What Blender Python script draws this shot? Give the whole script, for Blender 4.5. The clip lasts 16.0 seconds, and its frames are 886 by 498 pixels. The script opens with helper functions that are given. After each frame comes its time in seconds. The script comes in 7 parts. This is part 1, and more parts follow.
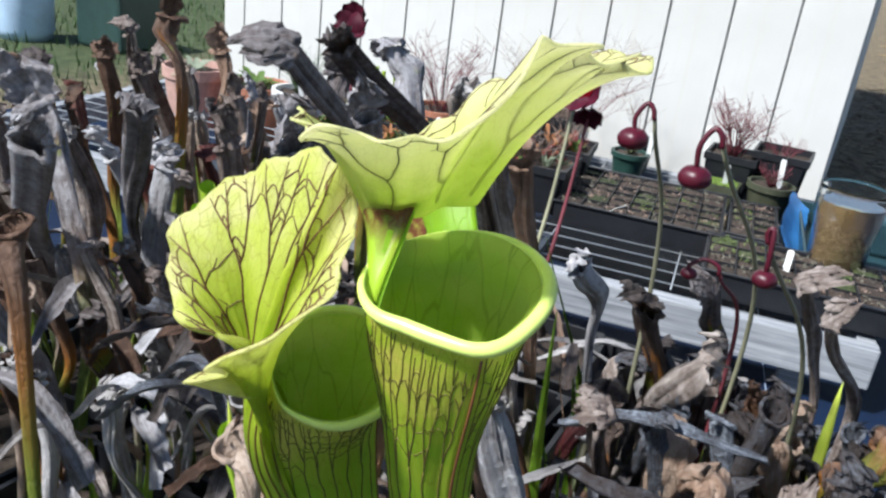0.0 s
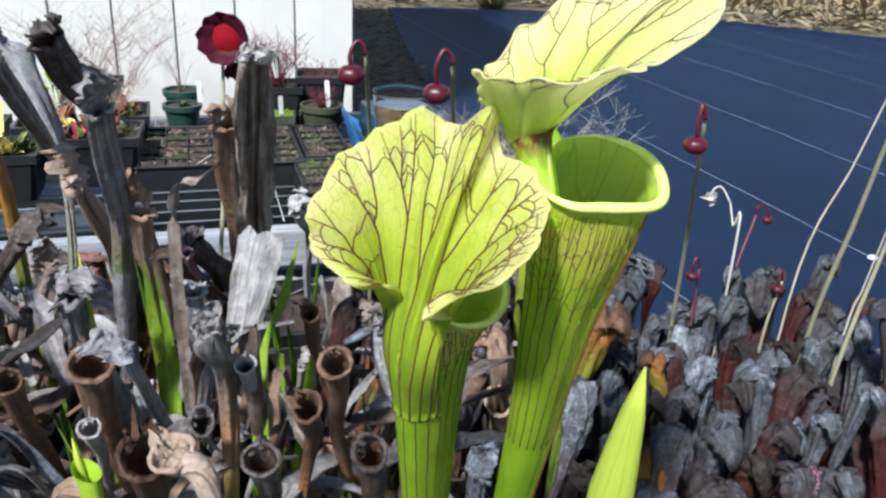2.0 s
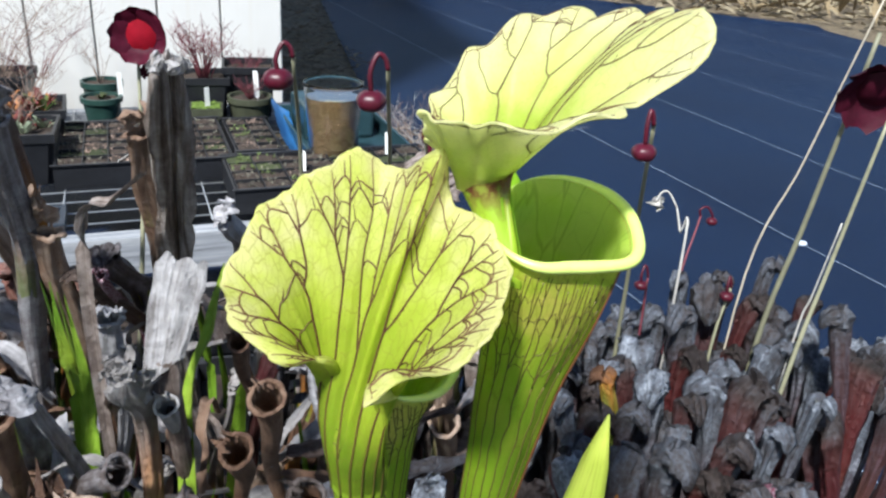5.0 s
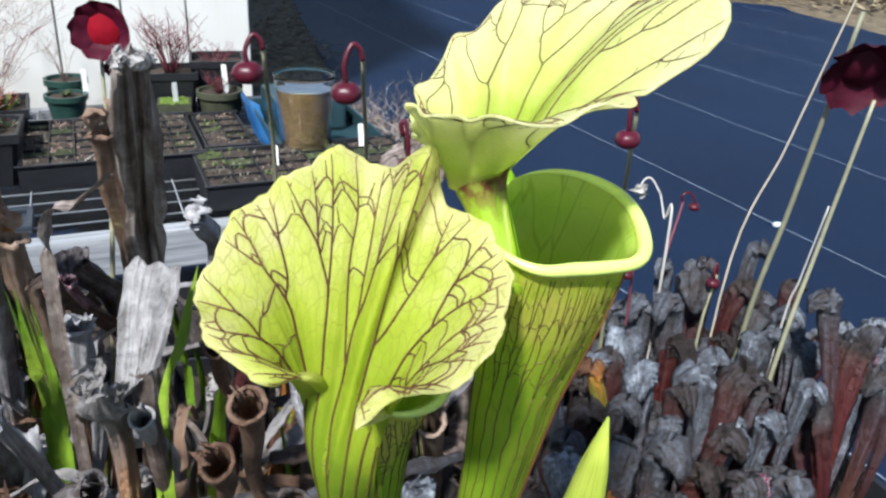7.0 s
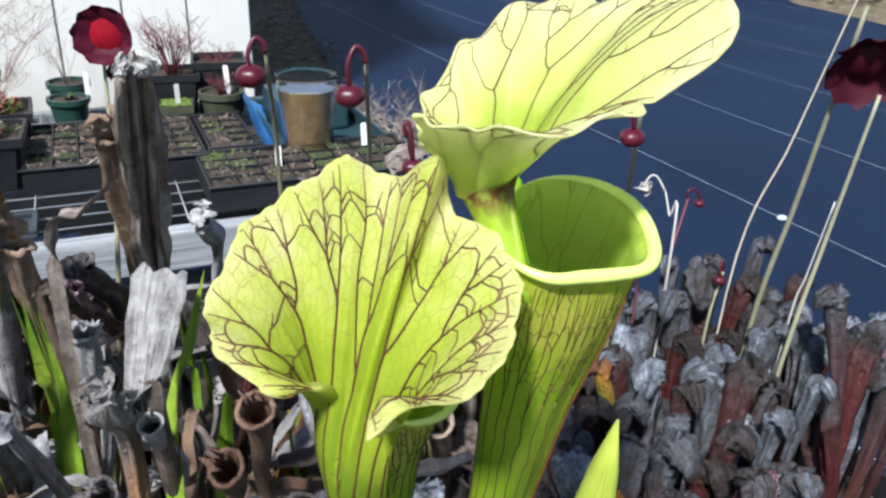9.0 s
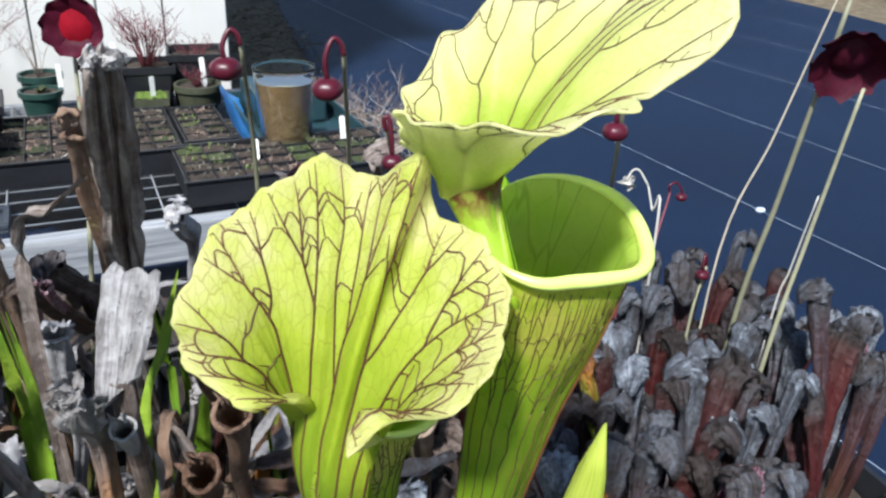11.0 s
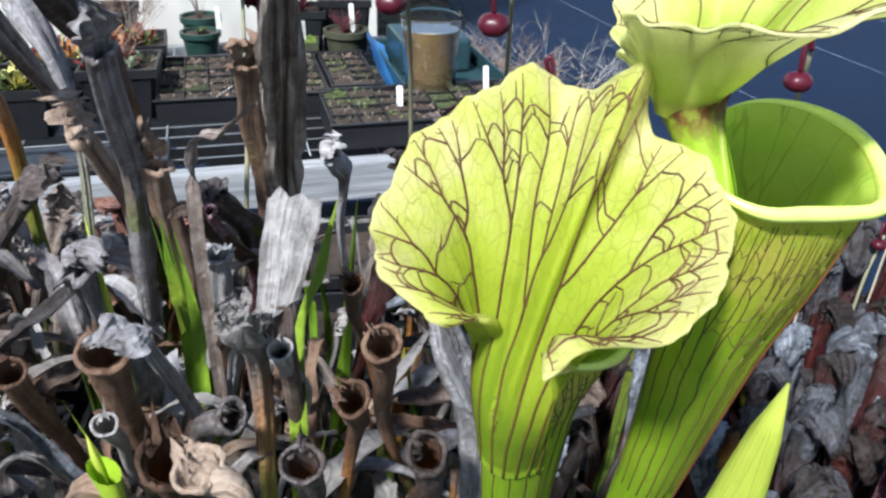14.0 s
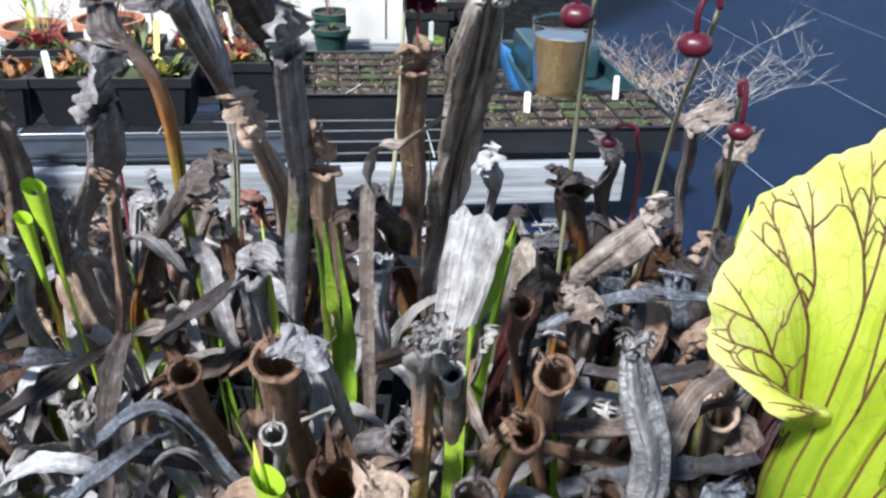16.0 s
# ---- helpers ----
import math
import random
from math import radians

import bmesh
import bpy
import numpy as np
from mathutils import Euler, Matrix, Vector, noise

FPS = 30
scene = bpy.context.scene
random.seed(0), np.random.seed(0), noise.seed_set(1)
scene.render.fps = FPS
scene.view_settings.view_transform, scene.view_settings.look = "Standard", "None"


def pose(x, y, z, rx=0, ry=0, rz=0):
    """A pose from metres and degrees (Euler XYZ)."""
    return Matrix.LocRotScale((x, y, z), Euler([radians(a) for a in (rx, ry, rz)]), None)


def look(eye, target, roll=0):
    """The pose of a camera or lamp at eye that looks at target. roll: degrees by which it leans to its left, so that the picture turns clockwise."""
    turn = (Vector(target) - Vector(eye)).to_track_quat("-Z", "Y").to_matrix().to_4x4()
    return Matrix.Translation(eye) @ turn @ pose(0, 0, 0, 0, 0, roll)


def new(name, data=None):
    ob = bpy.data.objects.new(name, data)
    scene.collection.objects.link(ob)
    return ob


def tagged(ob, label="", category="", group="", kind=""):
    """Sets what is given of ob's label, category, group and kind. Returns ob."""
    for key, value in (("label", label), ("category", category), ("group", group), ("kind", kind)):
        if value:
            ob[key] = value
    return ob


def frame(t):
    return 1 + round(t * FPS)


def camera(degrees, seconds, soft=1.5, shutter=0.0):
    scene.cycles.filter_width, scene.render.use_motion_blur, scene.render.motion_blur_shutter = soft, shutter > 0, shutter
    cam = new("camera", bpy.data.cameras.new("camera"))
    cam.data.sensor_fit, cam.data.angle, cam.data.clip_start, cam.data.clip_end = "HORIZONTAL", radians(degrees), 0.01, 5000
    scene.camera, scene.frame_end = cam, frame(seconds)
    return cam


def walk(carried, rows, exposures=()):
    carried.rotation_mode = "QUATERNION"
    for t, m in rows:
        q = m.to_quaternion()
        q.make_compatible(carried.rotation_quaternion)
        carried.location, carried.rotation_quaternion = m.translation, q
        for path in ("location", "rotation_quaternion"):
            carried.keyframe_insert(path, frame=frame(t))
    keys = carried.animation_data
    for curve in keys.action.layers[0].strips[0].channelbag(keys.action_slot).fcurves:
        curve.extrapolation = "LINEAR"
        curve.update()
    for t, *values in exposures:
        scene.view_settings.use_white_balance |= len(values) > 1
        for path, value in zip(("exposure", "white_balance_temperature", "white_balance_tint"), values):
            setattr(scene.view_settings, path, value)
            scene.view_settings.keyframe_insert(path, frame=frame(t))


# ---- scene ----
cam = camera(57.0, 16.0, soft=2.5)
PATH = [
    (0, (0.1144, 0.1082, 0.8507), (-0.6767, 1.7807, 0.0910), 7.13),
    (0.5, (0.0697, 0.0911, 0.8510), (-0.5304, 1.7853, -0.0262), 7.27),
    (1, (0.0035, 0.0652, 0.8466), (-0.1464, 1.8811, 0.0219), 6.35),
    (1.5, (-0.0511, 0.0237, 0.8514), (0.1529, 1.8405, 0.0405), 3.33),
    (2, (-0.0556, 0.0210, 0.8505), (0.2530, 1.8324, 0.0609), 2.87),
    (2.5, (-0.0524, 0.0316, 0.8565), (0.2598, 1.8478, 0.0795), 3.12),
    (3, (-0.0550, 0.0421, 0.8586), (0.2848, 1.8566, 0.0892), 2.97),
    (3.5, (-0.0575, 0.0523, 0.8567), (0.3127, 1.8532, 0.0695), 3.61),
    (4, (-0.0507, 0.0543, 0.8641), (0.3648, 1.8560, 0.1018), 2.51),
    (4.5, (-0.0505, 0.0600, 0.8598), (0.3917, 1.8394, 0.0608), 3.36),
    (7, (-0.0505, 0.0861, 0.8518), (0.4674, 1.8284, 0.0174), 2.82),
    (7.5, (-0.0512, 0.0850, 0.8552), (0.4588, 1.8294, 0.0205), 2.31),
    (8, (-0.0505, 0.0831, 0.8543), (0.4736, 1.8192, 0.0109), 2.25),
    (8.5, (-0.0501, 0.0858, 0.8553), (0.4745, 1.8202, 0.0088), 2.08),
    (9, (-0.0514, 0.0882, 0.8545), (0.4571, 1.8295, 0.0125), 1.92),
    (11.5, (-0.0468, 0.1026, 0.8508), (0.5126, 1.8168, -0.0144), 2.40),
    (12, (-0.0427, 0.1049, 0.8489), (0.4940, 1.8191, -0.0305), 2.05),
    (12.5, (-0.0400, 0.1051, 0.8481), (0.4840, 1.8172, -0.0432), 1.62),
    (13, (-0.0418, 0.1065, 0.8470), (0.4221, 1.8283, -0.0586), 1.25),
    (13.5, (-0.0491, 0.1067, 0.8428), (0.3457, 1.8320, -0.0885), 1.67),
    (14, (-0.0653, 0.1083, 0.8383), (0.1802, 1.8461, -0.1207), 1.64),
    (14.5, (-0.0764, 0.1086, 0.8341), (0.0751, 1.8519, -0.1345), 1.78),
    (15, (-0.0759, 0.1101, 0.8357), (0.0681, 1.8581, -0.1253), 1.11),
    (15.5, (-0.0823, 0.1230, 0.8465), (0.0931, 1.8954, -0.0636), 1.04),
    (16, (-0.1144, 0.1373, 0.8380), (-0.0976, 1.8896, -0.1258), 2.28),
]
EXPOSURES = [(0.0, 0.90), (0.5, 0.84), (1.0, 0.80), (1.5, 0.88), (2.0, 0.91), (13.0, 0.89), (14.5, 1.0), (15.5, 1.04), (16.0, 1.2)]
walk(cam, [(t, look(eye, target, roll)) for t, eye, target, roll in PATH], EXPOSURES)

# ---- world and sun ----
SUN_FROM = Vector((-0.36, -0.54, 0.76)).normalized()
world = bpy.data.worlds.new("world")
scene.world = world
world.use_nodes = True
wn = world.node_tree.nodes
sky = wn.new("ShaderNodeTexSky")
sky.sky_type = "NISHITA"
sky.sun_disc = False
sky.dust_density = 0.4
sky.ozone_density = 2.5
sky.sun_elevation = math.asin(SUN_FROM.z)
sky.sun_rotation = math.atan2(SUN_FROM.x, SUN_FROM.y)
wn["Background"].inputs["Strength"].default_value = 0.072
world.node_tree.links.new(sky.outputs["Color"], wn["Background"].inputs["Color"])
sun_data = bpy.data.lights.new("sun", "SUN")
sun_data.energy = 4.3
sun_data.angle = radians(5.0)
sun_data.color = (0.945, 0.965, 0.97)
sun = new("sun", sun_data)
sun.matrix_world = look(SUN_FROM * 10, (0, 0, 0))


# ---- node helpers ----
def material(name):
    m = bpy.data.materials.new(name)
    m.use_nodes = True
    nt = m.node_tree
    return m, nt, nt.nodes["Principled BSDF"]


def add(nt, kind, **values):
    n = nt.nodes.new(kind)
    for key, value in values.items():
        n.inputs[key.replace("_", " ")].default_value = value
    return n


def wire(nt, a, b):
    nt.links.new(a, b)


def coords(nt, which="Object", scale=(1, 1, 1)):
    tc = nt.nodes.new("ShaderNodeTexCoord")
    mp = nt.nodes.new("ShaderNodeMapping")
    mp.inputs["Scale"].default_value = scale
    wire(nt, tc.outputs[which], mp.inputs["Vector"])
    return mp.outputs["Vector"]


def noise_at(nt, vec, scale, detail=4.0, rough=0.6, distort=0.0):
    n = add(nt, "ShaderNodeTexNoise", Scale=scale, Detail=detail, Roughness=rough, Distortion=distort)
    if vec is not None:
        wire(nt, vec, n.inputs["Vector"])
    return n.outputs["Fac"]


def ramp(nt, fac, stops):
    r = nt.nodes.new("ShaderNodeValToRGB")
    els = r.color_ramp.elements
    while len(els) < len(stops):
        els.new(0.5)
    for el, (pos, col) in zip(els, stops):
        el.position = pos
        el.color = (*col, 1) if len(col) == 3 else col
    wire(nt, fac, r.inputs["Fac"])
    return r.outputs["Color"]


def blend(nt, fac, a, b, mode="MIX"):
    m = nt.nodes.new("ShaderNodeMix")
    m.data_type = "RGBA"
    m.blend_type = mode
    for sock, v in ((m.inputs[0], fac), (m.inputs[6], a), (m.inputs[7], b)):
        if isinstance(v, (int, float)):
            sock.default_value = v
        elif isinstance(v, tuple):
            sock.default_value = (*v, 1)
        else:
            wire(nt, v, sock)
    return m.outputs[2]


def calc(nt, op, a, b=0.0):
    m = nt.nodes.new("ShaderNodeMath")
    m.operation = op
    for sock, v in ((m.inputs[0], a), (m.inputs[1], b)):
        if isinstance(v, (int, float)):
            sock.default_value = v
        else:
            wire(nt, v, sock)
    return m.outputs[0]


def bump(nt, bsdf, height, strength=0.3, distance=0.002):
    b = add(nt, "ShaderNodeBump", Strength=strength, Distance=distance)
    wire(nt, height, b.inputs["Height"])
    wire(nt, b.outputs["Normal"], bsdf.inputs["Normal"])


def translucent(nt, bsdf, colour, share):
    """Lets a share of the light through a thin leaf, in a clearer tone than it throws back."""
    tr = nt.nodes.new("ShaderNodeBsdfTranslucent")
    clear = add(nt, "ShaderNodeGamma", Gamma=0.6)
    wire(nt, colour, clear.inputs["Color"])
    wire(nt, clear.outputs["Color"], tr.inputs["Color"])
    mx = nt.nodes.new("ShaderNodeMixShader")
    mx.inputs[0].default_value = share
    wire(nt, bsdf.outputs[0], mx.inputs[1])
    wire(nt, tr.outputs[0], mx.inputs[2])
    wire(nt, mx.outputs[0], nt.nodes["Material Output"].inputs["Surface"])


def object_random(nt):
    return nt.nodes.new("ShaderNodeObjectInfo").outputs["Random"]


# ---- materials ----
def simple(name, col, rough=0.6, vary=0.25, scale=40.0, relief=0.2, relief_size=0.002, metal=0.0, spec=0.5, object_vary=0.0):
    """A plain surface with two scales of tone and a fine relief."""
    m, nt, b = material(name)
    v = coords(nt)
    big = noise_at(nt, v, scale * 0.15, 3)
    fine = noise_at(nt, v, scale, 6, 0.7)
    dark = tuple(c * (1 - vary) for c in col)
    lite = tuple(min(1, c * (1 + vary)) for c in col)
    c1 = ramp(nt, big, [(0.3, dark), (0.7, lite)])
    c2 = ramp(nt, fine, [(0.25, tuple(c * (1 - vary) for c in dark)), (0.75, lite)])
    out = blend(nt, 0.5, c1, c2)
    if object_vary:
        hs = nt.nodes.new("ShaderNodeHueSaturation")
        wire(nt, out, hs.inputs["Color"])
        wire(nt, calc(nt, "ADD", calc(nt, "MULTIPLY", object_random(nt), 2 * object_vary), 1 - object_vary), hs.inputs["Value"])
        out = hs.outputs["Color"]
    wire(nt, out, b.inputs["Base Color"])
    b.inputs["Roughness"].default_value = rough
    b.inputs["Metallic"].default_value = metal
    b.inputs["Specular IOR Level"].default_value = spec
    if relief:
        bump(nt, b, fine, relief, relief_size)
    return m


def vein_lines(nt, uv, scale, width, warp=0.08):
    """A net of veins: dark along the borders of stretched cells."""
    mp = nt.nodes.new("ShaderNodeMapping")
    mp.inputs["Scale"].default_value = (*scale, 1)
    wire(nt, uv, mp.inputs["Vector"])
    ns = add(nt, "ShaderNodeTexNoise", Scale=0.9, Detail=2.0)
    wire(nt, mp.outputs["Vector"], ns.inputs["Vector"])
    off = nt.nodes.new("ShaderNodeVectorMath")
    off.operation = "MULTIPLY_ADD"
    off.inputs[1].default_value = (warp * 8, warp * 8, 0)
    wire(nt, ns.outputs["Color"], off.inputs[0])
    wire(nt, mp.outputs["Vector"], off.inputs[2])
    vo = add(nt, "ShaderNodeTexVoronoi", Scale=1.0)
    vo.voronoi_dimensions = "2D"
    vo.feature = "DISTANCE_TO_EDGE"
    wire(nt, off.outputs[0], vo.inputs["Vector"])
    mr = add(nt, "ShaderNodeMapRange", From_Min=width * 0.35, From_Max=width, To_Min=1.0, To_Max=0.0)
    wire(nt, vo.outputs["Distance"], mr.inputs["Value"])
    return mr.outputs["Result"]


def live_material(name, base, deep, vein, major, minor, widths, share, kind, strength=0.95):
    """Living pitcher tissue: green to yellow, with red-brown veins laid out along the growth of the leaf."""
    m, nt, b = material(name)
    tc = nt.nodes.new("ShaderNodeTexCoord")
    uv = tc.outputs["UV"]
    sep = nt.nodes.new("ShaderNodeSeparateXYZ")
    wire(nt, uv, sep.inputs[0])
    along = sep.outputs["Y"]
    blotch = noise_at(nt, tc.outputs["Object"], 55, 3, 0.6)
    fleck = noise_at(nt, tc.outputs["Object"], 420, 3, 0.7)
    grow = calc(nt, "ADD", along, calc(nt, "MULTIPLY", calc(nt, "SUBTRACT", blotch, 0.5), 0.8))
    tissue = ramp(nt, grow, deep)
    tissue = blend(nt, calc(nt, "MULTIPLY", fleck, 0.22), tissue, base)
    a = vein_lines(nt, uv, major, widths[0])
    c = vein_lines(nt, uv, minor, widths[1])
    reach = add(nt, "ShaderNodeMapRange", From_Min=kind[0], From_Max=kind[1], To_Min=kind[2], To_Max=kind[3])
    wire(nt, along, reach.inputs["Value"])
    fine = calc(nt, "MULTIPLY", c, reach.outputs["Result"])
    broken = ramp(nt, noise_at(nt, tc.outputs["Object"], 130, 2), [(0.3, (0.6,) * 3), (0.55, (1.0,) * 3)])
    lines = calc(nt, "MULTIPLY", calc(nt, "MAXIMUM", a, calc(nt, "MULTIPLY", fine, 0.9)), broken)
    colour = blend(nt, calc(nt, "MULTIPLY", lines, strength), tissue, vein)
    wire(nt, colour, b.inputs["Base Color"])
    b.inputs["Roughness"].default_value = 0.42
    b.inputs["Specular IOR Level"].default_value = 0.35
    bump(nt, b, calc(nt, "ADD", calc(nt, "MULTIPLY", lines, -0.6 * strength), calc(nt, "MULTIPLY", blotch, 0.8)), 0.35, 0.0012)
    translucent(nt, b, colour, share)
    return m


LID_MAT = live_material("veined_lid", (0.72, 0.74, 0.17), [(0.0, (0.20, 0.36, 0.012)), (0.20, (0.30, 0.47, 0.02)), (0.40, (0.42, 0.56, 0.03)), (0.66, (0.57, 0.68, 0.07)), (0.86, (0.71, 0.77, 0.18)), (1.0, (0.84, 0.81, 0.38))],
                        (0.38, 0.36, 0.05), (24.0, 15.0), (44.0, 30.0), (0.05, 0.06), 0.60, (0.30, 0.75, 0.0, 0.8), 0.50)
LID_PALE = live_material("pale_veined_lid", (0.86, 0.88, 0.36), [(0.0, (0.36, 0.56, 0.03)), (0.22, (0.58, 0.72, 0.09)), (0.42, (0.80, 0.85, 0.26)), (0.75, (0.88, 0.89, 0.40)), (1.0, (0.92, 0.89, 0.52))],
                         (0.38, 0.36, 0.05), (24.0, 15.0), (44.0, 30.0), (0.05, 0.06), 0.60, (0.30, 0.75, 0.0, 0.8), 0.30)
TUBE_MAT = live_material("veined_tube", (0.42, 0.52, 0.05), [(0.0, (0.14, 0.30, 0.01)), (0.60, (0.30, 0.50, 0.025)), (0.85, (0.46, 0.56, 0.05)), (1.0, (0.66, 0.58, 0.12))],
                         (0.24, 0.24, 0.02), (30.0, 9.0), (44.0, 40.0), (0.05, 0.06), 0.48, (0.72, 0.97, 0.0, 1.0), 0.40)
TUBE_TOP = live_material("neck_green", (0.42, 0.62, 0.05), [(0.0, (0.30, 0.56, 0.03)), (1.0, (0.42, 0.66, 0.05))],
                         (0.2, 0.34, 0.02), (20.0, 4.0), (44.0, 40.0), (0.03, 0.03), 0.60, (0.5, 0.9, 0.0, 0.4), 0.3)
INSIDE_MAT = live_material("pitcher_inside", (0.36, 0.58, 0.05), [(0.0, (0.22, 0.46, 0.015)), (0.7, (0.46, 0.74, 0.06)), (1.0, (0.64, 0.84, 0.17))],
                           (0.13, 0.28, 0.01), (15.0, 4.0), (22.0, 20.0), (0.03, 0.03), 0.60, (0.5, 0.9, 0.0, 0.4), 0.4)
LIP_MAT = simple("pitcher_lip", (0.66, 0.80, 0.20), 0.3, 0.15, 120, 0.1, 0.0005)
# the red of the neck
NECK_RED, nr, nrb = material("neck_red_blotched")
nv = coords(nr)
wire(nr, ramp(nr, noise_at(nr, nv, 170, 4, 0.6), [(0.36, (0.075, 0.016, 0.010)), (0.50, (0.16, 0.058, 0.022)), (0.62, (0.32, 0.32, 0.05))]), nrb.inputs["Base Color"])
nrb.inputs["Roughness"].default_value = 0.4
bump(nr, nrb, noise_at(nr, nv, 300, 3), 0.3, 0.001)


# the neck under the raised lid: green below, blotched red above
NECK_MIX, nx_, nxb = material("neck_green_to_red")
nxc = nx_.nodes.new("ShaderNodeTexCoord")
nxs = nx_.nodes.new("ShaderNodeSeparateXYZ")
wire(nx_, nxc.outputs["UV"], nxs.inputs[0])
nxn = noise_at(nx_, nxc.outputs["Object"], 170, 4, 0.6)
nxr = ramp(nx_, nxn, [(0.36, (0.075, 0.016, 0.010)), (0.48, (0.16, 0.058, 0.022)), (0.60, (0.30, 0.34, 0.05))])
nxf = add(nx_, "ShaderNodeMapRange", From_Min=0.15, From_Max=0.28, To_Min=0.0, To_Max=1.0)
wire(nx_, calc(nx_, "ADD", nxs.outputs["Y"], calc(nx_, "MULTIPLY", calc(nx_, "SUBTRACT", nxn, 0.5), 0.5)), nxf.inputs["Value"])
nxo = blend(nx_, nxf.outputs["Result"], (0.36, 0.54, 0.04), nxr)
wire(nx_, nxo, nxb.inputs["Base Color"])
nxb.inputs["Roughness"].default_value = 0.4
translucent(nx_, nxb, nxo, 0.3)


def dead_material(name, tones, base_tones, spread=0.5, crackle=0.0, crackle_scale=150.0, shares=(0.42, 0.36, 0.22), foot_at=(0.22, 0.58, 0.8)):
    """Dried leaf tissue: bleached grey and brown, streaked along its length, browner and greener at the foot."""
    m, nt, b = material(name)
    tc = nt.nodes.new("ShaderNodeTexCoord")
    rnd = object_random(nt)
    mp = nt.nodes.new("ShaderNodeMapping")
    mp.inputs["Scale"].default_value = (14, 4.0, 1)
    wire(nt, tc.outputs["UV"], mp.inputs["Vector"])
    shift = nt.nodes.new("ShaderNodeCombineXYZ")
    wire(nt, calc(nt, "MULTIPLY", rnd, 57.0), shift.inputs[0])
    wire(nt, calc(nt, "MULTIPLY", rnd, 31.0), shift.inputs[1])
    wire(nt, shift.outputs[0], mp.inputs["Location"])
    streak = noise_at(nt, mp.outputs["Vector"], 1.0, 5, 0.65, 0.3)
    blot = noise_at(nt, tc.outputs["Object"], 60, 4, 0.65)
    crumple = noise_at(nt, tc.outputs["Object"], 150, 5, 0.7, 0.8)
    tone = calc(nt, "ADD", calc(nt, "MULTIPLY", streak, shares[0]), calc(nt, "ADD", calc(nt, "ADD", calc(nt, "MULTIPLY", blot, shares[1]), calc(nt, "MULTIPLY", crumple, shares[2])), calc(nt, "MULTIPLY", calc(nt, "SUBTRACT", rnd, 0.5), spread)))
    if crackle:
        vo = add(nt, "ShaderNodeTexVoronoi", Scale=crackle_scale)
        vo.feature = "DISTANCE_TO_EDGE"
        wire(nt, tc.outputs["Object"], vo.inputs["Vector"])
        net = add(nt, "ShaderNodeMapRange", From_Min=0.02, From_Max=0.35, To_Min=crackle, To_Max=-crackle * 0.6)
        wire(nt, vo.outputs["Distance"], net.inputs["Value"])
        tone = calc(nt, "ADD", tone, net.outputs["Result"])
    col = ramp(nt, tone, tones)
    sep = nt.nodes.new("ShaderNodeSeparateXYZ")
    wire(nt, tc.outputs["UV"], sep.inputs[0])
    foot = ramp(nt, calc(nt, "ADD", sep.outputs["Y"], calc(nt, "MULTIPLY", calc(nt, "SUBTRACT", streak, 0.5), 0.35)), base_tones)
    sepf = nt.nodes.new("ShaderNodeSeparateColor")
    fac = add(nt, "ShaderNodeMapRange", From_Min=foot_at[0], From_Max=foot_at[1], To_Min=0.95, To_Max=0.0)
    wire(nt, calc(nt, "ADD", sep.outputs["Y"], calc(nt, "MULTIPLY", calc(nt, "SUBTRACT", rnd, 0.5), foot_at[2])), fac.inputs["Value"])
    out = blend(nt, fac.outputs["Result"], col, foot)
    wire(nt, out, b.inputs["Base Color"])
    b.inputs["Roughness"].default_value = 0.55
    b.inputs["Specular IOR Level"].default_value = 0.4
    bump(nt, b, calc(nt, "ADD", calc(nt, "MULTIPLY", streak, 0.7), calc(nt, "ADD", blot, calc(nt, "MULTIPLY", crumple, 0.8))), 0.9, 0.005)
    translucent(nt, b, out, 0.12)
    return m


GREY_TONES = [(0.26, (0.028, 0.018, 0.014)), (0.38, (0.095, 0.074, 0.068)), (0.48, (0.21, 0.19, 0.195)), (0.60, (0.40, 0.39, 0.41)), (0.78, (0.70, 0.69, 0.71))]
BROWN_TONES = [(0.24, (0.035, 0.015, 0.008)), (0.42, (0.135, 0.072, 0.045)), (0.58, (0.28, 0.175, 0.12)), (0.82, (0.52, 0.41, 0.33))]
FOOT_TONES = [(0.0, (0.08, 0.16, 0.02)), (0.32, (0.20, 0.26, 0.03)), (0.48, (0.42, 0.16, 0.025)), (0.66, (0.15, 0.07, 0.035))]
DEAD_GREY = dead_material("dead_leaf_grey", GREY_TONES, FOOT_TONES, 0.36)
DEAD_BROWN = dead_material("dead_leaf_brown", BROWN_TONES, FOOT_TONES)
DEAD_RED = dead_material("dead_leaf_red_brown", [(0.2, (0.04, 0.012, 0.01)), (0.42, (0.15, 0.035, 0.025)), (0.6, (0.27, 0.13, 0.10)), (0.85, (0.52, 0.45, 0.43))], FOOT_TONES)
DEAD_PALE = dead_material("dead_leaf_bleached", [(0.24, (0.08, 0.058, 0.05)), (0.42, (0.29, 0.265, 0.255)), (0.62, (0.53, 0.51, 0.505)), (0.85, (0.80, 0.79, 0.78))], FOOT_TONES, 0.2)
BLADE_MAT = dead_material("green_blade", [(0.2, (0.09, 0.20, 0.01)), (0.5, (0.19, 0.37, 0.02)), (0.8, (0.36, 0.48, 0.05))], [(0.0, (0.12, 0.26, 0.01)), (0.5, (0.28, 0.50, 0.03)), (0.9, (0.46, 0.28, 0.04))])
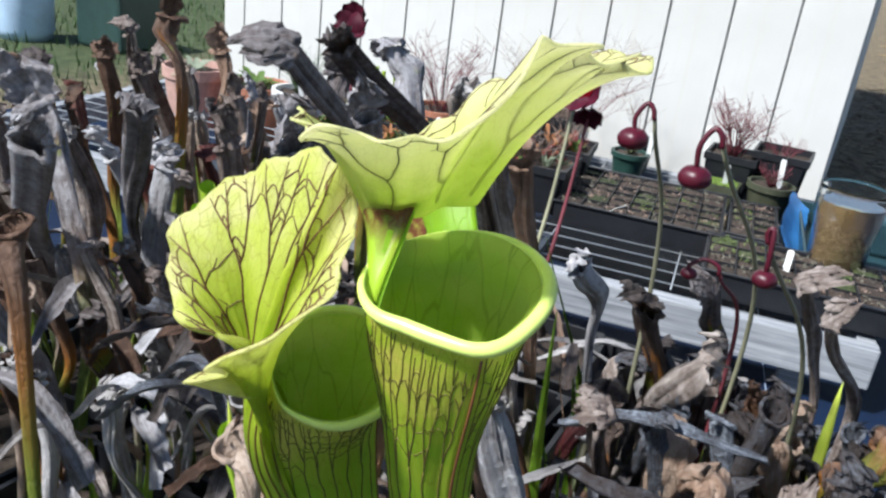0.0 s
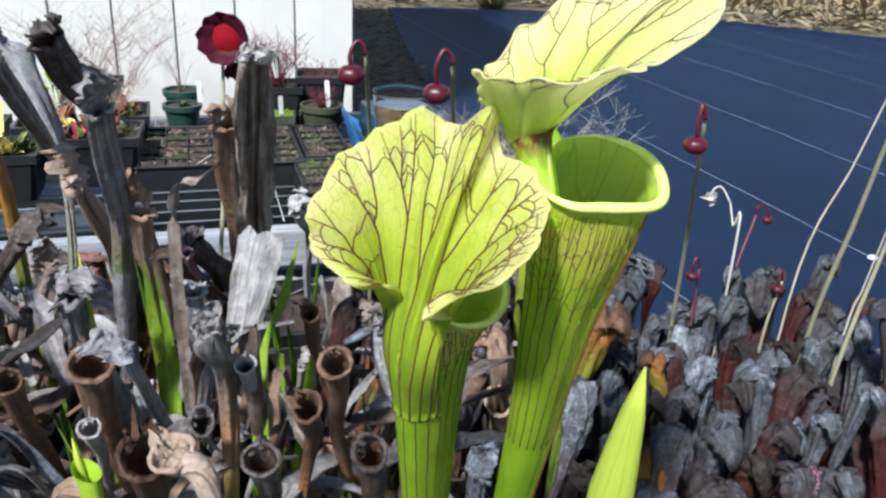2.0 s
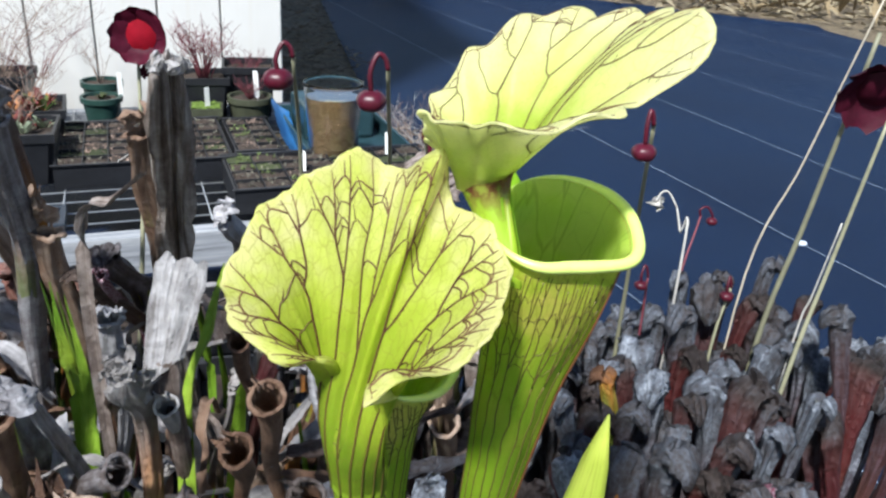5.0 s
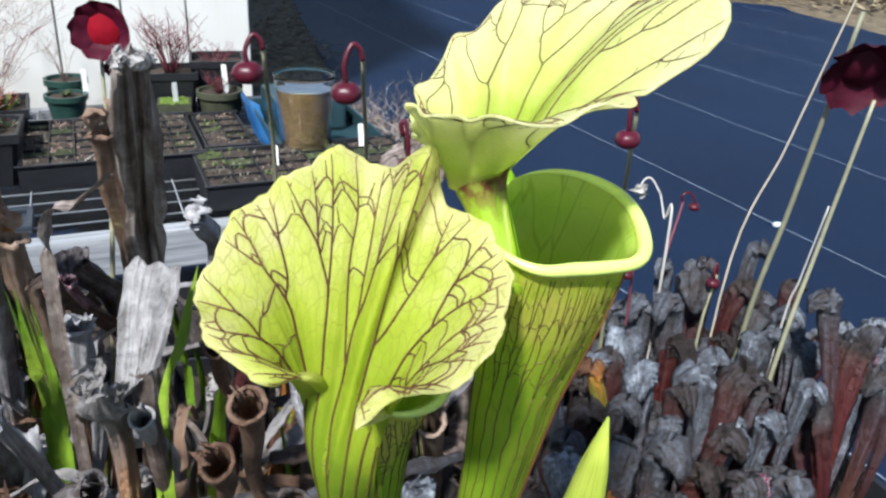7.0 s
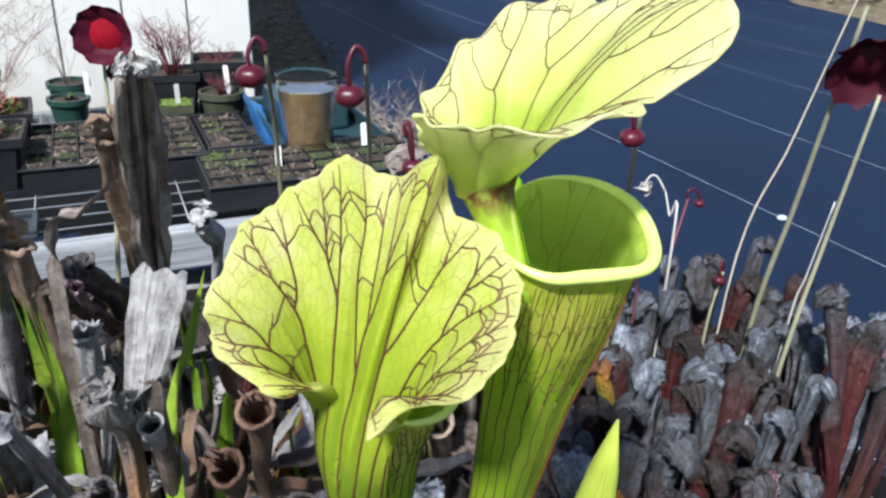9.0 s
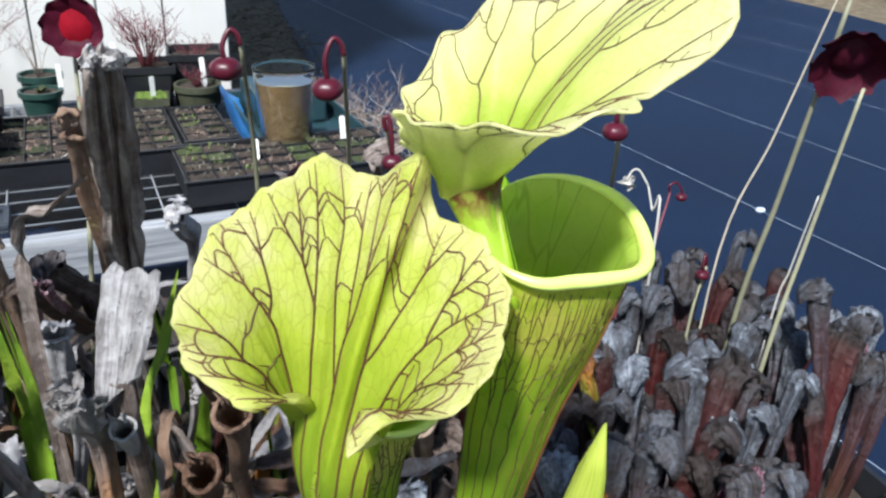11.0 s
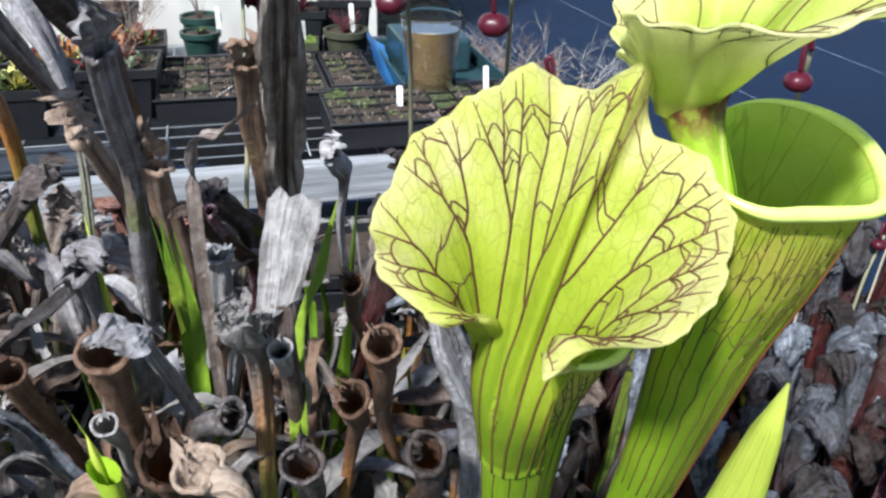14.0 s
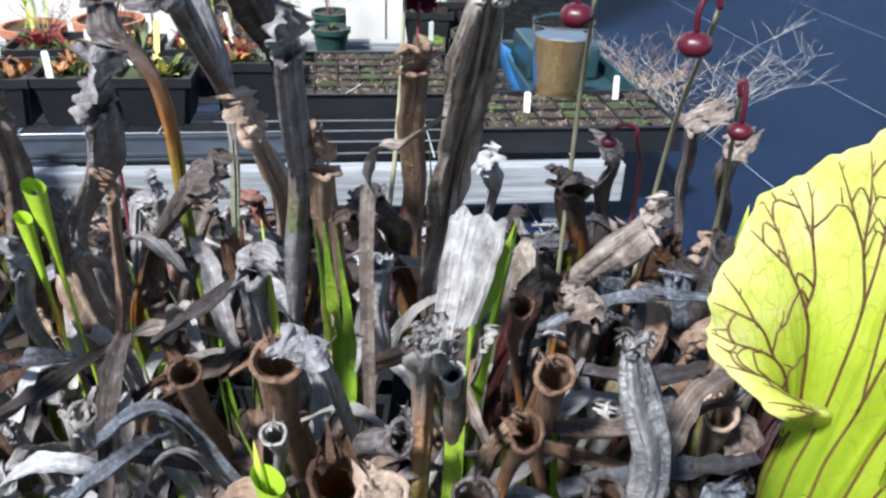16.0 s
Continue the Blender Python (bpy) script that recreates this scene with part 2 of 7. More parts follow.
LIVE_GREEN = simple("young_pitcher_green", (0.36, 0.54, 0.04), 0.4, 0.25, 150, 0.15, 0.0008)
STALK_MAT = simple("flower_stalk_green", (0.25, 0.245, 0.16), 0.5, 0.3, 90, 0.2, 0.0006, object_vary=0.3)
STALK_PALE = simple("dry_stalk_pale", (0.52, 0.46, 0.36), 0.6, 0.3, 90, 0.2, 0.0006, object_vary=0.2)
POD_MAT = simple("seed_pod_red", (0.075, 0.007, 0.017), 0.36, 0.5, 110, 0.25, 0.0010, spec=0.35)
PETAL_MAT = simple("sepal_dark_red", (0.055, 0.004, 0.014), 0.6, 0.5, 130, 0.3, 0.001, spec=0.15)
UMBRELLA_MAT = simple("style_red", (0.20, 0.004, 0.012), 0.8, 0.3, 130, 0.2, 0.001, spec=0.08)
BLACK_PLASTIC = simple("black_plastic", (0.013, 0.014, 0.017), 0.45, 0.5, 60, 0.1, 0.0006)
TEAL_PLASTIC = simple("dark_teal_plastic", (0.02, 0.05, 0.06), 0.35, 0.4, 40, 0.1, 0.0006)
GREEN_PLASTIC = simple("dark_green_plastic", (0.02, 0.055, 0.045), 0.4, 0.4, 40, 0.1, 0.0006)
OLIVE_PLASTIC = simple("brown_green_plastic", (0.06, 0.065, 0.04), 0.45, 0.4, 40, 0.1, 0.0006)
WHITE_PLASTIC = simple("white_plastic", (0.74, 0.75, 0.74), 0.35, 0.12, 60, 0.1, 0.0005)
TAG_MAT = simple("plant_tag_white", (0.86, 0.86, 0.83), 0.45, 0.08, 120, 0.05, 0.0003)
TAG_YELLOW = simple("plant_tag_yellow", (0.75, 0.68, 0.22), 0.45, 0.1, 120, 0.05, 0.0003)
BLUE_PLASTIC = simple("bright_blue_plastic", (0.05, 0.25, 0.62), 0.4, 0.2, 60, 0.1, 0.0005)
TERRACOTTA = simple("terracotta", (0.42, 0.17, 0.10), 0.75, 0.3, 50, 0.3, 0.001)
TERRACOTTA_PALE = simple("weathered_terracotta", (0.50, 0.30, 0.25), 0.8, 0.35, 30, 0.3, 0.001)
SOIL_MAT = simple("peat_soil", (0.055, 0.038, 0.028), 0.9, 0.7, 260, 0.9, 0.004)
MOSS_MAT = simple("moss_green", (0.045, 0.058, 0.018), 0.85, 0.55, 300, 0.8, 0.003, object_vary=0.4)
SEEDLING_MAT = simple("seedling_green", (0.10, 0.14, 0.035), 0.6, 0.4, 200, 0.3, 0.001, object_vary=0.4)
GRIT_MAT = simple("pale_grit", (0.15, 0.14, 0.105), 0.8, 0.4, 300, 0.4, 0.001, object_vary=0.4)
RED_TWIG = simple("red_twig", (0.16, 0.035, 0.045), 0.6, 0.4, 100, 0.2, 0.0005)
DRY_TWIG = simple("dry_twig", (0.27, 0.19, 0.15), 0.7, 0.4, 100, 0.2, 0.0005)
PALE_STEM = simple("pale_dead_stem", (0.50, 0.48, 0.44), 0.6, 0.3, 100, 0.2, 0.0005)
STRAW_MAT = simple("straw", (0.30, 0.25, 0.16), 0.7, 0.4, 40, 0.2, 0.001)
GRASS_MAT = simple("lawn_grass", (0.05, 0.10, 0.025), 0.7, 0.45, 30, 0.3, 0.002)
WIRE_MAT = simple("galvanised_wire", (0.46, 0.48, 0.50), 0.35, 0.2, 200, 0.2, 0.0003, metal=0.6)
ORANGE_LEAF = simple("orange_dry_leaf", (0.30, 0.12, 0.04), 0.6, 0.5, 120, 0.3, 0.001, object_vary=0.4)
RED_LEAF = simple("red_leaf", (0.24, 0.03, 0.03), 0.5, 0.5, 120, 0.3, 0.001, object_vary=0.4)


# ---- mesh helpers ----
def mesh_object(name, verts, faces, mats, parent=None, uvs=None, smooth=True, mat_ids=None):
    me = bpy.data.meshes.new(name)
    me.from_pydata([tuple(v) for v in verts], [], faces)
    for m in (mats if isinstance(mats, (list, tuple)) else [mats]):
        me.materials.append(m)
    if uvs is not None:
        lay = me.uv_layers.new(name="UVMap")
        for poly in me.polygons:
            for li in poly.loop_indices:
                lay.data[li].uv = uvs[me.loops[li].vertex_index]
    if mat_ids is not None:
        me.polygons.foreach_set("material_index", mat_ids)
    if smooth:
        me.polygons.foreach_set("use_smooth", [True] * len(me.polygons))
    me.update()
    ob = new(name, me)
    ob.parent = parent
    return ob


def thing(name, at=(0, 0, 0), label="", category="", group="", kind=""):
    ob = new(name)
    ob.location = at
    ob.empty_display_size = 0.05
    return tagged(ob, label, category, group, kind)


def part(name, bm, mat, parent=None, label="", smooth=False):
    me = bpy.data.meshes.new(name)
    bm.to_mesh(me)
    bm.free()
    for m in (mat if isinstance(mat, (list, tuple)) else [mat]):
        me.materials.append(m)
    if smooth:
        me.polygons.foreach_set("use_smooth", [True] * len(me.polygons))
    ob = new(name, me)
    ob.parent = parent
    return tagged(ob, label)


def box(bm, lo, hi, bevel=0.0, turn=None):
    """Adds a bevelled box between two corners."""
    lo, hi = Vector(lo), Vector(hi)
    m = Matrix.Translation((lo + hi) / 2) @ Matrix.Diagonal((*(hi - lo), 1))
    if turn is not None:
        m = turn @ m
    r = bmesh.ops.create_cube(bm, size=1, matrix=m)
    if bevel:
        edges = list({e for v in r["verts"] for e in v.link_edges})
        bmesh.ops.bevel(bm, geom=edges, offset=bevel, segments=2, affect="EDGES", profile=0.5)
    return bm


def grid_faces(rows, cols, closed, start=0, flip=False):
    out = []
    for i in range(rows - 1):
        for j in range(cols if closed else cols - 1):
            k = (j + 1) % cols
            f = (start + i * cols + j, start + i * cols + k, start + (i + 1) * cols + k, start + (i + 1) * cols + j)
            out.append(f[::-1] if flip else f)
    return out


def frames_along(points):
    """Tangents and two cross directions along a line of points, without twist."""
    pts = [Vector(p) for p in points]
    tan = [(pts[min(i + 1, len(pts) - 1)] - pts[max(i - 1, 0)]).normalized() for i in range(len(pts))]
    side = tan[0].orthogonal().normalized()
    out = []
    for t in tan:
        side = (side - t * side.dot(t)).normalized()
        out.append((t, side, t.cross(side)))
    return pts, out


def tube_data(points, radii, segs=8, cap=True):
    pts, fr = frames_along(points)
    verts, uvs = [], []
    for i, (p, (t, a, b)) in enumerate(zip(pts, fr)):
        for j in range(segs):
            w = 2 * math.pi * j / segs
            verts.append(p + (a * math.cos(w) + b * math.sin(w)) * radii[i])
            uvs.append((j / segs, i / (len(pts) - 1)))
    faces = grid_faces(len(pts), segs, True)
    if cap:
        faces.append(tuple(range(segs))[::-1])
        faces.append(tuple(range((len(pts) - 1) * segs, len(pts) * segs)))
    return verts, faces, uvs


def tube(name, points, radii, mat, parent=None, segs=8):
    v, f, u = tube_data(points, radii, segs)
    return mesh_object(name, v, f, mat, parent, u)


def merged(parts):
    """Several (verts, faces) joined into one."""
    verts, faces = [], []
    for v, f, *_ in parts:
        n = len(verts)
        verts.extend(v)
        faces.extend(tuple(i + n for i in face) for face in f)
    return verts, faces


def curve_points(ctrl, n=16):
    """A smooth line through control points (Catmull-Rom)."""
    c = [Vector(p) for p in ctrl]
    c = [c[0] * 2 - c[1]] + c + [c[-1] * 2 - c[-2]]
    out = []
    for k in range(n):
        t = k / (n - 1) * (len(c) - 3)
        i = min(int(t), len(c) - 4)
        u = t - i
        p0, p1, p2, p3 = c[i:i + 4]
        out.append(0.5 * ((2 * p1) + (p2 - p0) * u + (2 * p0 - 5 * p1 + 4 * p2 - p3) * u * u + (3 * p1 - p0 - 3 * p2 + p3) * u ** 3))
    return out


def lathe(profile, segs=32):
    """A turned form from (radius, height) pairs."""
    verts = [(r * math.cos(2 * math.pi * j / segs), r * math.sin(2 * math.pi * j / segs), z) for r, z in profile for j in range(segs)]
    faces = grid_faces(len(profile), segs, True)
    faces.append(tuple(range(segs))[::-1])
    faces.append(tuple(range((len(profile) - 1) * segs, len(profile) * segs)))
    return verts, faces


# ---- ground ----
def ground_material():
    m, nt, b = material("dry_ground")
    v = coords(nt)
    big = noise_at(nt, v, 0.9, 4)
    mid = noise_at(nt, v, 14, 5, 0.7)
    fine = noise_at(nt, v, 160, 4, 0.7)
    soil = ramp(nt, fine, [(0.3, (0.06, 0.042, 0.028)), (0.7, (0.20, 0.15, 0.095))])
    straw = ramp(nt, fine, [(0.3, (0.16, 0.12, 0.07)), (0.75, (0.42, 0.34, 0.21))])
    c = blend(nt, ramp(nt, mid, [(0.4, (0, 0, 0)), (0.6, (1, 1, 1))]), soil, straw)
    sep = nt.nodes.new("ShaderNodeSeparateXYZ")
    wire(nt, v, sep.inputs[0])
    left = add(nt, "ShaderNodeMapRange", From_Min=-2.3, From_Max=-2.9, To_Min=0.0, To_Max=0.85)
    wire(nt, calc(nt, "ADD", sep.outputs["X"], calc(nt, "MULTIPLY", big, 0.5)), left.inputs["Value"])
    c = blend(nt, left.outputs["Result"], c, ramp(nt, mid, [(0.3, (0.02, 0.045, 0.012)), (0.7, (0.06, 0.11, 0.03))]))
    wire(nt, c, b.inputs["Base Color"])
    b.inputs["Roughness"].default_value = 0.9
    bump(nt, b, calc(nt, "ADD", mid, fine), 0.8, 0.02)
    return m


def fabric_material():
    """Woven black ground cover with a bluish sheen, dusty here and there."""
    m, nt, b = material("ground_cover_fabric")
    v = coords(nt)
    dust = noise_at(nt, v, 1.6, 5, 0.65)
    fine = noise_at(nt, v, 60, 5, 0.7)
    w1 = add(nt, "ShaderNodeTexWave", Scale=110.0, Distortion=0.4)
    wire(nt, v, w1.inputs["Vector"])
    w2 = add(nt, "ShaderNodeTexWave", Scale=110.0, Distortion=0.4)
    w2.bands_direction = "Y"
    wire(nt, v, w2.inputs["Vector"])
    weave = calc(nt, "MULTIPLY", w1.outputs["Fac"], w2.outputs["Fac"])
    c = ramp(nt, dust, [(0.3, (0.0025, 0.009, 0.030)), (0.62, (0.004, 0.014, 0.042)), (0.85, (0.010, 0.024, 0.058))])
    c = blend(nt, calc(nt, "MULTIPLY", weave, 0.35), c, (0.006, 0.017, 0.046))
    c = blend(nt, ramp(nt, fine, [(0.62, (0, 0, 0)), (0.8, (0.5, 0.5, 0.5))]), c, (0.02, 0.033, 0.06))
    wire(nt, c, b.inputs["Base Color"])
    b.inputs["Roughness"].default_value = 0.55
    b.inputs["Specular IOR Level"].default_value = 0.27
    bump(nt, b, calc(nt, "ADD", weave, calc(nt, "MULTIPLY", noise_at(nt, v, 5, 3), 3.0)), 0.35, 0.004)
    return m


bm = bmesh.new()
bmesh.ops.create_grid(bm, x_segments=2, y_segments=2, size=600)
ground = part("ground", bm, ground_material())
tagged(ground, "dry brown ground with thin straw and a patch of lawn", "ground", kind="structure")

# the fabric: a wide sheet with a gently uneven border and low waves
FAB_MAT = fabric_material()
nx, ny = 60, 60
verts = []
for i in range(nx):
    for j in range(ny):
        u, w = i / (nx - 1), j / (ny - 1)
        x = -2.6 + u * 6.9 + 0.05 * noise.noise((w * 9, 3.1, 0)) * (1 if u > 0.9 else 0)
        far = 7.0 - 0.55 * max(0, (x - 2.4)) ** 1.25 + 0.12 * noise.noise((x * 2.2, 0.4, 0))
        if x < 0.5:
            far = 2.75
        y = -1.2 + w * (far + 1.2)
        verts.append((x, y, 0.008 + 0.006 * noise.noise((x * 1.7, y * 1.7, 0)) + 0.02 * max(0, w - 0.985) / 0.015 * (1 if x > 2 else 0)))
fabric = mesh_object("ground_fabric", verts, grid_faces(nx, ny, False, flip=True), FAB_MAT)
tagged(fabric, "dark blue-black woven ground cover fabric with thin white lines", "ground cover", kind="structure")

LINE_MAT = simple("fabric_line", (0.26, 0.32, 0.42), 0.6, 0.6, 70, 0.1, 0.0005)
LINE_DIR = Vector((-0.176, 0.984, 0))
for k in range(-2, 8):
    start = Vector((1.455 + 0.665 * k, 1.686, 0.0))
    pts = [start + LINE_DIR * s for s in [(-3.4 + 0.15 * q) for q in range(60)]]
    keep = [p for p in pts if -1.1 < p.y < 6.9 - 0.55 * max(0, (p.x - 2.4)) ** 1.25 and (p.x > 0.55 or p.y < 2.7) and p.x < 4.2]
    if len(keep) < 3:
        continue
    vs = []
    for p in keep:
        z = 0.0125 + 0.006 * noise.noise((p.x * 1.7, p.y * 1.7, 0))
        for d in (-0.0015, 0.0015):
            vs.append((p.x + d, p.y, z))
    ob = mesh_object("fabric_line", vs, grid_faces(len(keep), 2, False), LINE_MAT, fabric)


# ---- shed ----
def siding_material():
    m, nt, b = material("painted_siding")
    v = coords(nt)
    big = noise_at(nt, v, 2.2, 4)
    drip = noise_at(nt, coords(nt, "Object", (26, 26, 1.1)), 1.0, 4)
    fine = noise_at(nt, v, 190, 3)
    c = ramp(nt, big, [(0.3, (0.54, 0.53, 0.50)), (0.7, (0.62, 0.615, 0.59))])
    c = blend(nt, ramp(nt, drip, [(0.55, (0, 0, 0)), (0.8, (0.5, 0.5, 0.5))]), c, (0.55, 0.52, 0.46))
    wire(nt, c, b.inputs["Base Color"])
    b.inputs["Roughness"].default_value = 0.6
    bump(nt, b, calc(nt, "ADD", drip, fine), 0.2, 0.002)
    return m


SIDING = siding_material()
X1, X0, WY, PITCH = 0.087, -2.41, 2.93, 0.1986
GROOVE_MAT = simple("siding_groove", (0.52, 0.51, 0.48), 0.8, 0.3, 60, 0.2)
shed = thing("shed", (-1.16, WY, 0), "white painted garden shed with vertical grooved siding", "shed", kind="structure")
bm = bmesh.new()
box(bm, (X0 - shed.location.x, 0.012, 0.06), (X1 - shed.location.x, 0.09, 2.2))
part("wall_front", bm, GROOVE_MAT, shed)
bm = bmesh.new()
box(bm, (X1 - shed.location.x - 0.08, 0.092, 0.06), (X1 - shed.location.x, 2.2, 2.2), 0.004)
part("wall_side", bm, SIDING, shed)
bm = bmesh.new()
box(bm, (X0 - shed.location.x, 0.092, 0.06), (X0 - shed.location.x + 0.08, 2.2, 2.2), 0.004)
part("wall_side", bm, SIDING, shed)
bm = bmesh.new()
box(bm, (X0 - shed.location.x - 0.15, -0.2, 2.203), (X1 - shed.location.x + 0.15, 2.35, 2.28), 0.01)
part("roof", bm, simple("roof_felt", (0.08, 0.08, 0.085), 0.9), shed)
board_me = None
x = X1
while x > X0 + 0.01:
    w = min(PITCH, x - X0)
    if board_me is None or w < PITCH - 1e-4:
        bm = bmesh.new()
        box(bm, (-w + 0.0035, 0.002, 0.05), (-0.0035, 0.011, 2.199), 0.0025)
        board = part("board", bm, SIDING, shed)
        if board_me is None:
            board_me = board.data
    else:
        board = new("board", board_me)
        board.parent = shed
    board.location = (x - shed.location.x, 0, 0)
    x -= PITCH

# ---- bench frame ----
BENCH = math.atan2(0.152, 1.142)
BU, BV = Vector((math.cos(BENCH), math.sin(BENCH), 0)), Vector((-math.sin(BENCH), math.cos(BENCH), 0))
BO = Vector((-0.762, 1.6275, 0.165))


def bench_point(u, v, z):
    return Vector((BO.x, BO.y, 0)) + BU * u + BV * v + Vector((0, 0, z))


def bench_pose(u, v, z, turn=0.0):
    return Matrix.Translation(bench_point(u, v, z)) @ Matrix.Rotation(BENCH + radians(turn), 4, "Z")


def weathered_wood():
    m, nt, b = material("weathered_white_wood")
    v = coords(nt, "Object", (1.5, 40, 40))
    g = noise_at(nt, v, 2.0, 6, 0.7, 0.5)
    p = noise_at(nt, coords(nt), 9, 4)
    c = ramp(nt, g, [(0.3, (0.13, 0.137, 0.15)), (0.5, (0.28, 0.295, 0.32)), (0.7, (0.44, 0.455, 0.475))])
    c = blend(nt, ramp(nt, p, [(0.5, (0, 0, 0)), (0.75, (0.6, 0.6, 0.6))]), c, (0.22, 0.235, 0.26))
    wire(nt, c, b.inputs["Base Color"])
    b.inputs["Roughness"].default_value = 0.7
    bump(nt, b, g, 0.5, 0.002)
    return m


RAIL_MAT = weathered_wood()
bench = thing("bench_frame", bench_point(0, 0, 0), "low bench of weathered white timber rails and wire", "bench")
bench.rotation_euler = (0, 0, BENCH)


def rail(name, u0, u1, v0, v1, z0, z1):
    bm = bmesh.new()
    box(bm, (u0, v0, z0), (u1, v1, z1), 0.004)
    return part(name, bm, RAIL_MAT, bench)


rail("front_rail", -1.3, 1.06, 0.0, 0.038, 0.076, 0.165)
rail("back_rail", -1.3, 1.06, 1.0, 1.038, 0.076, 0.165)
for u in (-1.3, -0.12, 1.022):
    rail("cross_rail", u, u + 0.038, 0.04, 0.998, 0.076, 0.160)
for u in (-1.2, -0.3, 0.9):
    for v in (0.04, 0.95):
        rail("leg", u, u + 0.045, v, v + 0.045, 0.008, 0.0755 if v > 0.5 else 0.0755)
for k in range(14):
    v = 0.09 + 0.068 * k
    tube("wire", [(-1.3, v, 0.163), (-0.2, v + 0.002, 0.1615), (1.06, v, 0.163)], [0.0022] * 3, WIRE_MAT, bench, 6)
for k in range(8):
    u = -1.15 + 0.3 * k
    tube("wire", [(u, 0.05, 0.167), (u, 1.0, 0.167)], [0.002] * 2, WIRE_MAT, bench, 6)


# ---- the living pitchers ----
VEIN_MAT, vnt, vnb = material("vein_red_brown")
vtc = vnt.nodes.new("ShaderNodeTexCoord")
vsp = vnt.nodes.new("ShaderNodeSeparateXYZ")
wire(vnt, vtc.outputs["UV"], vsp.inputs[0])
vmix = calc(vnt, "ADD", vsp.outputs["Y"], calc(vnt, "MULTIPLY", calc(vnt, "SUBTRACT", noise_at(vnt, vtc.outputs["Object"], 90, 3), 0.5), 0.5))
vcol = ramp(vnt, vmix, [(0.02, (0.16, 0.15, 0.02)), (0.25, (0.15, 0.10, 0.02)), (0.45, (0.115, 0.050, 0.020)), (0.85, (0.115, 0.046, 0.024)), (1.0, (0.22, 0.11, 0.05))])
wire(vnt, vcol, vnb.inputs["Base Color"])
vnb.inputs["Roughness"].default_value = 0.55
translucent(vnt, vnb, vcol, 0.3)
VEIN_GREEN = simple("vein_olive", (0.12, 0.09, 0.02), 0.5, 0.5, 70, 0.0)
WING_MAT = simple("wing_red_brown", (0.16, 0.06, 0.02), 0.5, 0.5, 60, 0.1)


def periodic(values, t):
    """Smooth interpolation round a closed list, t in turns."""
    n = len(values)
    x = (t % 1.0) * n
    i = int(x)
    u = x - i
    a, b, c, d = (values[(i + k) % n] for k in (-1, 0, 1, 2))
    return b + 0.5 * u * (c - a + u * (2 * a - 5 * b + 4 * c - d + u * (3 * (b - c) + d - a)))


def sheet(name, parent, surface, rings, segs, mat, thick=0.0007):
    """A thin two-sided sheet from surface(q, w) -> place, uv, with q from the middle to the edge and w in turns."""
    pts, uvs = [], []
    for i in range(rings):
        for j in range(segs):
            p, uv = surface((i / (rings - 1)) ** 0.85, j / segs)
            pts.append(p)
            uvs.append(uv)
    normals = []
    for i in range(rings):
        for j in range(segs):
            a = pts[i * segs + (j + 1) % segs] - pts[i * segs + (j - 1) % segs]
            b = pts[min(i + 1, rings - 1) * segs + j] - pts[max(i - 1, 0) * segs + j]
            n = a.cross(b)
            normals.append(n.normalized() if n.length > 1e-12 else Vector((0, 0, 1)))
    verts = pts + [p + n * thick for p, n in zip(pts, normals)]
    n = rings * segs
    faces = grid_faces(rings, segs, True) + grid_faces(rings, segs, True, n, True)
    e = (rings - 1) * segs
    for j in range(segs):
        k = (j + 1) % segs
        faces.append((e + j, e + k, n + e + k, n + e + j))
    return mesh_object(name, verts, faces, mat, parent, uvs + uvs)


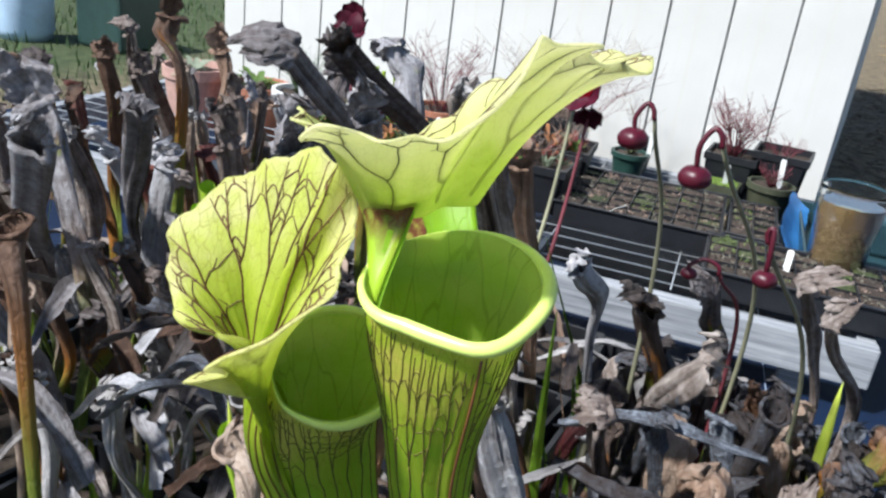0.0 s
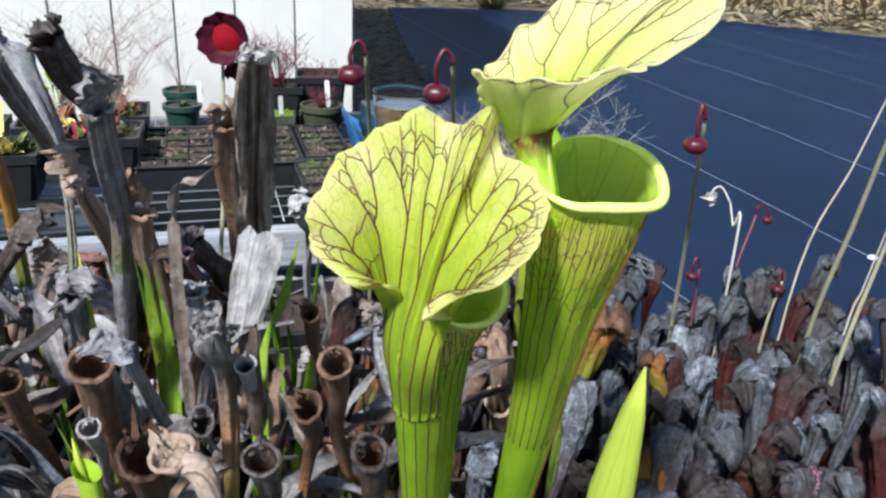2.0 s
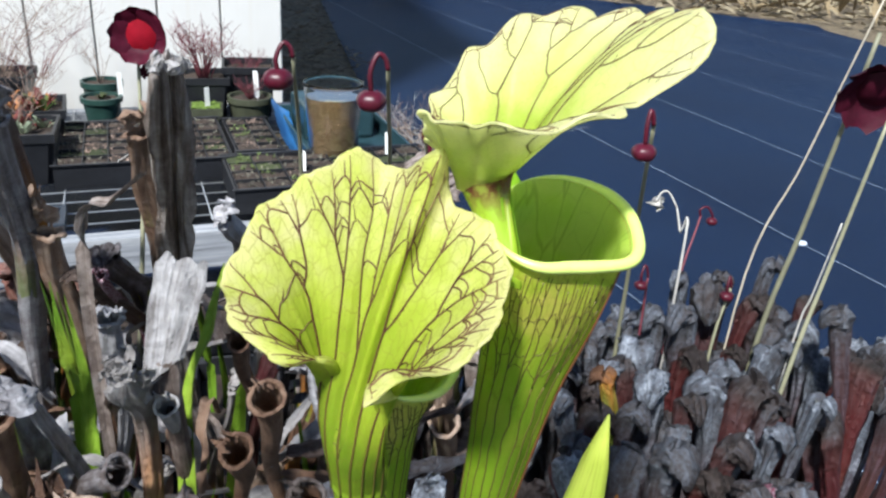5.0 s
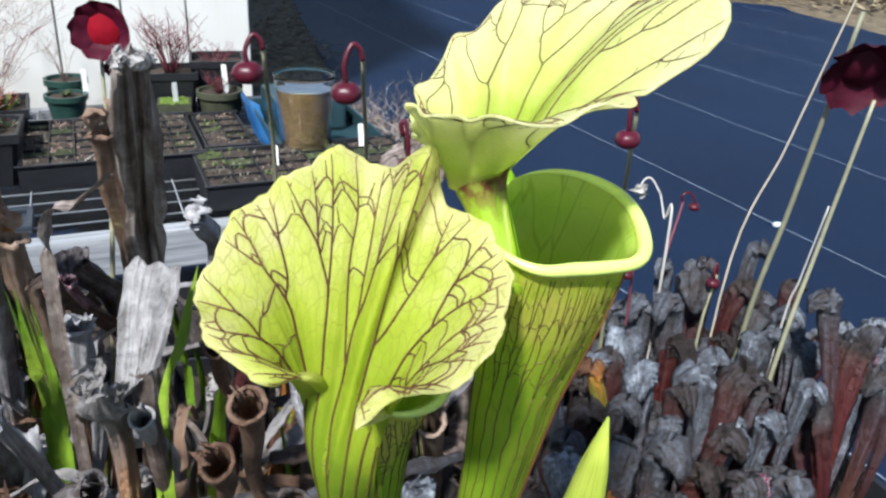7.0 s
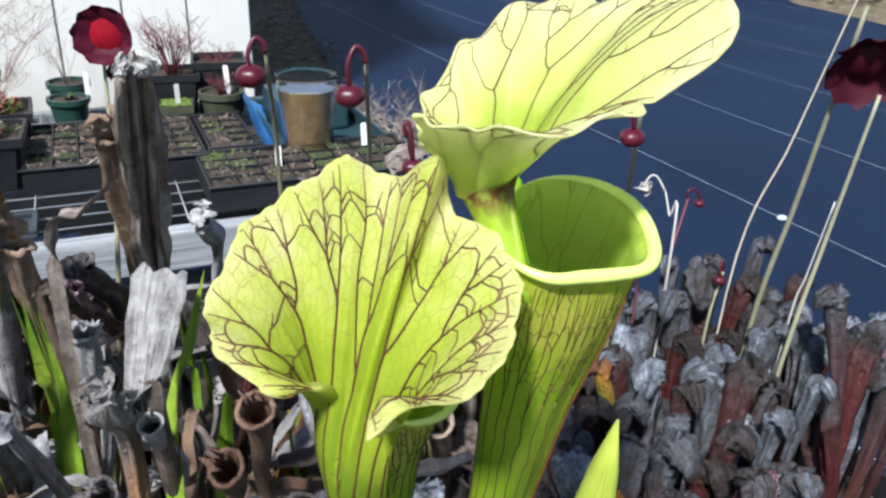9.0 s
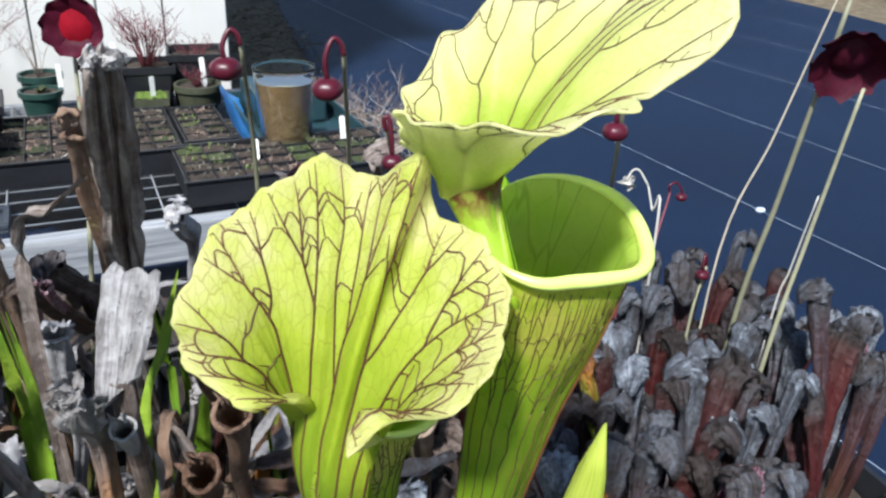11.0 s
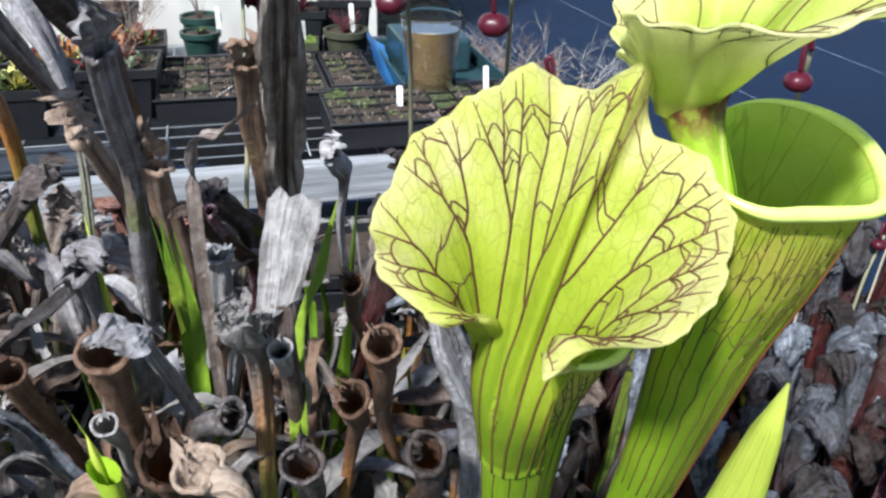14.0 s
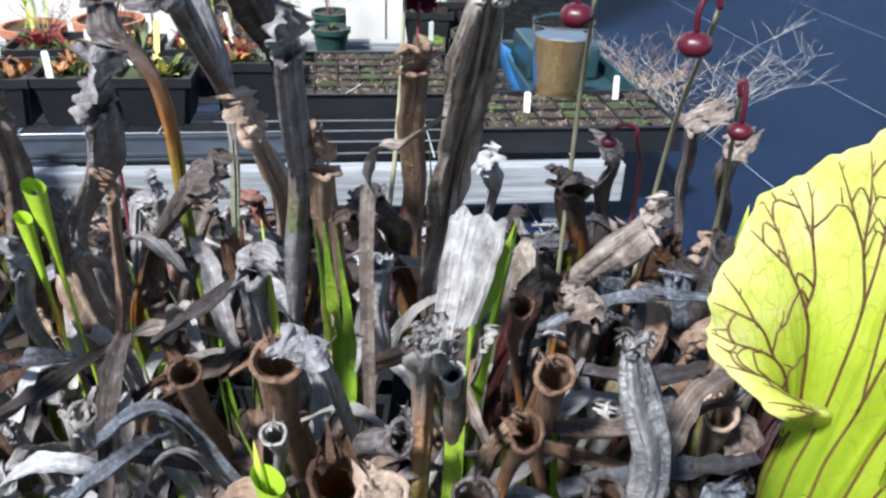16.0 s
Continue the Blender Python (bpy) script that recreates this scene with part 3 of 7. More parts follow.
def pitcher_tube(parent, axis, radii, mouth_normal, lip_dir, lip_r, flare, spout, wing=0.0045, seed=0.0, shape=None, oval=(1.0, 1.0)):
    """Outer wall, rolled lip and inner wall of a trumpet pitcher along its axis. Returns the ring of the mouth."""
    pts = curve_points(axis, 40)
    _, fr = frames_along(pts)
    mn = Vector(mouth_normal).normalized()
    ld = Vector(lip_dir)
    ld = (ld - mn * ld.dot(mn)).normalized()
    segs, n = 64, len(pts)
    outer, uv1 = [], []
    for i, p in enumerate(pts):
        s = i / (n - 1)
        t = fr[i][0]
        k = max(0.0, (s - 0.80) / 0.20) ** 1.4
        nrm = (t * (1 - k) + mn * k).normalized()
        a = (ld - nrm * ld.dot(nrm)).normalized()
        b = nrm.cross(a)
        r = float(np.interp(s, [q[0] for q in radii], [q[1] for q in radii]))
        for j in range(segs):
            w = 2 * math.pi * j / segs
            sw = w if w < math.pi else w - 2 * math.pi
            rr = r / math.hypot(math.cos(w) / oval[0], math.sin(w) / oval[1]) * (1 + 0.03 * noise.noise((math.cos(w) * 1.6, math.sin(w) * 1.6, s * 5 + seed)))
            rr += wing * r / 0.02 * math.exp(-(sw / 0.13) ** 2) * (1 - k * 0.9)
            rr *= 1 + 0.012 * math.sin(w * 9 + seed)
            rr *= 1 + spout * k * math.exp(-(sw / 0.5) ** 2)
            if shape:
                rr += (periodic(shape, j / segs) - rr) * k
            outer.append(p + a * rr * math.cos(w) + b * rr * math.sin(w) - mn * r * 0.25 * spout * k * math.exp(-(sw / 0.6) ** 2))
            uv1.append((j / segs, s))
    wall = mesh_object("tube", outer, grid_faces(n, segs, True), TUBE_MAT, parent, uv1)
    # the lip: rolled out and down in front, fading towards the neck
    c = pts[-1]
    lip, rim = [], outer[-segs:]
    rows = 10
    for i in range(rows):
        ph = math.pi * 1.3 * i / (rows - 1)
        for j in range(segs):
            w = 2 * math.pi * j / segs
            front = 0.5 + 0.5 * math.cos(w)
            q = lip_r * (0.04 + 0.96 * min(1.0, front * 1.5))
            radial = (rim[j] - c).normalized()
            lip.append(rim[j] + radial * (flare * front + q * (1 - math.cos(ph)) - q * 0.3) + mn * (q * math.sin(ph) + flare * 0.2 * front))
    mesh_object("lip", lip, grid_faces(rows, segs, True), LIP_MAT, parent)
    inner, uv2 = [], []
    m = 40
    for i in range(m):
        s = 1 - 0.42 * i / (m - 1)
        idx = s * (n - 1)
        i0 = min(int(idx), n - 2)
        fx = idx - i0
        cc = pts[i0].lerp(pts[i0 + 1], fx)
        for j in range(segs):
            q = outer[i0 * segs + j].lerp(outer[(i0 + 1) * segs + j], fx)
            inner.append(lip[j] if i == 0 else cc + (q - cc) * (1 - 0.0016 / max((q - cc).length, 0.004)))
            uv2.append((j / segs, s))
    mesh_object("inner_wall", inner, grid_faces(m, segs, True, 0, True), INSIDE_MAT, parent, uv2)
    def on_wall(side, q):
        s = 0.50 + 0.485 * q
        x = (side * 0.5 + 0.5) * segs
        i0, j0 = min(int(s * (n - 1)), n - 2), int(x) % segs
        fs, fx = s * (n - 1) - i0, x - int(x)
        j1 = (j0 + 1) % segs
        a = outer[i0 * segs + j0].lerp(outer[i0 * segs + j1], fx)
        b = outer[(i0 + 1) * segs + j0].lerp(outer[(i0 + 1) * segs + j1], fx)
        p = a.lerp(b, fs)
        return p + (p - pts[i0]).normalized() * 0.00005

    vein_net("vein_net", wall, on_wall, VEIN_GREEN, 0.00028, 0.85, int(seed * 7), levels=(0.0, 0.60, 0.84), mains=19, end=0.985, cross_from=0.60, cell=0.0036)
    ridge = [outer[i * segs] for i in range(4, n - 1)]
    tube("wing", ridge, [0.0007 - 0.0003 * i / len(ridge) for i in range(len(ridge))], WING_MAT, wall, 6)
    return outer, segs, n, pts


def vein_net(name, parent, place, mat, thick, links=1.0, seed=1, start=0.0, levels=(0.0, 0.36, 0.60, 0.80), mains=9, end=0.985, cross_from=0.45, cell=0.0035, root=1.0):
    """Raised veins grown from the foot of a leaf to its margin: each vein forks at every level, and short cross veins tie
    neighbours into a net. place(side, reach) gives the point for side in -1..1 and reach in 0..1."""
    r = random.Random(seed)
    lines, runs = [], []

    def grow(a, b, level, reach, side):
        mid = (a + b) / 2 + (b - a) * r.uniform(-0.14, 0.14)
        top = levels[level + 1] + r.uniform(-0.10, 0.10) if level + 1 < len(levels) else end * r.uniform(0.95, 1.0)
        n = max(4, int((top - reach) / 0.025))
        wob = r.uniform(0, 60)
        pts = []
        for k in range(n + 1):
            u = k / n
            e = u * (1.6 - 0.6 * u)
            q = reach + (top - reach) * u
            kink = 0.24 * noise.noise((q * 11, wob, level * 3.0)) + 0.05 * noise.noise((q * 40, wob, 5.0))
            pts.append((side + (mid - side) * e + (b - a) * kink * min(1, 3 * u), q))
        w = (1.0, 0.84, 0.66, 0.56)[min(level, 3)]
        lines.append((pts, thick * w))
        runs.append(pts)
        if level + 1 < len(levels):
            cut = mid + (b - a) * r.uniform(-0.08, 0.08)
            grow(a, cut, level + 1, top, pts[-1][0])
            grow(cut, b, level + 1, top, pts[-1][0])

    for k in range(mains):
        a, b = -1 + 2 * k / mains, -1 + 2 * (k + 1) / mains
        grow(a, b, 0, start, ((a + b) / 2) * root)

    def side_at(run, q):
        for (x0, q0), (x1, q1) in zip(run, run[1:]):
            if q0 <= q <= q1:
                return x0 + (x1 - x0) * (q - q0) / max(1e-6, q1 - q0)
        return None

    q = cross_from
    while q < end - 0.04:
        here = sorted((side_at(run, q), i) for i, run in enumerate(runs) if side_at(run, q) is not None)
        for (x0, i), (x1, j) in zip(here, here[1:]):
            p0, p1 = place(x0, q), place(x1, q)
            d = (p1 - p0).length
            if d < 0.0012 or d > 0.016 or r.random() > links * min(1.0, 0.25 + 0.75 * q):
                continue
            dq0, dq1 = r.uniform(-0.03, 0.03), r.uniform(-0.03, 0.03)
            s0, s1 = side_at(runs[i], q + dq0), side_at(runs[j], q + dq1)
            if s0 is None or s1 is None:
                continue
            mx, mq = (s0 + s1) / 2 + (x1 - x0) * r.uniform(-0.15, 0.15), q + r.uniform(-0.02, 0.035)
            lines.append(([(s0, q + dq0), ((s0 + mx) / 2, (q + dq0 + mq) / 2 + 0.004), (mx, mq), ((s1 + mx) / 2, (q + dq1 + mq) / 2 + 0.004), (s1, q + dq1)], thick * r.uniform(0.45, 0.65)))
            if d > 0.0045 and r.random() < 0.6:
                lines.append(([(mx, mq), (mx + (x1 - x0) * r.uniform(-0.2, 0.2), mq + r.uniform(0.03, 0.05))], thick * 0.36))
        q += cell / 0.06 * r.uniform(0.75, 1.25)
    bits = []
    for pts, t in lines:
        line = [place(max(-1, min(1, x)), min(end + 0.01, y)) for x, y in pts]
        line = [p for k, p in enumerate(line) if k == 0 or (p - line[k - 1]).length > 1e-5]
        if len(line) < 2:
            continue
        n = len(line)
        bits.append(tube_data(line, [t * (1.0 - 0.15 * k / (n - 1)) for k in range(n)], 5)[:2])
    v, f = merged(bits)
    return tagged(mesh_object(name, v, f, mat, parent), kind="stuff")


def venation(name, parent, place, mat, thick, seed, mains=11, wide=0.0125, narrow=0.0058, end=0.985, cross_from=0.42, ties=1.0, wander=0.10):
    """The veins of a leaf: each trunk rises from the foot and forks where the strip that it feeds grows wide; short cross
    veins tie neighbours into a net that grows finer towards the margin. place(side, reach): side -1..1, reach 0..1."""
    r = random.Random(seed)
    runs = []

    def strip_width(a, b, q):
        m = (a + b) / 2
        return (place(a, q) - place(m, q)).length + (place(b, q) - place(m, q)).length

    def grow(a, b, side, q, before):
        pts = list(before) + [(side, q)]
        mid = (a + b) / 2 + (b - a) * r.uniform(-0.12, 0.12)
        wob, late = r.uniform(0, 90), r.uniform(0.85, 1.25)
        born = q
        while q < end:
            q = min(end, q + 0.022)
            side += (mid + (b - a) * wander * 2 * noise.noise((q * 9, wob, 0.0)) - side) * 0.23
            pts.append((side, q))
            limit = (wide + (narrow - wide) * q ** 1.3) * late
            if q > born + 0.12 and q < 0.88 and strip_width(a, b, q) > limit:
                cut = side + (b - a) * r.uniform(-0.10, 0.10)
                cut = max(a + 0.3 * (b - a), min(b - 0.3 * (b - a), cut))
                here = len(runs)
                runs.append(None)
                tips = grow(a, cut, side, q, pts[-2:-1]) + grow(cut, b, side, q, pts[-2:-1])
                runs[here] = (pts, tips)
                return tips
        runs.append((pts, 1))
        return 1

    for k in range(mains):
        a, b = -0.97 + 1.94 * k / mains, -0.97 + 1.94 * (k + 1) / mains
        grow(a, b, (a + b) / 2, 0.0, [])
    lines = []
    for pts, tips in runs:
        base = thick * (0.38 + 0.30 * tips ** 0.55)
        lines.append((pts, [base * (1.0 - 0.25 * k / (len(pts) - 1)) * (1.0 - 0.5 * max(0.0, pts[k][1] - 0.88) / 0.12) for k in range(len(pts))]))

    def side_at(run, q):
        for (x0, q0), (x1, q1) in zip(run, run[1:]):
            if q0 <= q <= q1:
                return x0 + (x1 - x0) * (q - q0) / max(1e-6, q1 - q0)
        return None

    q = cross_from
    while q < end - 0.03:
        here = sorted((side_at(p, q), i) for i, (p, _) in enumerate(runs) if side_at(p, q) is not None)
        for (x0, i), (x1, j) in zip(here, here[1:]):
            d = (place(x1, q) - place(x0, q)).length
            if d < 0.0026 or d > 0.014 or r.random() > ties * min(1.0, 0.15 + 0.85 * (q - cross_from) / 0.4) * min(1.0, 0.0042 / d + 0.3) * min(1.0, 0.4 + 1.5 * abs(x0)):
                continue
            q0 = q + r.uniform(-0.05, 0.05)
            q1 = q0 + r.uniform(-0.035, 0.035)
            s0, s1 = side_at(runs[i][0], q0), side_at(runs[j][0], q1)
            if s0 is None or s1 is None:
                continue
            f = r.uniform(0.3, 0.7)
            mx, mq = s0 + (s1 - s0) * f, (q0 + q1) / 2 + r.uniform(0.012, 0.040) * min(1.0, d / 0.005)
            w = thick * r.uniform(0.40, 0.58)
            lines.append(([(s0, q0), (mx, mq), (s1, q1)], [w * 1.15, w, w * 1.15]))
            if d > 0.0040 and r.random() < 0.7:
                lines.append(([(mx, mq), (mx + (s1 - s0) * r.uniform(-0.25, 0.25), mq + r.uniform(0.025, 0.055))], [w, w * 0.45]))
        q += r.uniform(0.020, 0.034)
    for pts, tips in runs:
        for _ in range(2):
            x, q = pts[r.randrange(len(pts))]
            if q > 0.25:
                lines.append(([(x, q), (x + r.choice((-1, 1)) * r.uniform(0.006, 0.014), q + r.uniform(0.008, 0.018))], [thick * 0.42, thick * 0.18]))
    bits, uvs = [], []
    for pts, rad in lines:
        smooth = curve_points([Vector((x, y, 0)) for x, y in pts], max(6, len(pts) + 3))
        laid = [place(max(-1, min(1, p.x)), max(0.0, min(0.995, p.y))) for p in smooth]
        m = len(laid)
        if min((laid[k + 1] - laid[k]).length for k in range(m - 1)) < 1e-6:
            continue
        bits.append(tube_data(laid, [float(np.interp(k / (m - 1) * (len(pts) - 1), range(len(pts)), rad)) for k in range(m)], 6)[:2])
        uvs.extend((p.x, p.y) for p in smooth for _ in range(6))
    v, f = merged(bits)
    return tagged(mesh_object(name, v, f, mat, parent, uvs), kind="stuff")


PO = Vector((0.02, 0.46, 0.0))
plant = thing("pitcher_plant", PO, "living yellow-green trumpet pitcher plant with red-veined lids", "pitcher plant", "pitcher plants")


def at_plant(points):
    return [Vector(p) - PO for p in points]


# first pitcher: the back of the tube rises as a column and spreads into a broad lid, hiding the mouth behind it
pitcher_a = new("pitcher")
pitcher_a.parent = plant
tagged(pitcher_a, "yellow-green pitcher with a broad dark-veined lid")
axis_a = at_plant([(0.012, 0.43, 0.155), (-0.002, 0.345, 0.50), (-0.0105, 0.300, 0.660), (-0.0115, 0.2840, 0.7195)])
# radii of the mouth every 30 degrees, from the spout round behind
MOUTH_A = [0.030, 0.025, 0.018, 0.0125, 0.0100, 0.0090, 0.0085, 0.0095, 0.0125, 0.0160, 0.022, 0.028]
ring_a = pitcher_tube(pitcher_a, axis_a, [(0, 0.004), (0.55, 0.0120), (0.85, 0.0172), (0.95, 0.0185), (1.0, 0.0188)],
                      (0.35, -0.50, 0.79), (0.70, 0.71, 0.1), 0.0017, 0.0008, 0.0, 0.003, 2.0, MOUTH_A, (1.22, 0.80))
# the lid's margin, from the column's one edge over the top, past the horn, to its other edge
MARGIN_A = [(-1.00, -0.0335, 0.2840, 0.7200), (-0.92, -0.0415, 0.2680, 0.7290), (-0.78, -0.0552, 0.2750, 0.7380), (-0.62, -0.0580, 0.2784, 0.7510), (-0.44, -0.0470, 0.2910, 0.7680),
            (-0.28, -0.0325, 0.2940, 0.7770), (-0.10, -0.0173, 0.2960, 0.7840), (0.03, -0.0060, 0.2930, 0.7780), (0.12, 0.0025, 0.2780, 0.7900), (0.22, 0.0066, 0.2800, 0.7745),
            (0.34, 0.0143, 0.2650, 0.7710), (0.45, 0.0168, 0.2550, 0.7645), (0.60, 0.0110, 0.2420, 0.7560), (0.76, -0.0020, 0.2320, 0.7475), (0.88, -0.0118, 0.2525, 0.7310),
            (0.95, -0.0228, 0.2475, 0.7275), (1.00, -0.0105, 0.2600, 0.7200)]
FOCUS_A = Vector((-0.019, 0.270, 0.735)) - PO


def along_margin(margin, s):
    """A smooth line through the margin's points, at its own measure s."""
    n = len(margin)
    i = max(0, min(n - 2, sum(1 for m in margin if m[0] <= s) - 1))
    p = [Vector(m[1:]) for m in margin]

    def slope(k):
        a, b = max(k - 1, 0), min(k + 1, n - 1)
        return (p[b] - p[a]) / (margin[b][0] - margin[a][0])
    h = margin[i + 1][0] - margin[i][0]
    u = (s - margin[i][0]) / h
    return p[i] * (2 * u ** 3 - 3 * u * u + 1) + slope(i) * h * (u ** 3 - 2 * u * u + u) + p[i + 1] * (3 * u * u - 2 * u ** 3) + slope(i + 1) * h * (u ** 3 - u * u)


def wall_of(ring, drop, turn):
    """A place on the tube's wall, some rows under the mouth and a turn from its back, and the wall's rise there."""
    outer, segs, n, _ = ring
    jj = (segs / 2 + turn / (2 * math.pi) * segs) % segs
    a, f = int(jj) % segs, jj - int(jj)
    b = (a + 1) % segs
    lo = outer[(n - 1 - drop) * segs + a].lerp(outer[(n - 1 - drop) * segs + b], f)
    under = outer[(n - 5 - drop) * segs + a].lerp(outer[(n - 5 - drop) * segs + b], f)
    return lo, (lo - under).normalized()


def lid_a(side, q, lift=0.0):
    """The column and the lid as one sheet: it leaves the tube along its wall and bends out to the margin."""
    lo, rise = wall_of(ring_a, 12, side * (0.98 if side > 0 else 1.40))
    lo += (lo - ring_a[3][ring_a[2] - 13]).normalized() * 0.0008
    m = along_margin(MARGIN_A, side) - PO
    out = (m - FOCUS_A).normalized()
    crimp = 0.0007 * math.sin(side * 41 + 1) + 0.0003 * math.sin(side * 97) + 0.00015 * math.sin(side * 171 + 2)
    m += out * crimp
    d = (m - lo).length
    p = lo * (2 * q ** 3 - 3 * q * q + 1) + rise * d * 1.3 * (q ** 3 - 2 * q * q + q) + m * (3 * q * q - 2 * q ** 3) + out * d * 0.9 * (q ** 3 - q * q)
    p += (lo - ring_a[3][ring_a[2] - 13]).normalized() * 0.0022 * math.sin(math.pi * min(1.0, q * 2.2)) ** 2
    h = -0.0016 * math.exp(-((side + 0.03) / 0.07) ** 2) * math.sin(math.pi * min(1, q * 1.15)) if q < 0.87 else 0.0
    h += 0.0013 * math.exp(-((side - 0.115) / 0.045) ** 2) * q * q
    h += 0.0010 * q ** 4 * (math.sin(side * 22 + 1) + 0.6 * math.sin(side * 39)) + 0.0010 * q * noise.noise((p.x * 70, p.z * 70, 1.0))
    return p + TOWARDS_A * (h + lift)


TOWARDS_A = Vector((-0.25, -0.90, 0.36)).normalized()


def fan_sheet(name, parent, place, rows, cols, mat, thick=0.0007, bend=0.8):
    """A thin two-sided leaf from place(side, reach)."""
    pts, uvs = [], []
    for i in range(rows):
        for j in range(cols):
            x, q = j / (cols - 1) * 2 - 1, (i / (rows - 1)) ** bend
            pts.append(place(x, q))
            uvs.append((x * (0.25 + 0.75 * q), q))
    back = []
    for i in range(rows):
        for j in range(cols):
            a = pts[i * cols + min(j + 1, cols - 1)] - pts[i * cols + max(j - 1, 0)]
            b = pts[min(i + 1, rows - 1) * cols + j] - pts[max(i - 1, 0) * cols + j]
            nrm = a.cross(b)
            back.append(pts[i * cols + j] - (nrm.normalized() if nrm.length > 1e-12 else Vector((0, -1, 0))) * thick)
    n = rows * cols
    faces = grid_faces(rows, cols, False) + grid_faces(rows, cols, False, n, True)
    for j in range(cols - 1):
        for e in (0, n - cols):
            faces.append((e + j, e + j + 1, n + e + j + 1, n + e + j))
    for i in range(rows - 1):
        for e in (0, cols - 1):
            faces.append((i * cols + e, (i + 1) * cols + e, n + (i + 1) * cols + e, n + i * cols + e))
    return mesh_object(name, pts + back, faces, mat, parent, uvs + uvs)


lid_a_ob = fan_sheet("lid", pitcher_a, lid_a, 64, 300, LID_MAT)
venation("vein_net", lid_a_ob, lambda x, q: lid_a(x * 0.985, q, 0.00005), VEIN_MAT, 0.00046, 11, 9, 0.0165, 0.0068, cross_from=0.50, ties=0.62, wander=0.18)


def drawn_up(ring, drop, turn, hi, t1, s, pull=1.0):
    """A point on the way from the tube's wall, along its rise, to hi, arriving along t1."""
    lo, rise = wall_of(ring, drop, turn)
    d = (hi - lo).length * pull
    return lo * (2 * s ** 3 - 3 * s * s + 1) + rise * d * (s ** 3 - 2 * s * s + s) + hi * (3 * s * s - 2 * s ** 3) + t1 * d * (s ** 3 - s * s)


def neck_sheet(parent, place, mats, steps=22, cols=31, thick=0.0012, inside=0, outside=lambda t: 0):
    verts, uvs = [], []
    for layer in (0, 1):
        for i in range(steps):
            for j in range(cols):
                q, t = j / (cols - 1) * 2 - 1, i / (steps - 1)
                verts.append(place(q, t, -thick * layer))
                uvs.append((0.25 * q, -0.10 + 0.50 * t))
    k = steps * cols
    faces = grid_faces(steps, cols, False) + grid_faces(steps, cols, False, k, True)
    for i in range(steps - 1):
        for c in (0, cols - 1):
            faces.append((i * cols + c, (i + 1) * cols + c, k + (i + 1) * cols + c, k + i * cols + c))
    one = (steps - 1) * (cols - 1)
    ids = [outside(i // (cols - 1) / (steps - 1)) for i in range(one)] + [inside] * (len(faces) - one)
    return mesh_object("neck", verts, faces, mats, parent, uvs, True, ids)


# second pitcher: mouth open to the right front, lid a ruffled cup above a narrow neck
pitcher_b = new("pitcher")
pitcher_b.parent = plant
tagged(pitcher_b, "green pitcher with a wide open mouth and ruffled raised lid")
APEX = Vector((0.0175, 0.2860, 0.7760)) - PO
# edge of the lid every 15 degrees round the neck: reach and rise over the neck
REACH_B = [0.050, 0.054, 0.053, 0.051, 0.051, 0.041, 0.036, 0.033, 0.026, 0.020, 0.017, 0.017,
           0.018, 0.020, 0.026, 0.0305, 0.029, 0.032, 0.046, 0.051, 0.044, 0.0525, 0.052, 0.050]
RISE_B = [0.048, 0.046, 0.0465, 0.042, 0.0415, 0.034, 0.026, 0.018, 0.013, 0.010, 0.009, 0.010,
          0.013, 0.018, 0.0225, 0.025, 0.0235, 0.0255, 0.0295, 0.032, 0.0315, 0.0390, 0.0525, 0.051]


def lid_b(q, w):
    a = 2 * math.pi * w
    k = 0.10 + 0.90 * q
    r = periodic(REACH_B, w) * (1 + q ** 3 * (0.050 * math.sin(a * 17 + 1.7) + 0.02 * math.sin(a * 31))) * k
    z = periodic(RISE_B, w) * (0.25 * k + 0.75 * (1 - (1 - k) ** 1.9)) - 0.004 * (1 - q) + 0.0015
    z += 0.042 * periodic(REACH_B, w) * q ** 5 * (0.6 * math.sin(a * 9 + 0.6) + 0.8 * math.sin(a * 17 + 0.9)) + 0.0012 * noise.noise((r * math.cos(a) * 60, r * math.sin(a) * 60, 7.0))
    hook = q ** 6 * math.exp(-((math.degrees(a) - 320) / 7.0) ** 2)
    z += 0.0065 * hook
    r += 0.0020 * hook
    rad = k * (0.6 + 8 * periodic(REACH_B, w))
    r += 0.0030 * (1 - q) ** 1.4
    base = (1 - q) ** 1.4
    wide = 0.0090 * (1 - q) ** 1.4 * math.sin(a - radians(322))
    return APEX + Vector((r * math.cos(a) + 0.62 * wide + 0.0015 * base, r * math.sin(a) + 0.79 * wide + 0.005 * base, z - 0.001 * base)), (a * 0.75, rad)


lid_b_ob = sheet("lid", pitcher_b, lid_b, 36, 220, LID_PALE)
venation("vein_net", lid_b_ob, lambda x, q: lid_b(0.06 + 0.94 * q, (322 + x * 165) / 360)[0] + Vector((0, 0, 0.0001)), VEIN_MAT, 0.00026, 8, 9, 0.017, 0.0085, cross_from=0.65, ties=0.3)
venation("vein_net", lid_b_ob, lambda x, q: lid_b(0.06 + 0.94 * q, (322 + x * 165) / 360)[0] - Vector((0, 0, 0.0008)), VEIN_GREEN, 0.00022, 8, 9, 0.017, 0.0085, cross_from=0.65, ties=0.3)
axis_b = at_plant([(0.030, 0.45, 0.155), (0.0335, 0.345, 0.51), (0.0340, 0.304, 0.640), (0.0345, 0.286, 0.710), (0.0395, 0.2750, 0.7665)])
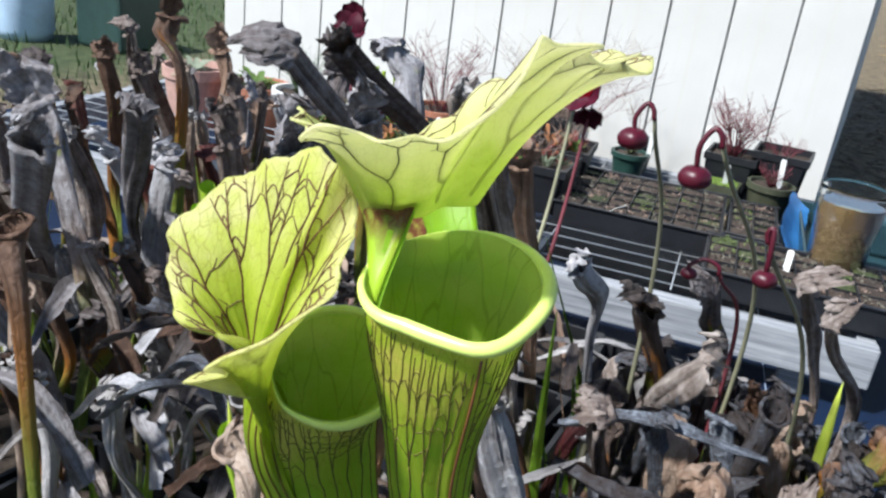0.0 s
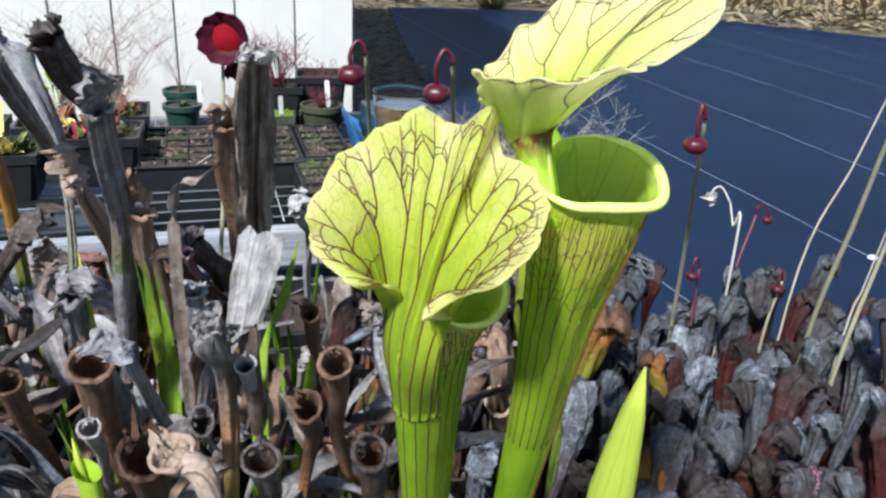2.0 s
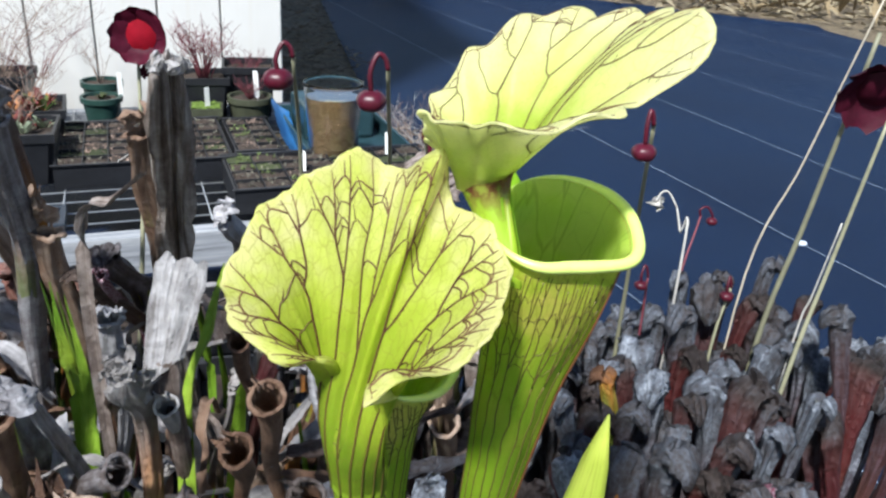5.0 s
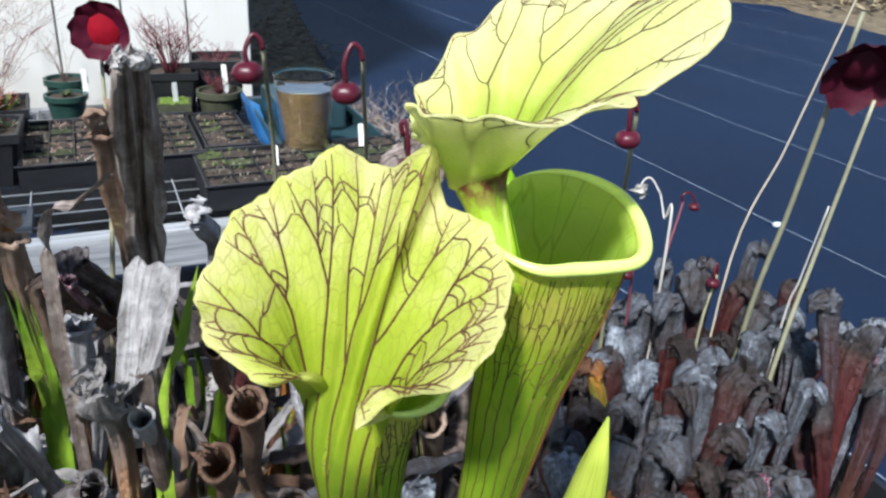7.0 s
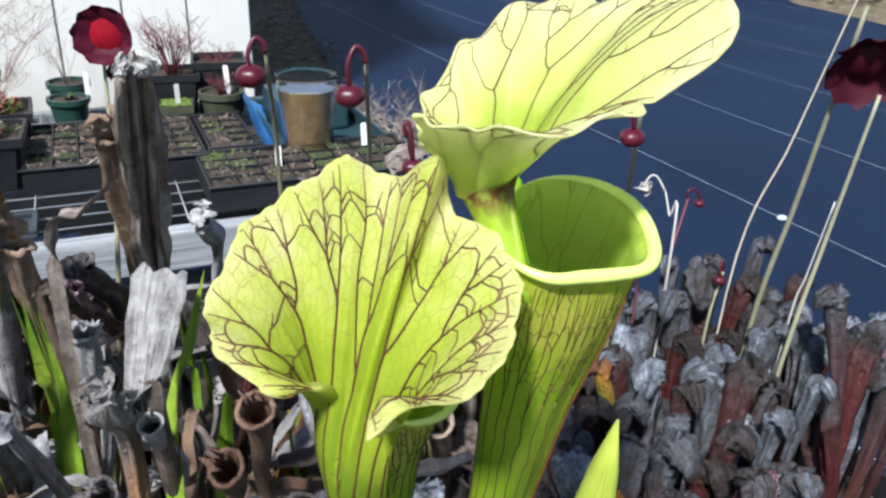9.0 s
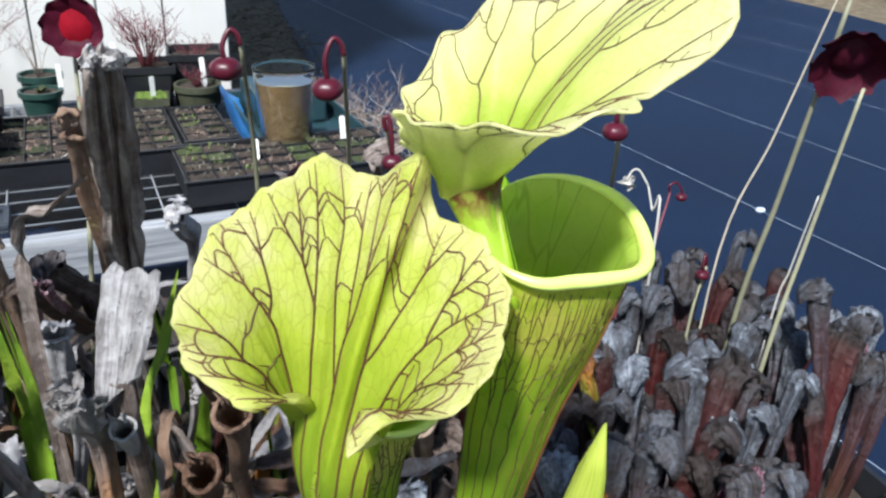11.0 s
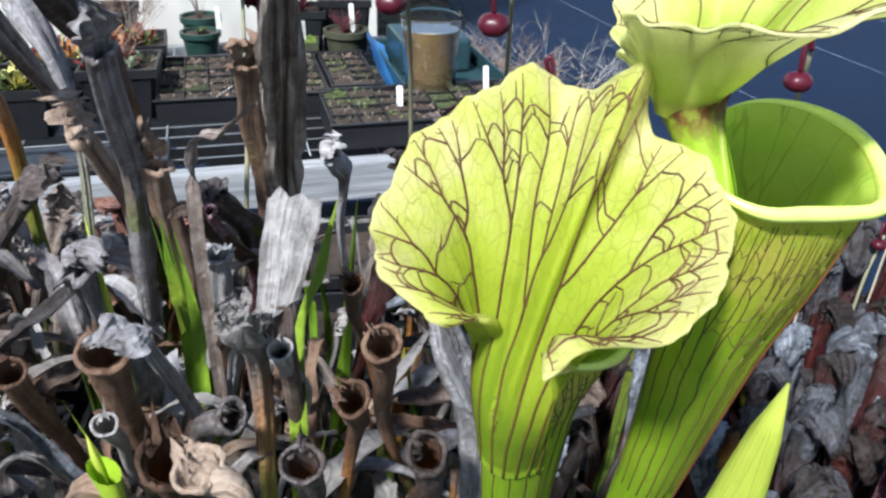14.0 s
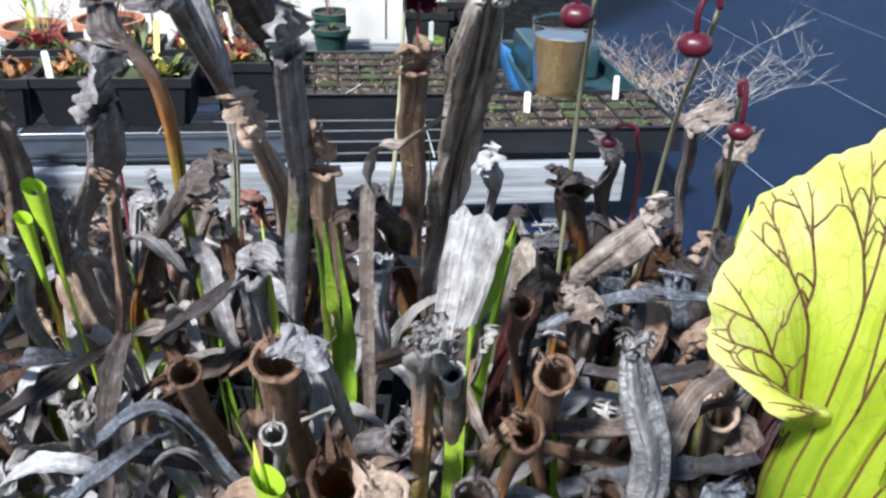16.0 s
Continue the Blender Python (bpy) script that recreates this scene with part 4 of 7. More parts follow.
# radii of the mouth every 30 degrees, from the spout round behind
MOUTH_B = [0.0205, 0.0205, 0.0214, 0.0215, 0.0210, 0.0203, 0.0203, 0.0213, 0.0222, 0.0198, 0.0155, 0.0160]
ring_b = pitcher_tube(pitcher_b, axis_b, [(0, 0.004), (0.5, 0.0095), (0.75, 0.0130), (0.88, 0.0165), (0.96, 0.0188), (1.0, 0.0202)],
                      (0.03, -0.36, 0.93), (0.77, -0.64, -0.2), 0.0019, 0.0012, 0.0, 0.0035, 5.0, MOUTH_B)


def neck_b(q, s, lift=0.0):
    w = (142 + (165 if q > 0 else 75) * q) / 360
    hi, hj = lid_b(0.13, w)[0], lid_b(0.22, w)[0]
    p = drawn_up(ring_b, 2, q * (1.50 if q > 0 else 0.80), hi, (hj - hi).normalized(), s, 0.9)
    c = (ring_b[3][-1] + Vector((0.006, -0.004, 0))).lerp(APEX + Vector((0.003, 0.004, 0)), s)
    c.z = p.z
    return p + (p - c).normalized() * (0.0003 + lift)


neck_b_ob = neck_sheet(pitcher_b, neck_b, [TUBE_TOP, NECK_MIX], inside=0, outside=lambda t: 1)
red = [neck_b(-0.16 + 0.26 * j / 5 + 0.05 * noise.noise((i * 0.7, j * 0.5, 0)), 0.35 + 0.63 * i / 17, -0.0014) for i in range(18) for j in range(6)]
mesh_object("streak", red, grid_faces(18, 6, False, flip=True), NECK_RED, neck_b_ob)

def young_pitcher(parent, foot, head, r, open_mouth=False):
    """A small unopened pitcher, pointed at the top, or a small green trumpet."""
    foot, head = Vector(foot), Vector(head)
    pts = curve_points([foot, foot.lerp(head, 0.5) + Vector((0.004, 0.006, 0)), head], 18)
    prof = [(0, 0.12), (0.45, 0.30), (0.7, 0.9), (0.82, 1.0), (0.93, 0.6), (1, 0.04)] if not open_mouth else [(0, 0.10), (0.80, 0.26), (0.93, 0.85), (0.97, 1.25), (1, 1.3)]
    radii = [r * float(np.interp(i / 17, [p[0] for p in prof], [p[1] for p in prof])) for i in range(18)]
    v, f, u = tube_data(pts, radii, 14, cap=not open_mouth)
    pts_, fr = frames_along(pts)
    for i in range(18):
        for j in range(14):
            k = i * 14 + j
            d = v[k] - pts_[i]
            v[k] = pts_[i] + d - fr[i][1] * d.dot(fr[i][1]) * 0.45
    return mesh_object("young_pitcher", v, f, YOUNG_MAT if not open_mouth else LIVE_GREEN, parent, u)


YOUNG_MAT = live_material("young_pitcher_veined", (0.42, 0.56, 0.06), [(0.0, (0.22, 0.40, 0.02)), (0.5, (0.44, 0.60, 0.05)), (1.0, (0.62, 0.70, 0.12))],
                          (0.15, 0.10, 0.02), (16.0, 3.0), (30.0, 14.0), (0.04, 0.05), 0.35, (0.6, 0.95, 0.0, 0.4), 0.35)
young_pitcher(plant, Vector((0.085, 0.40, 0.16)) - PO, Vector((0.0945, 0.3277, 0.6555)) - PO, 0.0125)


# ---- pots and dead growth ----
SLATE_TONES = [(0.31, (0.010, 0.006, 0.005)), (0.42, (0.040, 0.028, 0.025)), (0.53, (0.068, 0.064, 0.070)), (0.64, (0.120, 0.134, 0.162)), (0.80, (0.40, 0.44, 0.50))]
RED_FOOT = [(0.0, (0.03, 0.015, 0.008)), (0.3, (0.085, 0.009, 0.012)), (0.5, (0.12, 0.018, 0.016)), (0.7, (0.16, 0.062, 0.026))]
DEAD_SLATE = dead_material("dead_hood_slate", SLATE_TONES, RED_FOOT, 0.22, 0.045, 190.0, foot_at=(0.14, 0.46, 0.3))
DEAD_BARK = dead_material("dead_stalk_brown_grey", [(0.28, (0.022, 0.012, 0.008)), (0.40, (0.090, 0.062, 0.050)), (0.50, (0.19, 0.145, 0.125)), (0.60, (0.37, 0.31, 0.28)), (0.76, (0.66, 0.61, 0.57))], FOOT_TONES, 0.2)
PAPER_MAT = dead_material("bleached_paper_leaf", [(0.30, (0.05, 0.04, 0.038)), (0.42, (0.19, 0.175, 0.17)), (0.54, (0.40, 0.385, 0.385)), (0.72, (0.72, 0.71, 0.71))], [(0.0, (0.2, 0.16, 0.12)), (0.4, (0.4, 0.33, 0.27))], 0.0)
DEAD_PURPLE = dead_material("dead_leaf_purple_foot", SLATE_TONES, [(0.0, (0.05, 0.03, 0.01)), (0.3, (0.11, 0.012, 0.014)), (0.5, (0.16, 0.022, 0.02)), (0.7, (0.20, 0.09, 0.04))], 0.35, 0.045, 190.0, foot_at=(0.12, 0.46, 0.3))
NET_MAT = dead_material("netted_purple_hood", [(0.40, (0.09, 0.008, 0.022)), (0.56, (0.16, 0.018, 0.045)), (0.66, (0.42, 0.30, 0.34)), (0.9, (0.62, 0.52, 0.55))], RED_FOOT, 0.0, 0.20, 330.0, foot_at=(0.1, 0.4, 0.3))
POST_MAT = dead_material("rotten_stalk", [(0.34, (0.022, 0.014, 0.010)), (0.42, (0.10, 0.072, 0.056)), (0.47, (0.21, 0.165, 0.14)), (0.53, (0.38, 0.33, 0.30)), (0.60, (0.68, 0.64, 0.60))], [(0.0, (0.2, 0.10, 0.04)), (0.4, (0.30, 0.15, 0.06)), (0.7, (0.16, 0.09, 0.05))], 0.0, shares=(0.72, 0.18, 0.10))
rng = random.Random(7)


def square_pot_mesh(name, half, height, wall=0.003, mat=BLACK_PLASTIC, parent=None, taper=0.82):
    """A thin-walled square pot with a thickened rim."""
    bm = bmesh.new()
    prof = [(half * taper, 0.0), (half, height - 0.02), (half + 0.004, height - 0.02), (half + 0.004, height), (half - wall, height), (half * taper - wall, 0.006)]
    rows = []
    for h, z in prof:
        rows.append([bm.verts.new((sx * h, sy * h, z)) for sx, sy in ((-1, -1), (1, -1), (1, 1), (-1, 1))])
    for a, b in zip(rows, rows[1:]):
        for j in range(4):
            k = (j + 1) % 4
            bm.faces.new((a[j], a[k], b[k], b[j]))
    bm.faces.new(rows[0][::-1])
    bm.faces.new(rows[-1])
    bmesh.ops.bevel(bm, geom=[e for e in bm.edges if abs(e.verts[0].co.z - e.verts[1].co.z) > height * 0.4], offset=half * 0.12, segments=2, affect="EDGES")
    return part(name, bm, mat, parent)


def soil_mesh(half_x, half_y, z, parent, mat=SOIL_MAT, seed=0.0, lump=0.006, n=14, round_=False):
    verts, faces = [], []
    for i in range(n):
        for j in range(n):
            x, y = (i / (n - 1) * 2 - 1), (j / (n - 1) * 2 - 1)
            if round_:
                m = max(abs(x), abs(y))
                l = math.hypot(x, y)
                x, y = (x * m / l, y * m / l) if l > 1e-6 else (0.0, 0.0)
            verts.append((x * half_x, y * half_y, z + lump * noise.noise((x * 3 + seed, y * 3, seed)) + 0.4 * lump * noise.noise((x * 11, y * 11, seed))))
    return mesh_object("soil", verts, grid_faces(n, n, False, flip=True), mat, parent)


POTS = []


def pot_plant(x, y, half, height, turn, label):
    p = thing("pitcher_plant", (x, y, 0.012), label, "pitcher plant", "pitcher plants")
    square_pot_mesh("pot", half, height, parent=p).rotation_euler = (0, 0, turn)
    soil_mesh(half * 0.93, half * 0.93, height - 0.03, p, seed=x * 7 + y).rotation_euler = (0, 0, turn)
    POTS.append((Vector((x, y, 0)), p))
    return p


square_pot_mesh("pot", 0.10, 0.17, parent=plant).location = (0, 0, 0.012)
soil_mesh(0.094, 0.094, 0.155, plant)
DEAD_LABEL = "dead grey-brown trumpet pitcher plant in a black pot"
for i in range(5):
    for j in range(4):
        x, y = -1.02 + 0.245 * i + 0.02 * rng.uniform(-1, 1), 0.62 + 0.245 * j + 0.02 * rng.uniform(-1, 1)
        if i == 4 and j == 0:
            continue
        pot_plant(x, y, 0.108, 0.15, rng.uniform(-0.1, 0.1), DEAD_LABEL)
for i in range(3):
    pot_plant(-0.66 + 0.245 * i, 0.375 + 0.02 * rng.uniform(-1, 1), 0.108, 0.15, rng.uniform(-0.1, 0.1), DEAD_LABEL)
for x, y in ((0.10, 0.70), (0.12, 0.96), (0.36, 0.97)):
    pot_plant(x, y, 0.105, 0.15, rng.uniform(-0.1, 0.1), DEAD_LABEL)
for i in range(2):
    for j in range(2):
        pot_plant(0.30 + 0.2 * i + 0.02 * j, 0.47 + 0.2 * j, 0.096, 0.26, rng.uniform(-0.1, 0.1), "hooded pitcher plant with withered grey heads in a black pot")


def nearest_plant(x, y):
    return min(POTS, key=lambda q: (q[0].x - x) ** 2 + (q[0].y - y) ** 2)


def hood_grid(c, mn, ld, r, length, width, curl, seed, cols=15, rows=18):
    """A dried lid: rises behind the mouth and curls, crumpled."""
    sd = mn.cross(ld)
    verts, uvs = [], []
    ang = 0.0
    pos = c - ld * r * 0.9
    heading = 0.25
    step = length / (rows - 1)
    for i in range(rows):
        s = i / (rows - 1)
        w = width * (0.55 + 1.1 * math.sin(math.pi * min(1, s * 0.9 + 0.08)) ** 0.8) * (1 - 0.5 * s ** 4)
        for j in range(cols):
            q = j / (cols - 1) * 2 - 1
            ridge = 0.5 - 2.2 * abs(noise.noise((q * 2.6 + seed, s * 4.0, seed * 0.7)))
            cr = r * (0.8 * noise.noise((q * 1.8 + seed, s * 3.2, seed * 1.7)) + 0.45 * noise.noise((q * 4.5 + seed, s * 7.0, seed)) + 0.6 * ridge) * (0.35 + s)
            fold = (0.55 * (1 - s) + 0.5 * s * math.sin(seed * 5)) * q * q * r
            verts.append(pos + sd * q * w * (1 + 0.5 * noise.noise((s * 5, q, seed * 3))) + ld * (fold + cr) + mn * (cr * 0.6 + r * 0.5 * s * noise.noise((q * 3, seed, 2))))
            uvs.append((0.2 + 0.3 * q, 0.85 + 0.3 * s))
        heading += curl / rows * (0.5 + s)
        pos = pos + (mn * math.cos(heading) + ld * math.sin(heading)) * step
    return verts, grid_faces(rows, cols, False), uvs


def dead(kind, head, foot, r, face, mat=None, seed=0, parent=None, soil=None):
    """One dried pitcher from the soil up to its head. face: the way its mouth looks, degrees round z."""
    head = Vector(head)
    sd_ = rng.uniform(0, 50)
    if face is None:
        face = rng.uniform(0, 360)
    fd = Vector((math.cos(radians(face)), math.sin(radians(face)), 0))
    if parent is None:
        f0 = Vector(foot) if foot is not None else head
        base, parent = nearest_plant(f0.x, f0.y)
    else:
        base = Vector((parent.location.x, parent.location.y, 0))
    top_z = 0.25 if kind == "cane" else 0.135
    if soil is None:
        f0 = Vector(foot) if foot is not None else head
        off = Vector((f0.x - base.x, f0.y - base.y, 0))
        lim = 0.085
        if off.length > lim:
            off *= lim / off.length
        soil = Vector((base.x + off.x, base.y + off.y, top_z))
    ctrl = [soil]
    if foot is not None and Vector(foot).z > top_z + 0.06:
        ctrl.append(Vector(foot))
    else:
        ctrl.append(soil.lerp(head, 0.5) + Vector((rng.uniform(-0.028, 0.028), rng.uniform(-0.028, 0.028), 0.02)))
    ctrl.append(head)
    rows, segs = (64, 40) if kind == "post" else (32, 24)
    if kind == "cane":
        ctrl = [soil, soil.lerp(head, 0.55) - fd * 0.012, head - fd * r * 0.8 - Vector((0, 0, r * 1.9)), head - fd * 0.2 * r + Vector((0, 0, r * 0.5)), head + fd * r * 0.95 + Vector((0, 0, r * 0.1)), head + fd * r * 1.35 - Vector((0, 0, r * 1.2))]
        rows = 42
    pts = curve_points(ctrl, rows)
    _, fr = frames_along(pts)
    profile = {
        "open": [(0, 0.25), (0.5, 0.5), (0.85, 0.85), (1, 1.0)],
        "hooded": [(0, 0.25), (0.4, 0.5), (0.75, 0.85), (0.92, 0.92), (1, 0.85)],
        "stub": [(0, 0.45), (0.4, 0.8), (0.8, 1.05), (0.93, 1.1), (1, 0.55)],
        "post": [(0, 0.35), (0.35, 0.55), (0.6, 0.75), (0.8, 1.0), (0.93, 1.12), (1, 0.7)],
        "paper": [(0, 0.2), (0.45, 0.4), (0.7, 1.0), (0.95, 1.0), (1, 0.95)],
        "fluff": [(0, 0.25), (0.7, 0.75), (0.9, 0.8), (1, 0.4)],
        "cane": [(0, 0.35), (0.2, 0.50), (0.36, 0.85), (0.48, 1.08), (0.60, 1.0), (0.78, 0.72), (0.92, 0.46), (1, 0.12)],
    }[kind]
    flat = {"open": 0.88, "hooded": 0.5, "stub": 0.7, "post": 0.8, "paper": 0.22, "fluff": 0.7, "cane": 0.72}[kind]
    crease = {"open": 0.055, "hooded": 0.42, "stub": 0.56, "post": 0.62, "paper": 0.16, "fluff": 0.4, "cane": 0.40}[kind]
    nrm_tilt = 0.75 if kind == "open" else 0.45
    end_t = fr[-1][0]
    mn = (end_t + fd * nrm_tilt).normalized() if kind in ("open", "hooded") else end_t
    verts, uvs = [], []
    ld = (fd - mn * fd.dot(mn)).normalized()
    for i, p in enumerate(pts):
        s = i / (rows - 1)
        k = max(0.0, (s - 0.8) / 0.2) ** 1.5
        nrm = (fr[i][0] * (1 - k) + mn * k).normalized()
        a = fd - nrm * fd.dot(nrm)
        a = a.normalized() if a.length > 1e-4 else fr[i][1]
        b = nrm.cross(a)
        if kind != "cane":
            tw = 1.5 * noise.noise((s * 2.0 + sd_, sd_, 0)) * (1 - k)
            a, b = a * math.cos(tw) + b * math.sin(tw), b * math.cos(tw) - a * math.sin(tw)
            sway = min(1.0, 4 * s) * (1 - k) * (0.4 if kind == "open" else 1.0)
            p = p + (fr[0][1] * noise.noise((s * 3.0, sd_, 9)) + fr[0][2] * noise.noise((s * 3.0, sd_, 3))) * r * 1.6 * sway
        rad = r * float(np.interp(s, [q[0] for q in profile], [q[1] for q in profile]))
        for j in range(segs):
            w = 2 * math.pi * j / segs
            n1 = noise.noise((math.cos(w) * 1.5 + sd_, math.sin(w) * 1.5, s * 2.2 + sd_))
            n2 = noise.noise((math.cos(w) * 4.5 + sd_, math.sin(w) * 4.5, s * 3.2))
            n3 = 1 - 3.2 * abs(noise.noise((math.cos(w) * 2.6 + sd_, math.sin(w) * 2.6, s * 3.6 + 3 * sd_)))
            n4 = 1 - 3.0 * abs(noise.noise((math.cos(w) * 1.6 + 2 * sd_, math.sin(w) * 1.6, s * 11 + sd_)))
            rr = rad * max(0.12, 1 + crease * (1.5 * n1 + 0.8 * n2 + 0.55 * n3 + (0.45 if kind == "cane" else 0.22) * n4 + 0.4 * math.sin(w * 5 + sd_ + 4 * n1)))
            if kind == "post":
                rr *= 1 + 0.34 * math.sin(w * 3 + 7 * noise.noise((s * 4, sd_, 1.0))) + 0.24 * math.sin(w * 8 + 6 * noise.noise((s * 7, sd_, 4.0))) + 0.22 * noise.noise((math.cos(w) * 2, math.sin(w) * 2, s * 34))
            if kind == "paper" and i == rows - 1:
                p = pts[-1] + end_t * r * 0.35 * noise.noise((w * 2, sd_, 0))
            verts.append(p + a * rr * flat * math.cos(w) + b * rr * math.sin(w))
            uvs.append((j / segs, s))
    faces = grid_faces(rows, segs, True)
    if kind in ("open", "hooded"):
        c, rim = pts[-1], verts[-segs:]
        lips = 5
        start = len(verts)
        lr = r * (0.16 if kind == "open" else 0.2)
        for i in range(lips):
            ph = math.pi * 1.1 * (i + 1) / lips
            for j in range(segs):
                rd = (rim[j] - c).normalized()
                q = lr * (1 + (0.5 if kind == "open" else 1.6) * noise.noise((rim[j].x * 130, rim[j].y * 130, sd_)))
                verts.append(rim[j] + rd * q * (1 - math.cos(ph)) + mn * q * math.sin(ph))
                uvs.append((j / segs, 1.0))
        # wall of the hollow
        for i in range(6):
            s = 1 - 0.07 * i
            src = max(0, rows - 1 - int(i * 1.7))
            for j in range(segs):
                q = verts[src * segs + j]
                verts.append(q + (pts[src] - q) * 0.10)
                uvs.append((j / segs, 0.8 - 0.1 * i))
        base_i = start
        faces += [tuple(x for x in f) for f in grid_faces(lips, segs, True, base_i)]
        for j in range(segs):
            k = (j + 1) % segs
            faces.append(((rows - 1) * segs + j, (rows - 1) * segs + k, base_i + k, base_i + j))
        faces += grid_faces(6, segs, True, base_i + lips * segs, True)
        if kind == "hooded":
            hv, hf, hu = hood_grid(c, mn, ld, r, r * rng.uniform(2.4, 4.2), r * rng.uniform(0.6, 1.15), rng.uniform(-1.6, 3.0), sd_)
        else:
            hv, hf, hu = hood_grid(c - mn * r * 0.3, mn, ld, r, r * rng.uniform(0.5, 0.9), r * 0.5, rng.uniform(-3.0, -2.0), sd_, 7, 7)
        n = len(verts)
        verts += hv
        uvs += hu
        faces += [tuple(x + n for x in f) for f in hf]
    if kind in ("stub", "post", "cane", "fluff"):
        faces.append(tuple(range((rows - 1) * segs, rows * segs)))
    if kind == "paper":
        for i in range(4):
            for j in range(segs):
                q = verts[(rows - 1 - 2 * i) * segs + j]
                verts.append(q + (pts[rows - 1 - 2 * i] - q) * 0.12)
                uvs.append((j / segs, 0.9))
        faces += grid_faces(4, segs, True, rows * segs, True)
    tips = []
    if kind in ("stub", "post"):
        for k in range(9):
            a = 2 * math.pi * k / 9
            d = (fd * math.cos(a) + fd.cross(Vector((0, 0, 1))) * math.sin(a)).normalized()
            tips.append(hood_grid(head + d * r * 0.6 - end_t * r * 0.2, (d * 0.9 + end_t * rng.uniform(0.1, 0.9)).normalized(), end_t.cross(d).normalized(), r * 0.5, r * rng.uniform(0.6, 1.2), r * rng.uniform(0.3, 0.5), rng.uniform(-3, 3), rng.uniform(0, 40), 7, 7)[:2])
    if kind == "fluff":
        for _ in range(16):
            d = Vector((rng.gauss(0, 1), rng.gauss(0, 1), rng.gauss(0.4, 0.8))).normalized()
            hv, hf, hu = hood_grid(head + d * r * rng.uniform(0.1, 0.9), (d + end_t * 0.5).normalized(), d.orthogonal().normalized(), r * 0.5, r * rng.uniform(0.7, 1.3), r * rng.uniform(0.25, 0.45), rng.uniform(-3, 3), rng.uniform(0, 40), 6, 6)
            n = len(verts)
            verts += hv
            uvs += hu
            faces += [tuple(x + n for x in f) for f in hf]
    off = parent.location
    body = mesh_object("dead_pitcher", [v - off for v in verts], faces, mat or DEAD_GREY, parent, uvs)
    if tips:
        tv, tf = merged(tips)
        mesh_object("torn_tip", [v - off for v in tv], tf, DEAD_PALE, body, [(0.01 * k % 1.0, 0.95) for k in range(len(tv))])
    return body


def strip(name, ctrl, width, mat, parent=None, trough=0.35, ragged=0.15, n=26, cols=7, taper=True):
    """A long blade or dried leaf lying along a line, folded along its middle."""
    ctrl = [Vector(c) for c in ctrl]
    if parent is None:
        parent = nearest_plant(ctrl[0].x, ctrl[0].y)[1]
    pts = curve_points(ctrl, n)
    _, fr = frames_along(pts)
    sd_ = rng.uniform(0, 60)
    verts, uvs = [], []
    for i, p in enumerate(pts):
        s = i / (n - 1)
        t = fr[i][0]
        side = t.cross(Vector((0, 0, 1)))
        side = side.normalized() if side.length > 0.15 else Vector((1, 0, 0))
        up = side.cross(t)
        tw = 0.9 * noise.noise((s * 2.5 + sd_, 0, 0))
        side, up = side * math.cos(tw) + up * math.sin(tw), up * math.cos(tw) - side * math.sin(tw)
        w = width * ((0.55 + 0.45 * math.sin(math.pi * min(1, s + 0.15))) if not taper else (1 - s ** 3) * (0.6 + 0.4 * math.sin(math.pi * min(1, 0.1 + s))) + 0.04)
        for j in range(cols):
            q = j / (cols - 1) * 2 - 1
            e = ragged * noise.noise((s * 9 + sd_, q * 2, 0))
            verts.append(p + side * q * w * (1 + e) + up * (abs(q) * trough * w + 0.35 * ragged * w * noise.noise((s * 12, q * 3, sd_))) - off_of(parent))
            uvs.append((0.5 + 0.35 * q, 0.85 + 0.38 * s if name == "dead_leaf" else s))
    m = len(verts)
    verts += [v - Vector((0, 0, 0.0006)) for v in verts]
    return mesh_object(name, verts, grid_faces(n, cols, False) + grid_faces(n, cols, False, m, True), mat, parent, uvs + uvs)


def off_of(parent):
    return parent.location


dead("open", (-0.160, 0.444, 0.533), (-0.177, 0.519, 0.380), 0.0127, -75, DEAD_BROWN, 0)
dead("open", (-0.200, 0.500, 0.566), (-0.212, 0.606, 0.340), 0.0115, -70, DEAD_BROWN, 1)
dead("open", (-0.251, 0.499, 0.555), (-0.264, 0.608, 0.360), 0.0075, -60, DEAD_BROWN, 2)
dead("open", (-0.063, 0.471, 0.545), (-0.067, 0.536, 0.420), 0.0090, -40, DEAD_BROWN, 0)
dead("open", (-0.043, 0.515, 0.550), (-0.032, 0.581, 0.420), 0.0101, -60, DEAD_BROWN, 1)
dead("open", (-0.060, 0.562, 0.565), (-0.045, 0.657, 0.420), 0.0063, -60, DEAD_BROWN, 2)
dead("open", (-0.103, 0.501, 0.560), (-0.102, 0.589, 0.420), 0.0060, -60, DEAD_PALE, 2)
dead("open", (-0.130, 0.477, 0.533), (-0.171, 0.523, 0.450), 0.0086, -20, DEAD_GREY, 1)
dead("open", (-0.200, 0.480, 0.530), (-0.217, 0.560, 0.400), 0.0059, -80, DEAD_PALE, 2)
dead("open", (-0.091, 0.436, 0.532), (-0.091, 0.490, 0.400), 0.0095, -90, DEAD_GREY, 0)
dead("open", (-0.024, 0.440, 0.530), (-0.021, 0.478, 0.400), 0.0107, -30, DEAD_GREY, 2)
dead("post", (-0.092, 0.551, 0.755), (-0.112, 0.800, 0.420), 0.0082, -60, POST_MAT, 0)
dead("stub", (-0.016, 0.467, 0.610), (0.014, 0.493, 0.420), 0.0072, -90, DEAD_GREY, 1)
